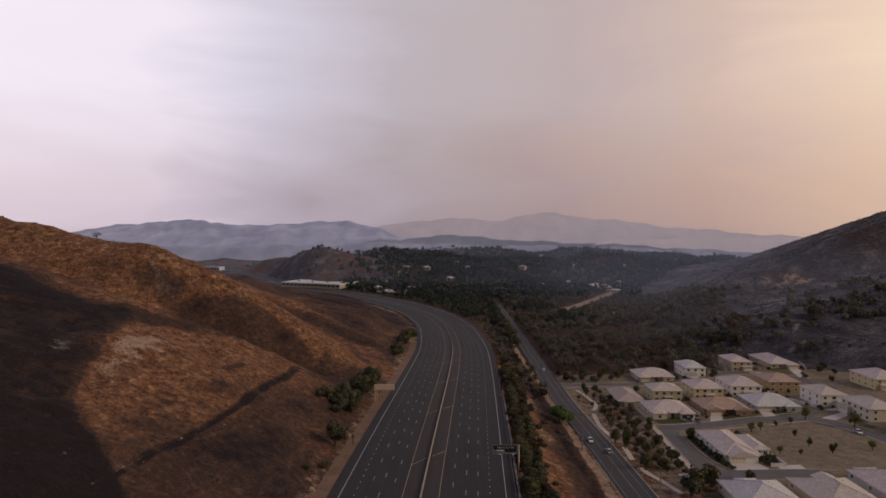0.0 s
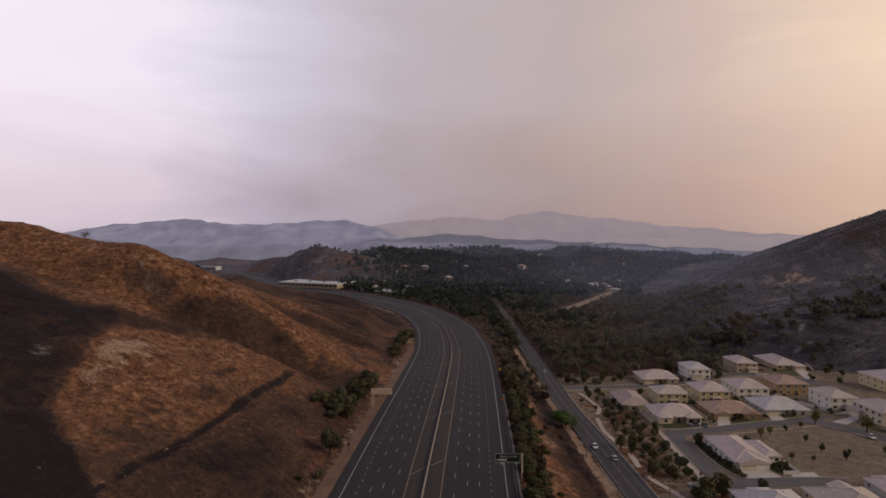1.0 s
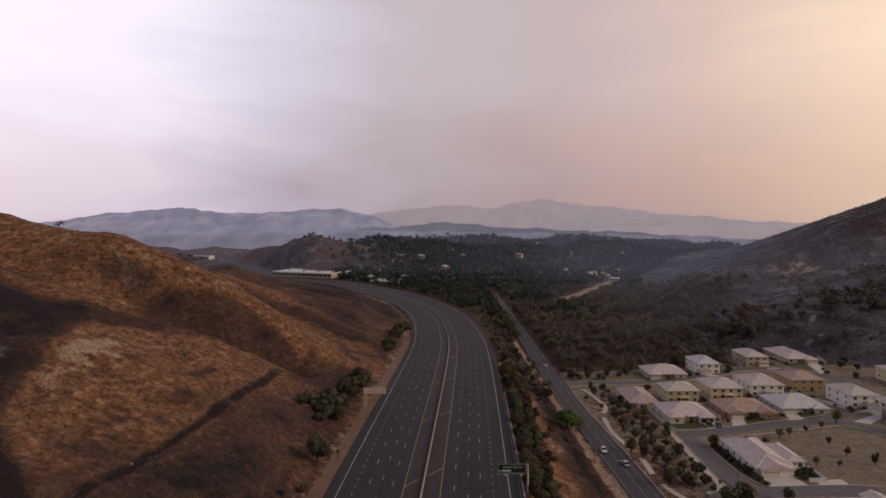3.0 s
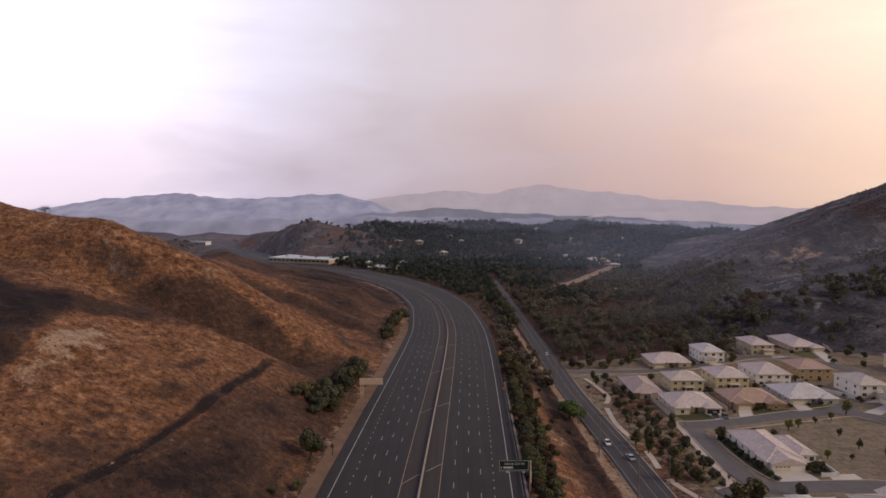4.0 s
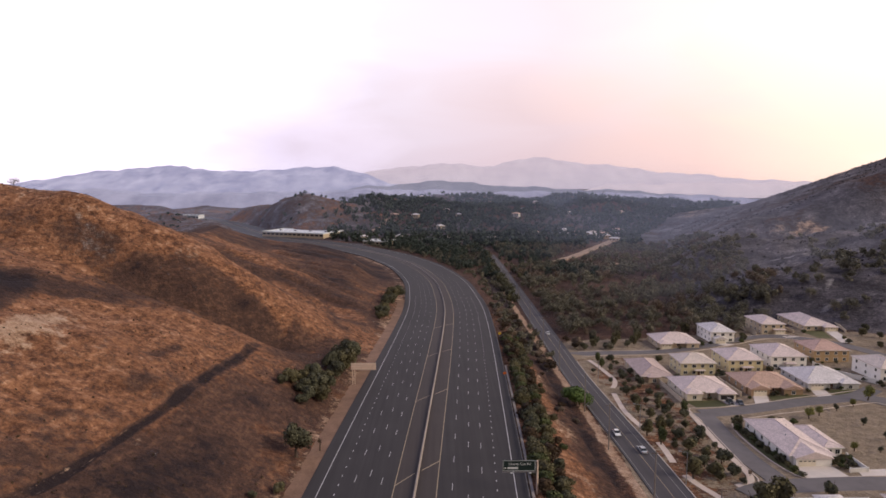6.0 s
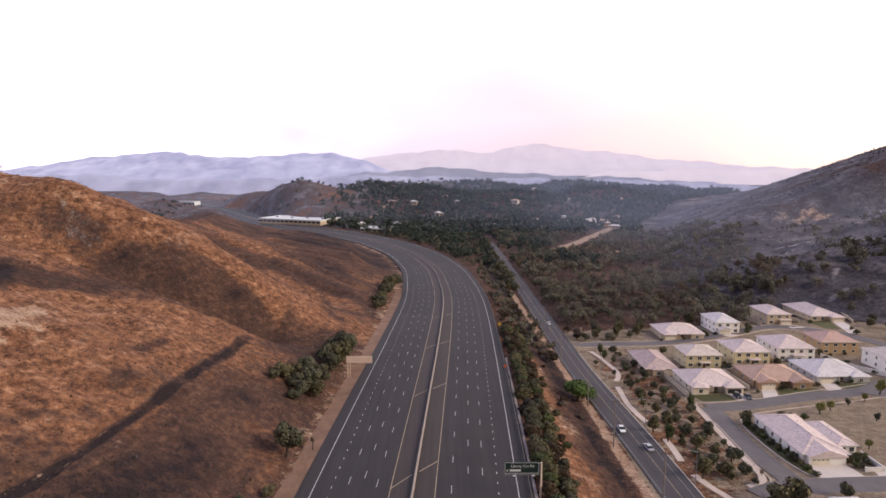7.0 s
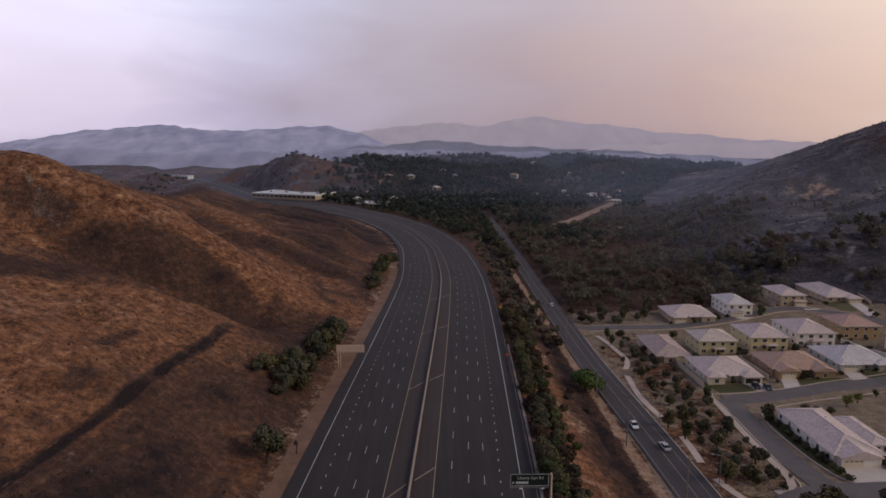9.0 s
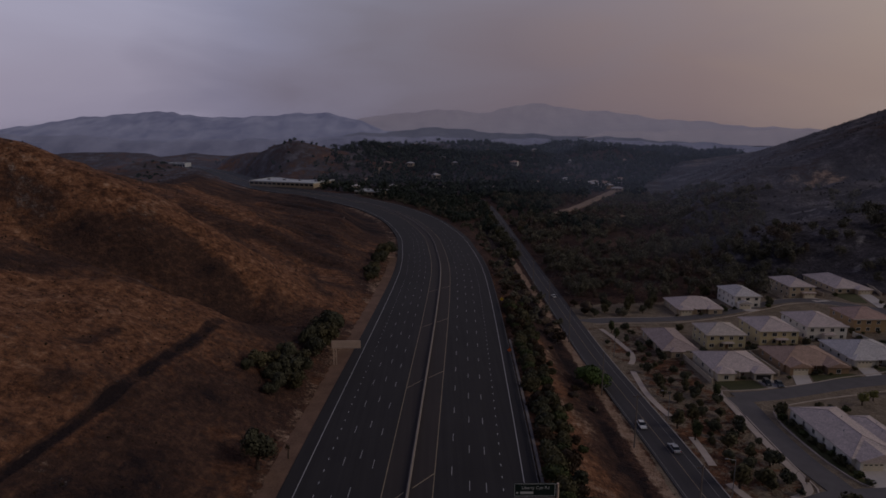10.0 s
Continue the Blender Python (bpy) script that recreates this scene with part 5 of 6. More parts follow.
def plant(kinds, places, seed, smin=0.8, smax=1.2, height=None):
    """Sets out copies of the kinds at (x, y) or (x, y, size); the first ones are the kinds themselves."""
    rng_ = random.Random(seed)
    used = set()
    for i, p in enumerate(places):
        k = kinds[i % len(kinds)]
        s = (p[2] if len(p) > 2 else 1.0) * rng_.uniform(smin, smax)
        z = on_land(p[0], p[1]) if height is None else float(height(p[0], p[1]))
        m = pose(p[0], p[1], z - 0.05, 0, 0, rng_.uniform(0, 360)) @ Matrix.Diagonal((s, s, s * rng_.uniform(0.9, 1.12), 1))
        if k.name not in used:
            used.add(k.name)
            k.matrix_basis = m
        else:
            o = copy_thing(k, Matrix.Identity(4))
            o.matrix_basis = m


# shrubs and young trees on the planted slope beside the estate
g = "shrubs on the planted slope"
shrubs = [tree_kind(11 + i, ("dark", "olive", "dark")[i], 4.2, 5.0, 0.04, 950, 0.19, label="dark olive rounded shrub on dry planted ground", group=g, category="shrub") for i in range(3)]
plant(shrubs, [(76.3, 284), (75.9, 272), (84.6, 284), (86.4, 277), (77, 260), (84.6, 265), (80.5, 250), (85.6, 250), (80.2, 241.5), (85.8, 240.3), (79.7, 232),
               (85.4, 222.4, 1.1), (79.6, 220.5, 1.1), (79.9, 214.2, 1.1), (85.4, 214.7, 1.1), (83.3, 334.4), (84.2, 327, 0.8), (70.8, 316, 0.6), (78.6, 318, 0.7),
               (78.6, 296, 0.8), (80.8, 306, 0.9), (84.4, 296, 0.9), (90.2, 291, 0.7), (88.6, 259, 0.8), (78.4, 278.4, 0.5), (83.6, 271, 0.9), (85.6, 312, 1.0), (74.6, 301, 0.5), (82.4, 257, 0.8), (78.4, 254, 0.6), (88.2, 245, 0.8), (82.8, 246, 0.6), (82.6, 236, 0.8), (88, 233, 0.7), (82.4, 227, 0.9), (76.6, 226, 0.7), (88.4, 270, 0.7), (80.6, 290, 0.7), (86.6, 303, 0.7), (81.4, 312, 0.7), (77.6, 238, 0.6)], 5)
rng = random.Random(23)
more = []
while len(more) < 24:
    x, y = rng.uniform(73.5, 90), rng.uniform(209, 336)
    if x > 73.5 + 0.03 * abs(y - 270) and not (x > 86 and y < 268) and all(math.hypot(x - a_, y - b_) > 4.2 for a_, b_, _ in more) and not (y > 290 and x < 79) and not (y > 298 and x > 85):
        more.append((x, y, rng.uniform(0.35, 0.75)))
plant([copy_thing(o, Matrix.Identity(4)) for o in shrubs], more, 24)
g = "young trees on the planted slope"
young = [tree_kind(21 + i, ("olive", "green")[i], 6.0, 4.4, 0.18, 1000, 0.19, label="slender olive green young tree on dry ground", group=g) for i in range(2)]
plant(young, [(70.4, 242.4), (72.4, 235.4, 1.1), (73.0, 211.8, 1.35), (76.5, 330.6, 0.8), (74.2, 264.4, 0.7), (90, 263, 0.8), (76.0, 246.6, 0.9), (76.2, 323, 0.8)], 6)
snag = tree_kind(83, "burnt", 5.2, 9.0, 0.06, 260, 0.09, squash=0.5, label="thin leafless burnt tree on the hill crest")
plant([snag], [(-177.5, 322.6)], 26, 1.0, 1.0)
# the dry plot and its young trees
g = "young trees on the dry plot"
cone = [tree_kind(31 + i, "dark", 4.8, 3.0, 0.10, 800, 0.17, label="small dark upright tree on a dry plot", group=g) for i in range(2)]
plant(cone, [(141.6, 235), (145.3, 226.3, 1.15), (142.3, 261, 1.0), (142.4, 247.2, 0.9), (133.5, 226, 0.7), (150, 232, 0.6)], 7)
g = "yellowing trees of the estate"
lime = [tree_kind(41 + i, "lime", 5.4, 4.2, 0.2, 1000, 0.17, label="young tree with yellow-green autumn leaves", group=g) for i in range(2)]
plant(lime, [(126.9, 227.7, 0.8), (129.0, 254.4, 0.9), (159.5, 270.4, 1.0), (172.6, 257.4, 1.35), (161.5, 229, 1.0), (134.0, 257, 0.9), (150.4, 264.4, 0.7)], 8)
g = "garden shrubs round the houses"
hedge = [tree_kind(51 + i, ("green", "dark", "olive")[i], 1.9, 2.5, 0.04, 520, 0.16, label="low green garden shrub beside a house", group=g, category="shrub") for i in range(3)]
plant(hedge, [(101.2, 246, 1.7), (101.6, 242.6, 1.3), (101.8, 239.4, 1.2), (101.0, 236.5, 1.4), (101.4, 232.6, 1.3), (101.6, 229, 1.5), (101.8, 225.6, 1.3), (101.8, 222, 1.5), (102.2, 218.6, 1.3), (102.4, 215.4, 1.4), (102.8, 212.8, 1.2), (102.4, 249.6, 2.0), (115.9, 217), (117.4, 216.4),
              (116.4, 220, 1.2), (118.4, 219.8, 1.4), (120.2, 218.6, 1.4), (119.6, 222, 1.3), (121.4, 221.8, 1.2), (121.4, 239, 1.2), (122.4, 244, 1.1), (121.0, 250, 1.2), (118.2, 252, 1.2), (116, 254, 1.0),
              (119.2, 276, 0.8), (129.4, 278.6), (131.6, 279.4), (134.2, 277.6, 0.8), (152.6, 282.8, 0.8), (144.4, 281.4, 0.9), (158.2, 283.2, 0.9), (160.4, 283.6, 0.8), (116.0, 279, 0.8), (98.6, 277, 0.6),
              (104.8, 276.6, 0.8), (121.4, 305, 1.5), (122.6, 310, 1.3), (104.0, 304, 1.0), (143.0, 307, 1.2), (133.0, 307.4, 1.0), (137.6, 307.0, 0.8), (164.8, 311, 1.2), (155, 311.2, 0.9), (150, 311.6, 0.9), (166, 321, 1.2),
              (172, 318.6, 0.8), (178.4, 318.8, 0.9), (111.0, 350.4, 1.0), (134.6, 356, 1.3), (135.4, 361, 1.6), (122.0, 351.6, 0.9), (156, 360, 1.8), (158.4, 364, 2.0), (161, 368.6, 2.0), (155.4, 369, 1.7),
              (140, 358.6, 0.9), (188.6, 380, 1.2), (196.4, 376, 1.5), (176.2, 288, 1.3), (175.2, 284.6, 1.0), (182.2, 287.6, 0.9), (173.4, 293, 1.2), (172.4, 299, 1.1), (170.8, 306, 1.1), (205, 352, 1.4), (208, 360, 1.2)], 9)
g = "trees beside the estate houses"
big = [tree_kind(61 + i, ("dark", "olive")[i], 5.8, 5.8, 0.08, 1300, 0.20, label="dark bushy tree at the edge of the estate", group=g) for i in range(2)]
plant(big, [(76, 356, 0.9), (81.5, 360, 1.0), (87, 357, 0.7), (92, 362, 1.0), (98, 358, 0.7), (103, 364, 0.9), (84, 367, 1.1), (95, 369, 1.1), (121.2, 303, 0.6), (125, 301.6, 0.5), (118.8, 301.4, 0.55), (142.4, 306, 0.6), (102.4, 303, 0.6), (163.6, 309, 0.55), (166.6, 304, 0.6), (167.4, 318, 0.55), (124.2, 330, 0.6), (143.6, 336, 0.6), (163.2, 340, 0.6), (104, 330, 0.6), (100.4, 325, 0.6), (107, 372), (109.6, 379, 1.1), (136.6, 383, 1.2), (160, 392), (166, 398), (193, 413), (221, 366, 0.9), (226, 360, 0.9), (214, 342, 0.7), (230, 377), (55, 500, 1.2), (54, 541, 1.4), (56, 586, 1.4), (75.5, 520, 1.1), (77, 560, 1.3), (55, 632, 1.4), (77, 612, 1.3), (75, 655, 1.4), (57, 680, 1.4), (104, 201.6, 1.0), (84.6, 196, 1.25), (80.5, 190.5, 1.3), (89.4, 197.6, 1.1)], 10)

# beside the freeway
g = "bushes beside the freeway"
fwy = [tree_kind(71 + i, ("dark", "olive", "dark")[i], 7.2, 7.8, 0.05, 3000, 0.16, label="dense dark green bush on the freeway shoulder", group=g, category="shrub") for i in range(3)]
plant(fwy, [(-37, 239, 0.85), (-33.4, 244, 1.0), (-39.5, 244.5, 0.9), (-35.5, 250, 1.2), (-41, 251.5, 0.9), (-33.8, 256, 1.1), (-39, 258, 1.0), (-35, 262.5, 1.05), (-33.2, 272, 1.35), (-36.6, 277, 1.1), (-31.8, 281, 1.5), (-32.4, 289, 1.6), (-30.8, 295, 1.3), (-43.5, 247, 0.9), (-45.5, 243, 0.6), (-38, 236, 0.6),
            (-32.4, 186, 0.42), (-36.8, 181, 0.35), (-25.5, 466, 1.5), (-27, 455, 1.6), (-26.5, 443, 1.3), (-28, 434, 1.2), (-27.4, 406, 1.3), (-26.6, 395, 1.2), (-29.6, 400, 1.1), (-28.4, 386, 0.8), (-28, 422, 0.8)], 11)
lone = tree_kind(81, "dark", 8.6, 6.6, 0.10, 3000, 0.15, label="lone dark tree on bare soil beside the freeway", group="")
plant([lone], [(-32.6, 204.4)], 12, 1.25, 1.25)
thin = tree_kind(82, "burnt", 4.4, 1.7, 0.5, 150, 0.16, label="thin scorched sapling on the freeway shoulder")
plant([thin], [(-27.6, 210.2)], 13, 1.0, 1.0)
rng = random.Random(14)
g = "bushes along the freeway bank"
bank = [tree_kind(91 + i, ("olive", "green", "dark", "olive", "burnt")[i], 4.3, 7.6, 0.03, 2000, 0.16, label="dense olive bush on the bank below the freeway", group=g, category="shrub") for i in range(5)]
spots = []
yy = 150.0
while yy < 348:
    x0 = float(FW_MID(yy)) + 26.0
    if not 246 < yy < 251:
        spots.append((x0 + rng.uniform(4.0, 5.0), yy + rng.uniform(-1.0, 1.0), rng.uniform(0.8, 1.15)))
    if rng.random() < 0.9:
        spots.append((x0 + rng.uniform(7.4, 9.4), yy + 2.4 + rng.uniform(-1.2, 1.2), rng.uniform(0.7, 1.05)))
    if yy < 330 and rng.random() < 0.3:
        spots.append((x0 + rng.uniform(11.0, 13.5), yy + rng.uniform(-1.2, 1.2), rng.uniform(0.35, 0.6)))
    yy += 4.6
plant(bank, spots, 15, 0.9, 1.1)
solo = tree_kind(99, "fresh", 7.4, 11.5, 0.08, 5000, 0.15, label="round bright green tree beside the frontage road")
plant([solo], [(53.6, 271.5)], 16, 1.15, 1.15)
g = "scorched bushes on the bank"
sb = [tree_kind(101 + i, ("burnt", "rust")[i], 3.4, 5.0, 0.04, 800, 0.19, label="scorched dark bush on burnt ground by the frontage road", group=g, category="shrub") for i in range(2)]
plant(sb, [(36.5, 354, 1.0), (41, 358, 1.3), (35.8, 364, 0.8), (43.5, 369, 1.2), (38.4, 374, 1.4), (47, 378, 1.2), (36.6, 384, 1.0), (42, 391, 1.4), (48.6, 396, 1.3), (37.4, 402, 1.1), (44, 408, 1.4), (38, 417, 1.2), (47.6, 420, 1.4), (42.4, 430, 1.2), (36.4, 436, 1.0), (49, 440, 1.4), (52, 318, 1.5), (49, 324, 1.2), (54, 330, 1.0), (44.5, 256, 0.8), (47, 262, 0.7), (49.6, 252, 0.6), (46, 300, 0.7), (50, 340, 1.3), (45, 349, 1.4), (53, 356, 1.0), (72.4, 360, 1.3), (75, 366, 1.5), (70.8, 374, 1.2)], 17)


# ---------------------------------------------------------------- woods and scrub, past counting
def trunks(rng_, pts, heights, r):
    """Three-sided tapered trunks, as four-cornered faces."""
    vs, fs = [], []
    for (x_, y_, z_), h_ in zip(pts, heights):
        o = len(vs)
        for zz, k in ((z_ - 0.5, 1.0), (z_ + h_ * 0.6, 0.45)):
            for i in range(3):
                vs.append((x_ + math.cos(i * 2.094) * r * k, y_ + math.sin(i * 2.094) * r * k, zz))
        for i in range(3):
            j = (i + 1) % 3
            fs.append((o + i, o + j, o + 3 + j, o + 3 + i))
    return vs, fs


def stand(name, label, leaves, pts, seed, rmin, rmax, quads, size, squash=0.85, category="woods"):
    rng_ = np.random.RandomState(seed)
    pts = np.asarray(pts, float)
    z = land(pts[:, 0], pts[:, 1])
    r = rng_.uniform(rmin, rmax, len(pts))
    c = np.stack([pts[:, 0], pts[:, 1], z + r * squash * 0.72], 1)
    q = leaf_cloud(rng_, c, r, squash, quads, size, 6)
    ex = trunks(rng_, np.stack([pts[:, 0], pts[:, 1], z], 1), r * 1.2, 0.22)
    ob = new(name, quads_mesh(name, q, LEAF[leaves], ex))
    return tagged(ob, label, category, kind="stuff")


def scatter(n, x0, x1, y0, y1, keep, seed):
    rng_ = np.random.RandomState(seed)
    x_, y_ = rng_.uniform(x0, x1, n), rng_.uniform(y0, y1, n)
    k = keep(x_, y_, rng_)
    return np.stack([x_[k], y_[k]], 1)


def spaced(gap, x0, x1, y0, y1, keep, seed):
    """One place in each square of a grid, well shifted, where keep allows it."""
    rng_ = np.random.RandomState(seed)
    X_, Y_ = np.meshgrid(np.arange(x0, x1, gap), np.arange(y0, y1, gap))
    x_ = X_.ravel() + rng_.uniform(-0.42, 0.42, X_.size) * gap
    y_ = Y_.ravel() + rng_.uniform(-0.42, 0.42, X_.size) * gap
    k = keep(x_, y_, rng_)
    return np.stack([x_[k], y_[k]], 1)


def toe_line(y_):
    return np.where(y_ > 430, 165 + (y_ - 430) * 0.30, 165 + (430 - y_) * 1.25)


def by_track(x_, y_):
    """On the graded dirt track up the slope, or just below it."""
    t_ = np.clip(((x_ - 128) * 144 + (y_ - 728) * 252) / (144 ** 2 + 252 ** 2), 0, 1)
    return np.hypot(x_ - 124 - 144 * t_, y_ + 10 - 728 - 252 * t_) < 18


def valley_keep(x_, y_, r_):
    clump = ripple(x_, y_, 34, 71) + r_.uniform(-0.5, 0.5, len(x_))
    edge = (y_ > 373 + 0.12 * np.maximum(x_ - 100, 0)) | (x_ < 104)
    for a_, b_, c_ in ((108, 137, 378), (137, 158, 386), (169, 192, 402), (192, 226, 416)):
        edge = edge & ~((x_ > a_) & (x_ < b_) & (y_ < c_))
    inside = (x_ > 72 + 0 * y_) & (x_ < toe_line(y_) + 45) & edge & (y_ > 355) & ~((x_ > 66) & (x_ < 215) & (np.abs(y_ - 348 - 0.22 * np.maximum(x_ - 110, 0)) < 7))
    bare_ = ((np.abs(y_ - 704) < 9) & (x_ > 138) & (x_ < 190)) | ((x_ > 105) & (x_ < 124) & (y_ > 392) & (y_ < 418) & (clump < 0.9))
    return inside & (clump > -0.42) & ~bare_ & ~by_track(x_, y_)


def valley_brown(x_, y_, r_):
    return valley_keep(x_, y_, r_) & (ripple(x_, y_, 17, 90) > 0.18)


def valley_olive(x_, y_, r_):
    return valley_keep(x_, y_, r_) & (ripple(x_, y_, 17, 90) <= 0.18)


VALLEY = [spaced(8.6, 70, 420, 355, 880, keep_, 201) for keep_ in (valley_olive, valley_brown)]
for (leaves_, label_, seed_, r0_, r1_), pts_ in zip((("woods", "dark half-burnt olive oaks filling the valley", 202, 2.4, 7.4), ("rust", "scorched brown oaks and brush filling the valley", 215, 2.0, 6.4)), VALLEY):
    stand("valley_woods", label_, leaves_, pts_[pts_[:, 1] < 530], seed_, r0_, r1_, 540, 0.165, 0.9)
    stand("valley_woods", label_ + ", farther off", leaves_, pts_[pts_[:, 1] >= 530], seed_ + 1, r0_, r1_, 170, 0.27, 0.9)


def verge_keep(x_, y_, r_):
    d_, _ = freeway_side(x_, y_)
    return (d_ > 30) & (x_ < 58) & (ripple(x_, y_, 20, 72) + r_.uniform(-0.6, 0.6, len(x_)) > -0.6)


stand("verge_woods", "dark scorched trees between freeway and frontage road", "woods", scatter(1500, -120, 58, 330, 880, verge_keep, 203), 204, 1.6, 4.2, 120, 0.30)


def roadside_keep(x_, y_, r_):
    d_, _ = freeway_side(x_, y_)
    return (d_ > 33) & (np.abs(x_ - 66) > 6.5) & (ripple(x_, y_, 26, 79) + r_.uniform(-0.5, 0.5, len(x_)) > -0.15 - 0.5 * smooth01(y_, 700, 780)) & ~by_track(x_, y_) & ~((np.abs(y_ - 704) < 10) & (x_ > 138))


stand("roadside_trees", "tall dark green trees crowding the far frontage road", "village", scatter(760, -90, 150, 610, 890, roadside_keep, 216), 217, 2.4, 6.4, 140, 0.32, 1.15)
OVERHANG = [(58.5 + 2.0 * math.sin(i * 2.3), 500 + 9.5 * i + 2 * math.sin(i * 4.1)) for i in range(32) if i not in (14, 15, 16)]
stand("roadside_trees", "dark olive trees overhanging the frontage road", "dark", OVERHANG, 219, 3.6, 5.6, 300, 0.24, 1.05)


def scrub_keep(x_, y_, r_):
    u = x_ - toe_line(y_)
    return (u > 15) & (r_.uniform(0, 1, len(x_)) < 0.18 + 0.75 * (ripple(x_, y_, 34, 73) > 0.1)) & ~((x_ < 250) & (y_ < 425)) & ~by_track(x_, y_)


stand("hillside_scrub", "scattered charred shrubs on the burnt slope", "char", scatter(6500, 170, 800, 380, 1050, scrub_keep, 205), 206, 0.5, 1.7, 13, 0.48, 0.7, "scrub")


def oak_keep(x_, y_, r_):
    u = x_ - toe_line(y_)
    return (u > 20) & (u < 190) & (y_ > 395) & (y_ < 650) & (ripple(x_, y_, 30, 77) + r_.uniform(-0.4, 0.4, len(x_)) > 0.25) & ~((x_ < 245) & (y_ < 425))


stand("hillside_oaks", "scorched olive oaks on the lower burnt slope", "woods", scatter(900, 170, 480, 390, 650, oak_keep, 213), 214, 2.6, 6.6, 210, 0.29)


def village_sites(n, seed):
    """Where the houses of the village stand."""
    rng_, out = random.Random(seed), []
    while len(out) < n:
        x_, y_ = rng_.uniform(-110, 520), 930 + 560 * rng_.random() ** 1.3
        if x_ < float(toe_line(np.array(y_))) - 20 and all(math.hypot(x_ - a_, y_ - b_) > 17 for a_, b_ in out):
            out.append((x_, y_))
    return out


VILLAGE = village_sites(34, 77) + [(232, 985), (252, 1000), (240, 1022), (270, 1018), (212, 1006), (284, 1042), (150, 1010), (222, 965), (262, 1038), (246, 970)]


def village_keep(x_, y_, r_):
    d_, _ = freeway_side(x_, y_)
    clump = ripple(x_, y_, 80, 74) + r_.uniform(-0.7, 0.7, len(x_)) - 0.75 * smooth01(land(x_, y_), 2, 26)
    yard = np.zeros(len(x_), bool)
    for a_, b_ in VILLAGE:
        yard |= (np.abs(x_ - a_) < 7) & (y_ > b_ - 9) & (y_ < b_ + 7)
    return (d_ > 40) & (x_ > -150 + 60 * ripple(x_, y_, 90, 78)) & (clump > -0.55) & ~((y_ < 1350) & (x_ > toe_line(y_) - 30 + 0.45 * np.maximum(y_ - 1000, 0))) & ~by_track(x_, y_) & ~yard


stand("village_trees", "dense dark green trees over the far village hill", "village", scatter(11500, -190, 760, 865, 1720, village_keep, 207), 208, 2.6, 8.4, 32, 0.64, 1.1)


def knoll_keep(x_, y_, r_):
    d_, _ = freeway_side(x_, y_)
    return (np.abs(d_) > 36) & (ripple(x_, y_, 50, 75) + r_.uniform(-0.5, 0.5, len(x_)) > 0.42)


stand("knoll_scrub", "scattered dark trees on the far burnt knolls", "village", scatter(1000, -620, -120, 900, 1500, knoll_keep, 209), 210, 2.0, 4.6, 46, 0.55, 0.9, "scrub")


def tuft_keep(x_, y_, r_):
    d_, _ = freeway_side(x_, y_)
    return (d_ < -33) & (r_.uniform(0, 1, len(x_)) < 0.30 + 0.55 * (ripple(x_, y_, 12, 76) > 0.25))


stand("burnt_tufts", "small scorched bushes and tufts on the dry hillside", "burnt", scatter(5200, -230, -30, 130, 500, tuft_keep, 211), 212, 0.15, 0.50, 14, 0.26, 0.6, "scrub")


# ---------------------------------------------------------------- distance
def haze_glow_mat(name, c, c2, glow):
    """Far hills in smoke: dull soil, the haze put in as its glow."""
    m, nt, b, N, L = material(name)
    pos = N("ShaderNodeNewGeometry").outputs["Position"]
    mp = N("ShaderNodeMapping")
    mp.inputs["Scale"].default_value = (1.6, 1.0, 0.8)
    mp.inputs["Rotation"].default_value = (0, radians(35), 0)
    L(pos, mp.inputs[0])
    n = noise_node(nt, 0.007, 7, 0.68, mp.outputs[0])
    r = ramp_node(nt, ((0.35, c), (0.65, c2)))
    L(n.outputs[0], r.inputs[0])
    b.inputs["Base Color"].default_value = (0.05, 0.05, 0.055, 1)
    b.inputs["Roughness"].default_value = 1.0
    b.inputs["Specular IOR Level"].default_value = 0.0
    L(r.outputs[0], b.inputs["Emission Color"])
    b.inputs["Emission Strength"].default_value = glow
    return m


def far_range(name, label, dist, tops, mat, deep, seed):
    """A range of hills far off: crest heights against x, with folded flanks."""
    xs = np.linspace(tops[0][0], tops[-1][0], 220)
    crest = np.interp(xs, [p[0] for p in tops], [p[1] for p in tops])
    rng_ = np.random.RandomState(seed)
    crest = crest + 0.035 * dist / 10 * (0.35 * np.sin(xs / (dist * 0.021) + 1) + 0.25 * np.sin(xs / (dist * 0.0083) + 2) + 0.12 * np.sin(xs / (dist * 0.0037)))
    rows = ((-1.0, 0.0), (-0.72, 0.30), (-0.42, 0.62), (-0.18, 0.86), (0.0, 1.0), (0.5, 0.5), (1.0, 0.0))
    vs, fs = [], []
    for j, (v, k) in enumerate(rows):
        fold = 0.22 * np.sin(xs / (dist * 0.014) + 0.8 * np.sin(xs / (dist * 0.03))) * (1 - abs(v)) * (k < 1)
        yv = dist + deep * (v + 0.5 * fold * (v < 0))
        zv = -30 + (crest + 30) * np.clip(k * (1 + 0.25 * fold), 0, 1)
        vs += [(a_, float(b_), float(c_)) for a_, b_, c_ in zip(xs, np.broadcast_to(yv, xs.shape), zv)]
    n = len(xs)
    for j in range(len(rows) - 1):
        for i in range(n - 1):
            fs.append((j * n + i, j * n + i + 1, (j + 1) * n + i + 1, (j + 1) * n + i))
    ob = mesh_object(name, vs, fs, mat, smooth=True)
    return tagged(ob, label, "far hills", kind="structure")


def tops_at(dist, pairs):
    return [((px - 784) / 1122 * dist, 73.6 + (403 - py) / 1122 * dist) for px, py in pairs]


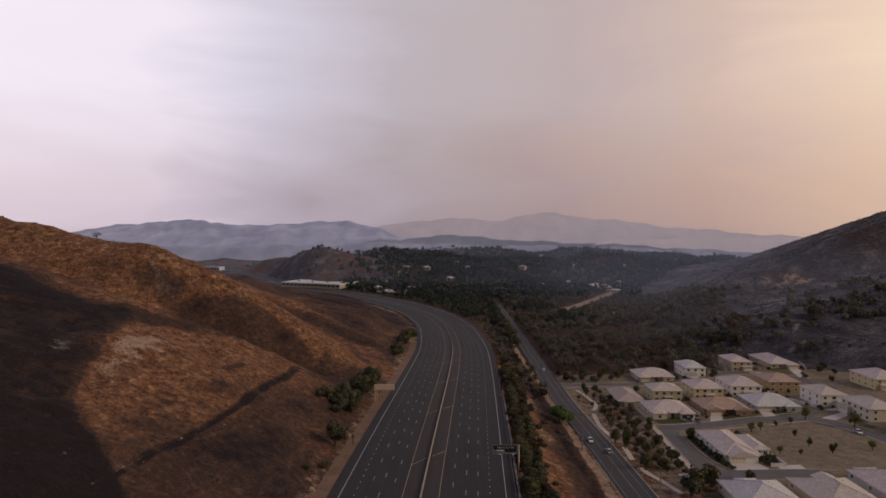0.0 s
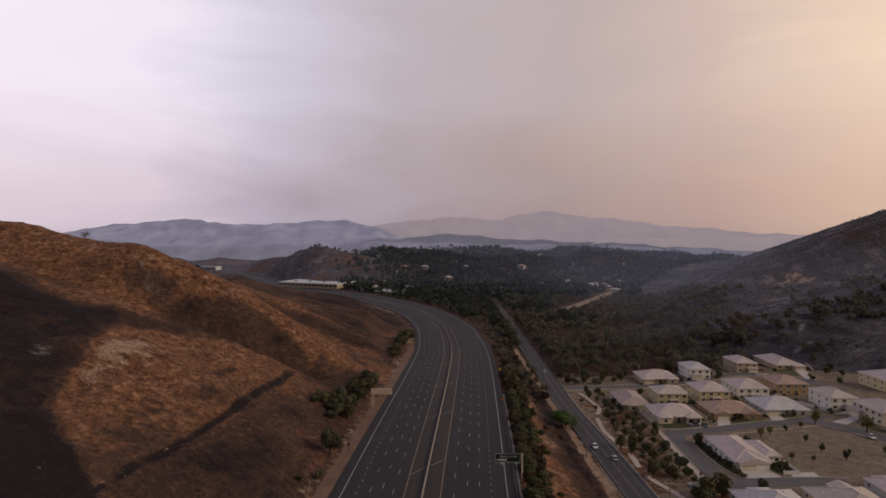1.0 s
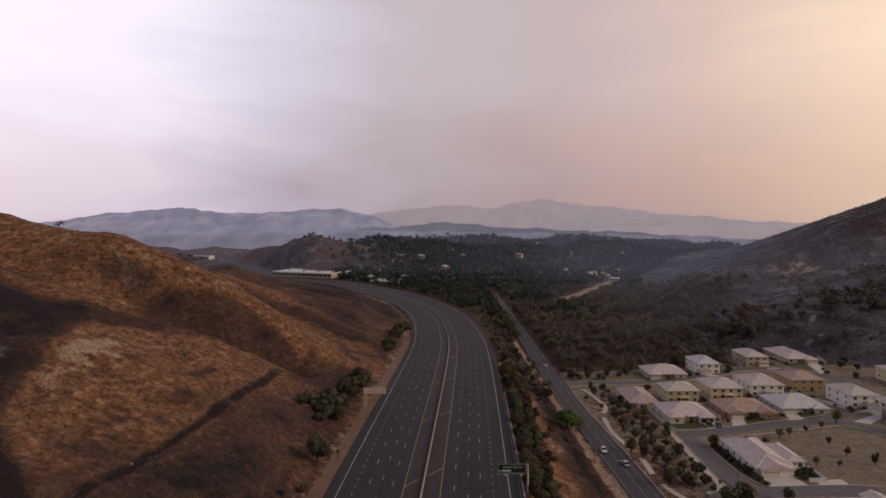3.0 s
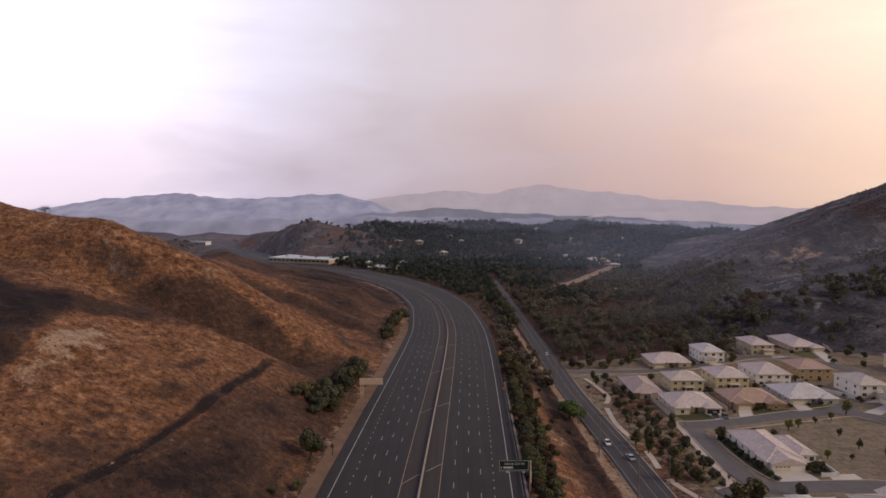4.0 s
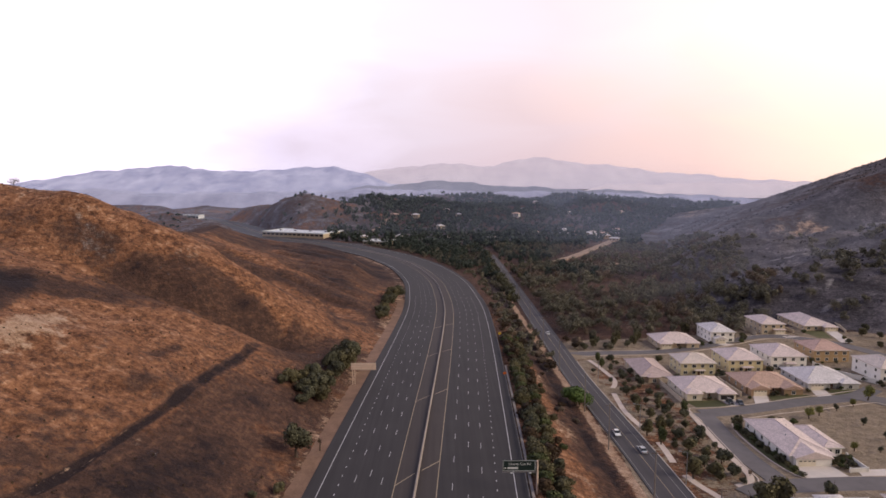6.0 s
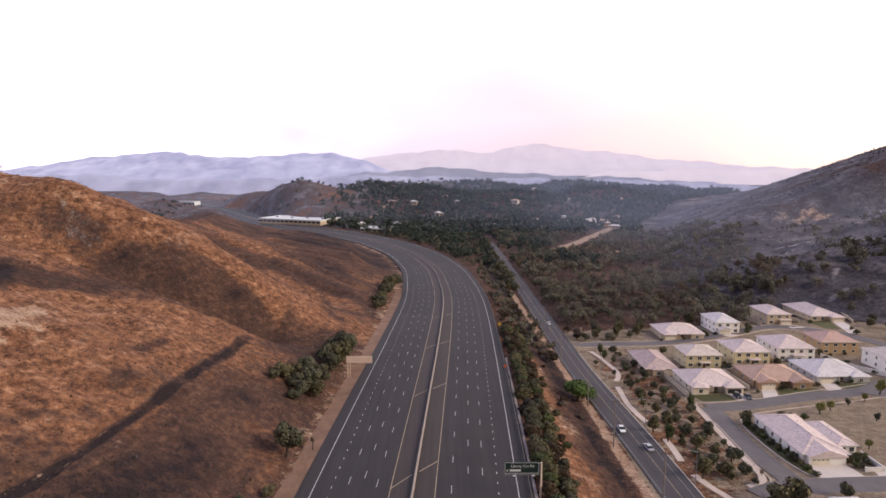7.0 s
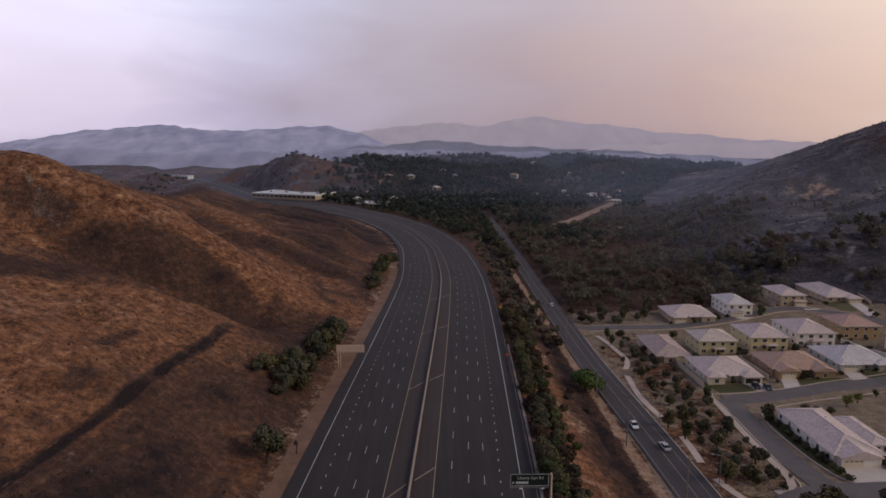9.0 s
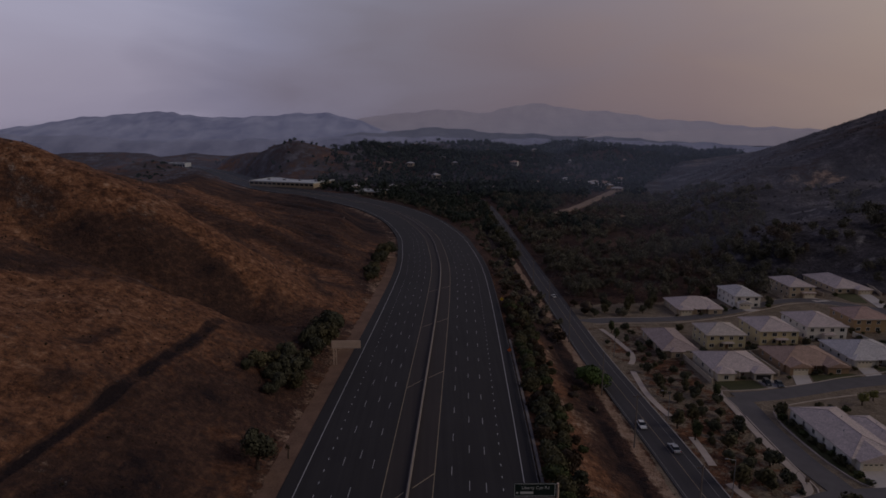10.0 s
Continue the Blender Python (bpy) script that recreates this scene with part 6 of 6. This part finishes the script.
# emission colours stand in for the haze over each range
HAZE_A = haze_glow_mat("haze_near_range", (0.075, 0.070, 0.088), (0.115, 0.105, 0.125), 1.0)
HAZE_B = haze_glow_mat("haze_side_range", (0.130, 0.122, 0.180), (0.255, 0.230, 0.280), 1.0)
HAZE_C = haze_glow_mat("haze_far_range", (0.27, 0.218, 0.235), (0.315, 0.255, 0.265), 1.0)
HAZE_E = haze_glow_mat("haze_horizon", (0.30, 0.238, 0.245), (0.34, 0.268, 0.268), 1.0)
# added ridge glowing in the horizon's haze colour, hides the bare plain
far_range("backdrop", "added pink range glowing as horizon haze", 2550, tops_at(2550, ((980, 440), (1080, 424), (1180, 421), (1300, 420), (1420, 419), (1560, 420), (1700, 424))), HAZE_E, 60, 5)
# added low range, glows lavender for the valley haze and covers the plain
HAZE_D = haze_glow_mat("haze_added_range", (0.105, 0.095, 0.130), (0.20, 0.178, 0.22), 1.0)
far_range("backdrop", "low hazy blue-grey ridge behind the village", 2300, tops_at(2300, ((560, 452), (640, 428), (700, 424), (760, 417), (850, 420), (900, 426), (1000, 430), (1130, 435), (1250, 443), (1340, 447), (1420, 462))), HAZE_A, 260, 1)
far_range("backdrop", "added lavender haze range beyond the freeway", 1850, tops_at(1850, ((-150, 432), (0, 430), (120, 428), (220, 431), (330, 438), (420, 434), (500, 436), (600, 432), (700, 430), (820, 434), (1000, 436), (1200, 441), (1300, 446), (1500, 450))), HAZE_D, 90, 4)
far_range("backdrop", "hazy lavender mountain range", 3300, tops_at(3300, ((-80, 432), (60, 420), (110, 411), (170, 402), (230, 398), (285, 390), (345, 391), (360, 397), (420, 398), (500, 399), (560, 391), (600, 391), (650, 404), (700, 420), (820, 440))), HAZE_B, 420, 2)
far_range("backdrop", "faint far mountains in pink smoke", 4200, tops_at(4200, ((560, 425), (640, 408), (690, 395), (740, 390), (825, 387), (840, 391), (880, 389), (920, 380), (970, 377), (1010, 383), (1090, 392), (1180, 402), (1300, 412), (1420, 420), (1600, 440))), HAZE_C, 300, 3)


# ---------------------------------------------------------------- sheets added as smoke haze
def haze_sheet_mat(name, c, most, scale, low=0.30):
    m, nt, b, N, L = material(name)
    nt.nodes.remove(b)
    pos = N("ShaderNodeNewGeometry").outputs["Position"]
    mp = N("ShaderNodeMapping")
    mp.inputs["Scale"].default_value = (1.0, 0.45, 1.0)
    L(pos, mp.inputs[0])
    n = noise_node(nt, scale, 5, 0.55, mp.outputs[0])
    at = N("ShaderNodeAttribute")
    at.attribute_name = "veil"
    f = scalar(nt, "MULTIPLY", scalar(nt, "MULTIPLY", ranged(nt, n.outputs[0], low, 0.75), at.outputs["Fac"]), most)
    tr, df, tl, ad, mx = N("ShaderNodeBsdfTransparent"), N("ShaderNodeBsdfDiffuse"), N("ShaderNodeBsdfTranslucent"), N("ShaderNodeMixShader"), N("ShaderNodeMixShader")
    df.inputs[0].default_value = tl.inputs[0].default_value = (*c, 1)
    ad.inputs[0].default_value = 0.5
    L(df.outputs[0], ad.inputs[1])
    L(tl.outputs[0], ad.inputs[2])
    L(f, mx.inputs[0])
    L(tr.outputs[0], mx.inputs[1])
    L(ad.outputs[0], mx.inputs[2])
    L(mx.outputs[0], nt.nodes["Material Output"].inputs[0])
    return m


def haze_sheet(y, x0, x1, top, mat, label, bow=60.0, base=-34.0):
    """A standing sheet across the valley added as smoke haze, thinning upwards and sideways."""
    xs, zs = np.linspace(x0, x1, 40), np.linspace(base, top, 16)
    X, Z = np.meshgrid(xs, zs)
    Y = y + bow * np.sin((X - x0) / (x1 - x0) * math.pi) + 0.35 * (Z - base)
    f = [(j * 40 + i, j * 40 + i + 1, (j + 1) * 40 + i + 1, (j + 1) * 40 + i) for j in range(15) for i in range(39)]
    ob = mesh_object("haze_sheet", np.stack([X, Y, Z], -1).reshape(-1, 3), f, mat, smooth=True)
    w = (x1 - x0) * 0.3
    fade = smooth01(X, x0, x0 + w) * (1 - smooth01(X, x1 - w, x1)) * (1 - smooth01(Z, base + 0.35 * (top - base), top))
    ob.data.attributes.new("veil", "FLOAT", "POINT").data.foreach_set("value", fade.ravel().astype(np.float32))
    ob.visible_shadow = False
    return tagged(ob, label, "smoke", kind="stuff")


# pale blue see-through sheets: the haze of distance put in as colour
SMOKE_NEAR = haze_sheet_mat("thin_slope_smoke", (0.74, 0.77, 0.97), 0.14, 0.010, 0.0)
SMOKE_THIN = haze_sheet_mat("thin_blue_smoke", (0.62, 0.72, 1.0), 0.07, 0.006, -0.2)
SMOKE_FAR = haze_sheet_mat("pale_far_smoke", (0.62, 0.72, 1.0), 0.15, 0.005, -0.1)
SMOKE_THICK = haze_sheet_mat("thick_pale_smoke", (0.78, 0.81, 0.98), 0.30, 0.004, 0.2)
haze_sheet(440, 70, 800, 70, SMOKE_NEAR, "added sheet of thin bluish smoke haze over the burnt slope", 60)
haze_sheet(600, 60, 760, 90, SMOKE_THIN, "added sheet of thin bluish smoke haze in the side valley", 20)
haze_sheet(740, 20, 700, 100, SMOKE_THIN, "added sheet of thin bluish smoke haze over the charred valley", 20)
haze_sheet(850, -60, 700, 100, SMOKE_THIN, "added sheet of pale smoke haze in front of the village", 40)
haze_sheet(960, -760, 800, 100, SMOKE_THIN, "added sheet of pale smoke haze over the village", 30)
haze_sheet(1290, -1100, 1100, 100, SMOKE_FAR, "added sheet of pale smoke haze behind the village")
haze_sheet(1760, -1500, 400, 90, SMOKE_THICK, "added sheet of thick pale smoke haze in the far valley")


# ---------------------------------------------------------------- signs
M_SIGN = plain("sign_green", (0.012, 0.024, 0.021), 0.5, 0.15, 0.8, 5.0, bump=0)
M_SIGN_WHITE = plain("sign_white", (0.60, 0.60, 0.58), 0.5, 0.1, 1.0, 6.0, bump=0)
M_SIGN_BACK = plain("sign_back_tan", (0.62, 0.47, 0.37), 0.7, 0.12, 0.6, 4.0)
M_YELLOW = plain("sign_yellow", (0.55, 0.36, 0.03), 0.5, 0.1, bump=0)
M_ORANGE = plain("sign_orange", (0.60, 0.14, 0.03), 0.5, 0.1, bump=0)


def lettering(text, size, m, mat, parent):
    cu = bpy.data.curves.new("lettering", "FONT")
    cu.body, cu.size, cu.align_x, cu.align_y, cu.extrude = text, size, "CENTER", "CENTER", 0.01
    tmp = bpy.data.objects.new("tmp", cu)
    me = bpy.data.meshes.new_from_object(tmp)
    bpy.data.objects.remove(tmp)
    me.materials.clear()
    me.materials.append(mat)
    o = new("lettering", me)
    o.parent, o.matrix_basis = parent, m
    return o


def guide_sign():
    root = new("guide_sign")
    root.location = (26.6, 187.2, on_land(26.6, 187.2) - 0.1)
    tagged(root, "dark green overhead freeway guide sign with white lettering", "road sign")
    base = root.location.z
    top = 7.9 - base
    bm = bmesh.new()
    rod(bm, (0, 0, -0.5), (0, 0, top - 0.4), 0.27, 0.20, 12)
    part("post", bm, M_SIGN_BACK, root, "tall tan steel post")
    bm = bmesh.new()
    rod(bm, (0, 0, top - 0.6), (-7.4, 0, top - 0.6), 0.13, 0.10, 8)
    rod(bm, (0, 0, top - 2.1), (-7.4, 0, top - 2.1), 0.13, 0.10, 8)
    for i in range(6):
        rod(bm, (-i * 1.4, 0, top - 2.1), (-(i + 0.5) * 1.4, 0, top - 0.6), 0.05, 0.05, 5)
    part("arm", bm, M_STEEL, root)
    panel = part("panel", box(-8.0, -0.5, -0.42, -0.30, top - 2.75, top - 0.15, 0.02), M_SIGN, root)
    bm = bmesh.new()
    for q in ((-7.93, -0.57, top - 0.30, top - 0.22), (-7.93, -0.57, top - 2.68, top - 2.60), (-7.93, -7.85, top - 2.6, top - 0.3), (-0.65, -0.57, top - 2.6, top - 0.3)):
        add_box(bm, q[0], q[1], -0.435, -0.41, q[2], q[3])
    part("border", bm, M_SIGN_WHITE, panel)
    lettering("Liberty Cyn Rd", 0.82, pose(-4.1, -0.432, top - 1.05, 90), M_SIGN_WHITE, panel)
    part("panel_bar", box(-6.9, -4.5, -0.435, -0.41, top - 2.25, top - 1.78), M_SIGN_WHITE, panel)
    part("panel_mark", box(-7.6, -7.25, -0.435, -0.41, top - 2.2, top - 1.85), M_SIGN_WHITE, panel)
    part("walkway", box(-8.0, -0.5, -0.75, -0.45, top - 2.95, top - 2.85), M_RAIL, root)
    for x_ in (-6.0, -1.8):
        part("sign_lamp", box(x_ - 0.3, x_ + 0.3, -1.05, -0.76, top - 3.05, top - 2.88, 0.04), M_SIGN_WHITE, root)


def blank_sign():
    root = new("road_sign")
    x0 = -27.0
    root.location = (x0, 268.6, on_land(x0, 268.6))
    tagged(root, "plain tan back of a large road sign on two posts", "road sign")
    top = 5.6 - root.location.z
    part("panel", box(-0.4, 8.5, -0.06, 0.06, top - 2.5, top, 0.02), M_SIGN_BACK, root)
    for z_ in (top - 0.5, top - 1.25, top - 2.0):
        part("rib", box(-0.35, 8.45, -0.14, -0.062, z_ - 0.05, z_ + 0.05), M_SIGN_BACK, root)
    for x_ in (0.1, 0.9):
        part("post", box(x_ - 0.1, x_ + 0.1, 0.07, 0.27, -0.6, top - 0.1, 0.02), M_SIGN_BACK, root)


def diamond_sign(x, y, mat, label, h=2.6, s=0.75):
    root = new("warning_sign")
    root.location = (x, y, on_land(x, y))
    tagged(root, label, "road sign")
    part("post", box(-0.05, 0.05, -0.05, 0.05, -0.5, h + 0.3), M_STEEL, root)
    bm = bmesh.new()
    a_ = [bm.verts.new((dx * s, -0.07, h + dz * s)) for dx, dz in ((-1, 0), (0, -1), (1, 0), (0, 1))]
    b_ = [bm.verts.new((dx * s, -0.055, h + dz * s)) for dx, dz in ((-1, 0), (0, -1), (1, 0), (0, 1))]
    bm.faces.new(a_)
    bm.faces.new(list(reversed(b_)))
    for i in range(4):
        bm.faces.new((a_[i], b_[i], b_[(i + 1) % 4], a_[(i + 1) % 4]))
    part("panel", bm, mat, root)


guide_sign()
blank_sign()
diamond_sign(32.8, 345.0, M_YELLOW, "yellow diamond warning sign beside the guardrail", 2.6, 0.85)
diamond_sign(28.6, 279.5, M_ORANGE, "orange diamond roadworks sign beside the guardrail", 1.5, 0.75)


# ---------------------------------------------------------------- poles
def utility_pole(x, y, h, arms=1, lamp=False, z=None):
    root = new("street_lamp" if lamp else "utility_pole")
    root.location = (x, y, on_land(x, y))
    tagged(root, "slim grey street lamp beside the road" if lamp else "tall weathered wooden utility pole beside the road", "street lamp" if lamp else "utility pole", "poles along the frontage road")
    bm = bmesh.new()
    rod(bm, (0, 0, -0.8), (0, 0, h), 0.20 if not lamp else 0.11, 0.14 if not lamp else 0.07, 9)
    part("pole", bm, M_STEEL if lamp else M_POLE, root)
    for k in range(arms):
        part("crossarm", box(-1.2, 1.2, -0.06, 0.06, h - 0.7 - k * 1.1, h - 0.55 - k * 1.1), M_DARKWOOD, root)
        for dx in (-1.05, -0.5, 0.5, 1.05):
            bm = bmesh.new()
            rod(bm, (dx, 0, h - 0.56 - k * 1.1), (dx, 0, h - 0.36 - k * 1.1), 0.05, 0.035, 6)
            part("insulator", bm, M_STEEL, root)
    if lamp:
        bm = bmesh.new()
        rod(bm, (0, 0, h - 0.15), (-1.8, 0, h + 0.25), 0.05, 0.04, 6)
        part("arm", bm, M_STEEL, root)
        part("lamp_head", box(-2.4, -1.7, -0.14, 0.14, h + 0.18, h + 0.32, 0.03), M_STEEL, root)


for x, y, h, arms in ((55.6, 265.4, 14.0, 0), (55.0, 231.2, 14.5, 1), (57.0, 196.5, 14.5, 1), (56.4, 318, 14.0, 0), (57.8, 370, 14.0, 1), (58.6, 424, 14.0, 1), (59.4, 486, 14.0, 1), (60, 560, 14.0, 1)):
    utility_pole(x, y, h, arms)
utility_pole(70.6, 190.0, 8.0, 1)
for x, y in ((69.6, 208.5), (69.2, 246.5), (69.0, 300.0)):
    utility_pole(x, y, 9.0, 0, True)


# ---------------------------------------------------------------- cars
M_TYRE = plain("tyre_rubber", (0.015, 0.015, 0.016), 0.9, 0.2)
M_RIM = plain("wheel_rim", (0.35, 0.35, 0.36), 0.35, 0.1, metal=0.9)
M_LAMP = plain("lamp_glass", (0.65, 0.65, 0.63), 0.15, 0.05, bump=0)
M_TAIL = plain("tail_lamp", (0.25, 0.01, 0.01), 0.25, 0.05, bump=0)
PAINTS = {n: plain("car_paint_" + n, c, 0.28, 0.05, bump=0) for n, c in dict(white=(0.72, 0.71, 0.69), silver=(0.42, 0.43, 0.45), black=(0.015, 0.016, 0.02), blue=(0.045, 0.055, 0.075)).items()}


def car(paint, x, y, z, heading, label, suv=False):
    root = new("car")
    root.matrix_basis = pose(x, y, z, 0, 0, heading)
    tagged(root, label, "car")
    L_, W, hb, ht = 4.6, 1.82, 0.86, (1.68 if suv else 1.45)
    prof = ((-L_ / 2, 0.38), (-L_ / 2 + 0.03, 0.80), (-L_ / 2 + 0.5, hb + 0.08), (0.85, hb + 0.06), (L_ / 2 - 0.25, hb - 0.10), (L_ / 2, 0.62), (L_ / 2 - 0.05, 0.36))
    bm = bmesh.new()
    rings = []
    for sx, inset in ((-1, 0.06), (-1, 0.0), (1, 0.0), (1, 0.06)):
        k = len(rings)
        rings.append([bm.verts.new((sx * (W / 2 - (inset if k in (0, 3) else 0.0)) * (1.0 if k in (0, 3) else 0.96), py, pz)) for py, pz in prof])
    order = (0, 3)
    a_, b_ = rings[0], rings[3]
    for v in rings[1] + rings[2]:
        bm.verts.remove(v)
    bm.faces.new(a_)
    bm.faces.new(list(reversed(b_)))
    n = len(prof)
    for i in range(n):
        bm.faces.new((a_[i], b_[i], b_[(i + 1) % n], a_[(i + 1) % n]))
    bmesh.ops.bevel(bm, geom=list(bm.edges), offset=0.07, segments=2, affect="EDGES")
    part("body", bm, PAINTS[paint], root)
    y0, y1, t0, t1 = (-2.15, 1.15, -1.75, 0.25) if suv else (-1.85, 1.15, -1.1, 0.25)
    bm = bmesh.new()
    lo = [bm.verts.new(p) for p in ((-0.82, y0, hb), (0.82, y0, hb), (0.82, y1, hb), (-0.82, y1, hb))]
    up = [bm.verts.new(p) for p in ((-0.64, t0, ht - 0.06), (0.64, t0, ht - 0.06), (0.64, t1, ht - 0.06), (-0.64, t1, ht - 0.06))]
    for i in range(4):
        bm.faces.new((lo[i], lo[(i + 1) % 4], up[(i + 1) % 4], up[i]))
    bm.faces.new(up)
    bm.faces.new(list(reversed(lo)))
    part("windows", bm, M_GLASS, root, "dark car windows")
    part("car_roof", box(-0.66, 0.66, t0 - 0.02, t1 + 0.02, ht - 0.07, ht, 0.03), PAINTS[paint], root)
    for sx in (-1, 1):
        for wy in (-1.40, 1.40):
            bm = bmesh.new()
            rod(bm, (sx * (W / 2 - 0.22), wy, 0.33), (sx * (W / 2 + 0.01), wy, 0.33), 0.33, 0.33, 14)
            t_ = part("wheel", bm, M_TYRE, root)
            bm = bmesh.new()
            rod(bm, (sx * (W / 2 - 0.05), wy, 0.33), (sx * (W / 2 + 0.025), wy, 0.33), 0.21, 0.19, 10)
            part("rim", bm, M_RIM, t_)
        part("headlight", box(sx * 0.66 - 0.2, sx * 0.66 + 0.2, L_ / 2 - 0.16, L_ / 2 - 0.01, 0.60, 0.73, 0.02), M_LAMP, root)
        part("tail_light", box(sx * 0.70 - 0.16, sx * 0.70 + 0.16, -L_ / 2 - 0.01, -L_ / 2 + 0.12, 0.66, 0.82, 0.02), M_TAIL, root)
        part("mirror", box(sx * 0.98 - 0.09, sx * 0.98 + 0.09, 0.72, 0.86, 0.90, 1.03, 0.02), PAINTS[paint], root)


car("white", 60.7, 243.0, float(road_height(243.0)) + 0.23, 178, "white car on the frontage road")
car("silver", 64.6, 229.5, float(road_height(229.5)) + 0.23, 2, "silver car on the frontage road")
car("white", 64.2, 392.0, float(road_height(392.0)) + 0.23, 0, "white car far along the frontage road")
car("black", 110.2, 272.0, float(pad(110.2, 272)) + 0.09, 176, "black car parked before the open garage", True)
car("blue", 113.4, 270.8, float(pad(113.4, 270.8)) + 0.09, 172, "dark blue car parked on a driveway")
car("white", 169.4, 249.5, float(pad(169.4, 249.5)) + 0.07, 166, "white car parked on the side street")


# ---------------------------------------------------------------- small things
def mailbox(x, y):
    root = new("mailbox")
    root.location = (x, y, float(pad(x, y)))
    tagged(root, "dark cluster mailbox on a post at the kerb", "mailbox")
    part("post", box(-0.08, 0.08, -0.08, 0.08, -0.3, 0.7), M_STEEL, root)
    part("cabinet", box(-0.4, 0.4, -0.25, 0.25, 0.7, 1.65, 0.04), M_DARKWOOD, root)
    part("roof", box(-0.45, 0.45, -0.3, 0.3, 1.65, 1.72, 0.02), M_DARKWOOD, root)


mailbox(89.2, 213.8)


def industrial(label, x, y, w, d, h, turn, z, mat, bays):
    """A long flat-roofed building with bays of dark windows and a parapet."""
    root = new("industrial_building")
    root.matrix_basis = pose(x, y, z, 0, 0, turn)
    tagged(root, label, "building")
    part("wall", box(-w / 2, w / 2, -d / 2, d / 2, -8, h), mat, root)
    bm = bmesh.new()
    for q in ((-w / 2 - 0.3, w / 2 + 0.3, -d / 2 - 0.3, -d / 2 + 0.3), (-w / 2 - 0.3, w / 2 + 0.3, d / 2 - 0.3, d / 2 + 0.3), (-w / 2 - 0.3, -w / 2 + 0.3, -d / 2, d / 2), (w / 2 - 0.3, w / 2 + 0.3, -d / 2, d / 2)):
        add_box(bm, *q, h - 0.6, h + 0.9)
    part("parapet", bm, M_SIGN_WHITE, root)
    part("roof", box(-w / 2 + 0.3, w / 2 - 0.3, -d / 2 + 0.3, d / 2 - 0.3, h, h + 0.25), M_SIGN_WHITE, root, "white flat roof")
    for i in range(bays):
        xm = -w / 2 + w * (i + 0.5) / bays
        part("window", box(xm - w / bays * 0.36, xm + w / bays * 0.36, -d / 2 - 0.12, -d / 2 + 0.1, h * 0.12, h * 0.72), M_GLASS, root)
    for i in range(4):
        xm = -w / 2 + w * (i + 0.5) / 4
        part("roof_unit", box(xm - 1.8, xm + 1.8, -1.5, 1.5, h + 0.25, h + 1.9), M_STEEL, root)


industrial("long white industrial building beyond the freeway", -205, 1015, 108, 56, 4.4, -22, -19.5, WALLS["tan"], 14)
industrial("low white-roofed building beside the freeway bend", -78, 905, 36, 26, 4, -20, -22, WALLS["tan"], 6)
industrial("small pale building beside the far freeway", -520, 1400, 40, 18, 7, -20, -22, M_SIGN_WHITE, 6)


def far_house(x, y, w, d, h, turn, wall, roof):
    root = new("house")
    root.matrix_basis = pose(x, y, on_land(x, y), 0, 0, turn)
    tagged(root, "small pale house among trees on the village hill", "house", "houses on the village hill")
    part("wall", box(-w / 2, w / 2, -d / 2, d / 2, -3, h), WALLS[wall], root)
    bm, r_ = hip_roof(-w / 2, w / 2, -d / 2, d / 2, h + 0.1, 0.4, 0.6, 0.25)
    part("roof", bm, ROOFS[roof], root)
    for i in range(3):
        xm = -w / 2 + w * (i + 0.5) / 3
        part("window", box(xm - 0.9, xm + 0.9, -d / 2 - 0.08, -d / 2 + 0.05, h * 0.4, h * 0.75), M_GLASS, root)


rng = random.Random(77)
for x, y in VILLAGE:
    far_house(x, y, rng.uniform(9, 15), rng.uniform(7, 10), rng.choice((3.4, 4.0, 5.6)), rng.uniform(-35, 35), rng.choice(("tan", "grey", "tan", "brown", "tan")), rng.choice(("grey", "grey", "brown", "sand")))

# dirt tracks in the charred hillside
M_TRACK = plain("graded_earth", (0.29, 0.20, 0.135), 0.95, 0.35, 0.1, 1.0, bump=0.3, bump_d=0.2)
for label, pts, half in (("broad graded dirt track climbing the charred slope", [(128, 728), (150, 765), (178, 815), (208, 868), (240, 925), (272, 980)], 5.6),
                         ("pale dirt track across the wooded valley", [(140, 704), (160, 706), (178, 703), (192, 706)], 2.6),
                         ("pale dirt track through the village slope", [(-120, 960), (-105, 1010), (-92, 1060), (-84, 1110)], 4.0)):
    tl = spline([(x_, y_, 0) for x_, y_ in pts], 5.0)
    tl[:, 2] = land(tl[:, 0], tl[:, 1])
    tagged(mesh_object("dirt_track", *ribbon(tl, -half, half, 0.8, 3.0), M_TRACK), label, "dirt track", kind="structure")
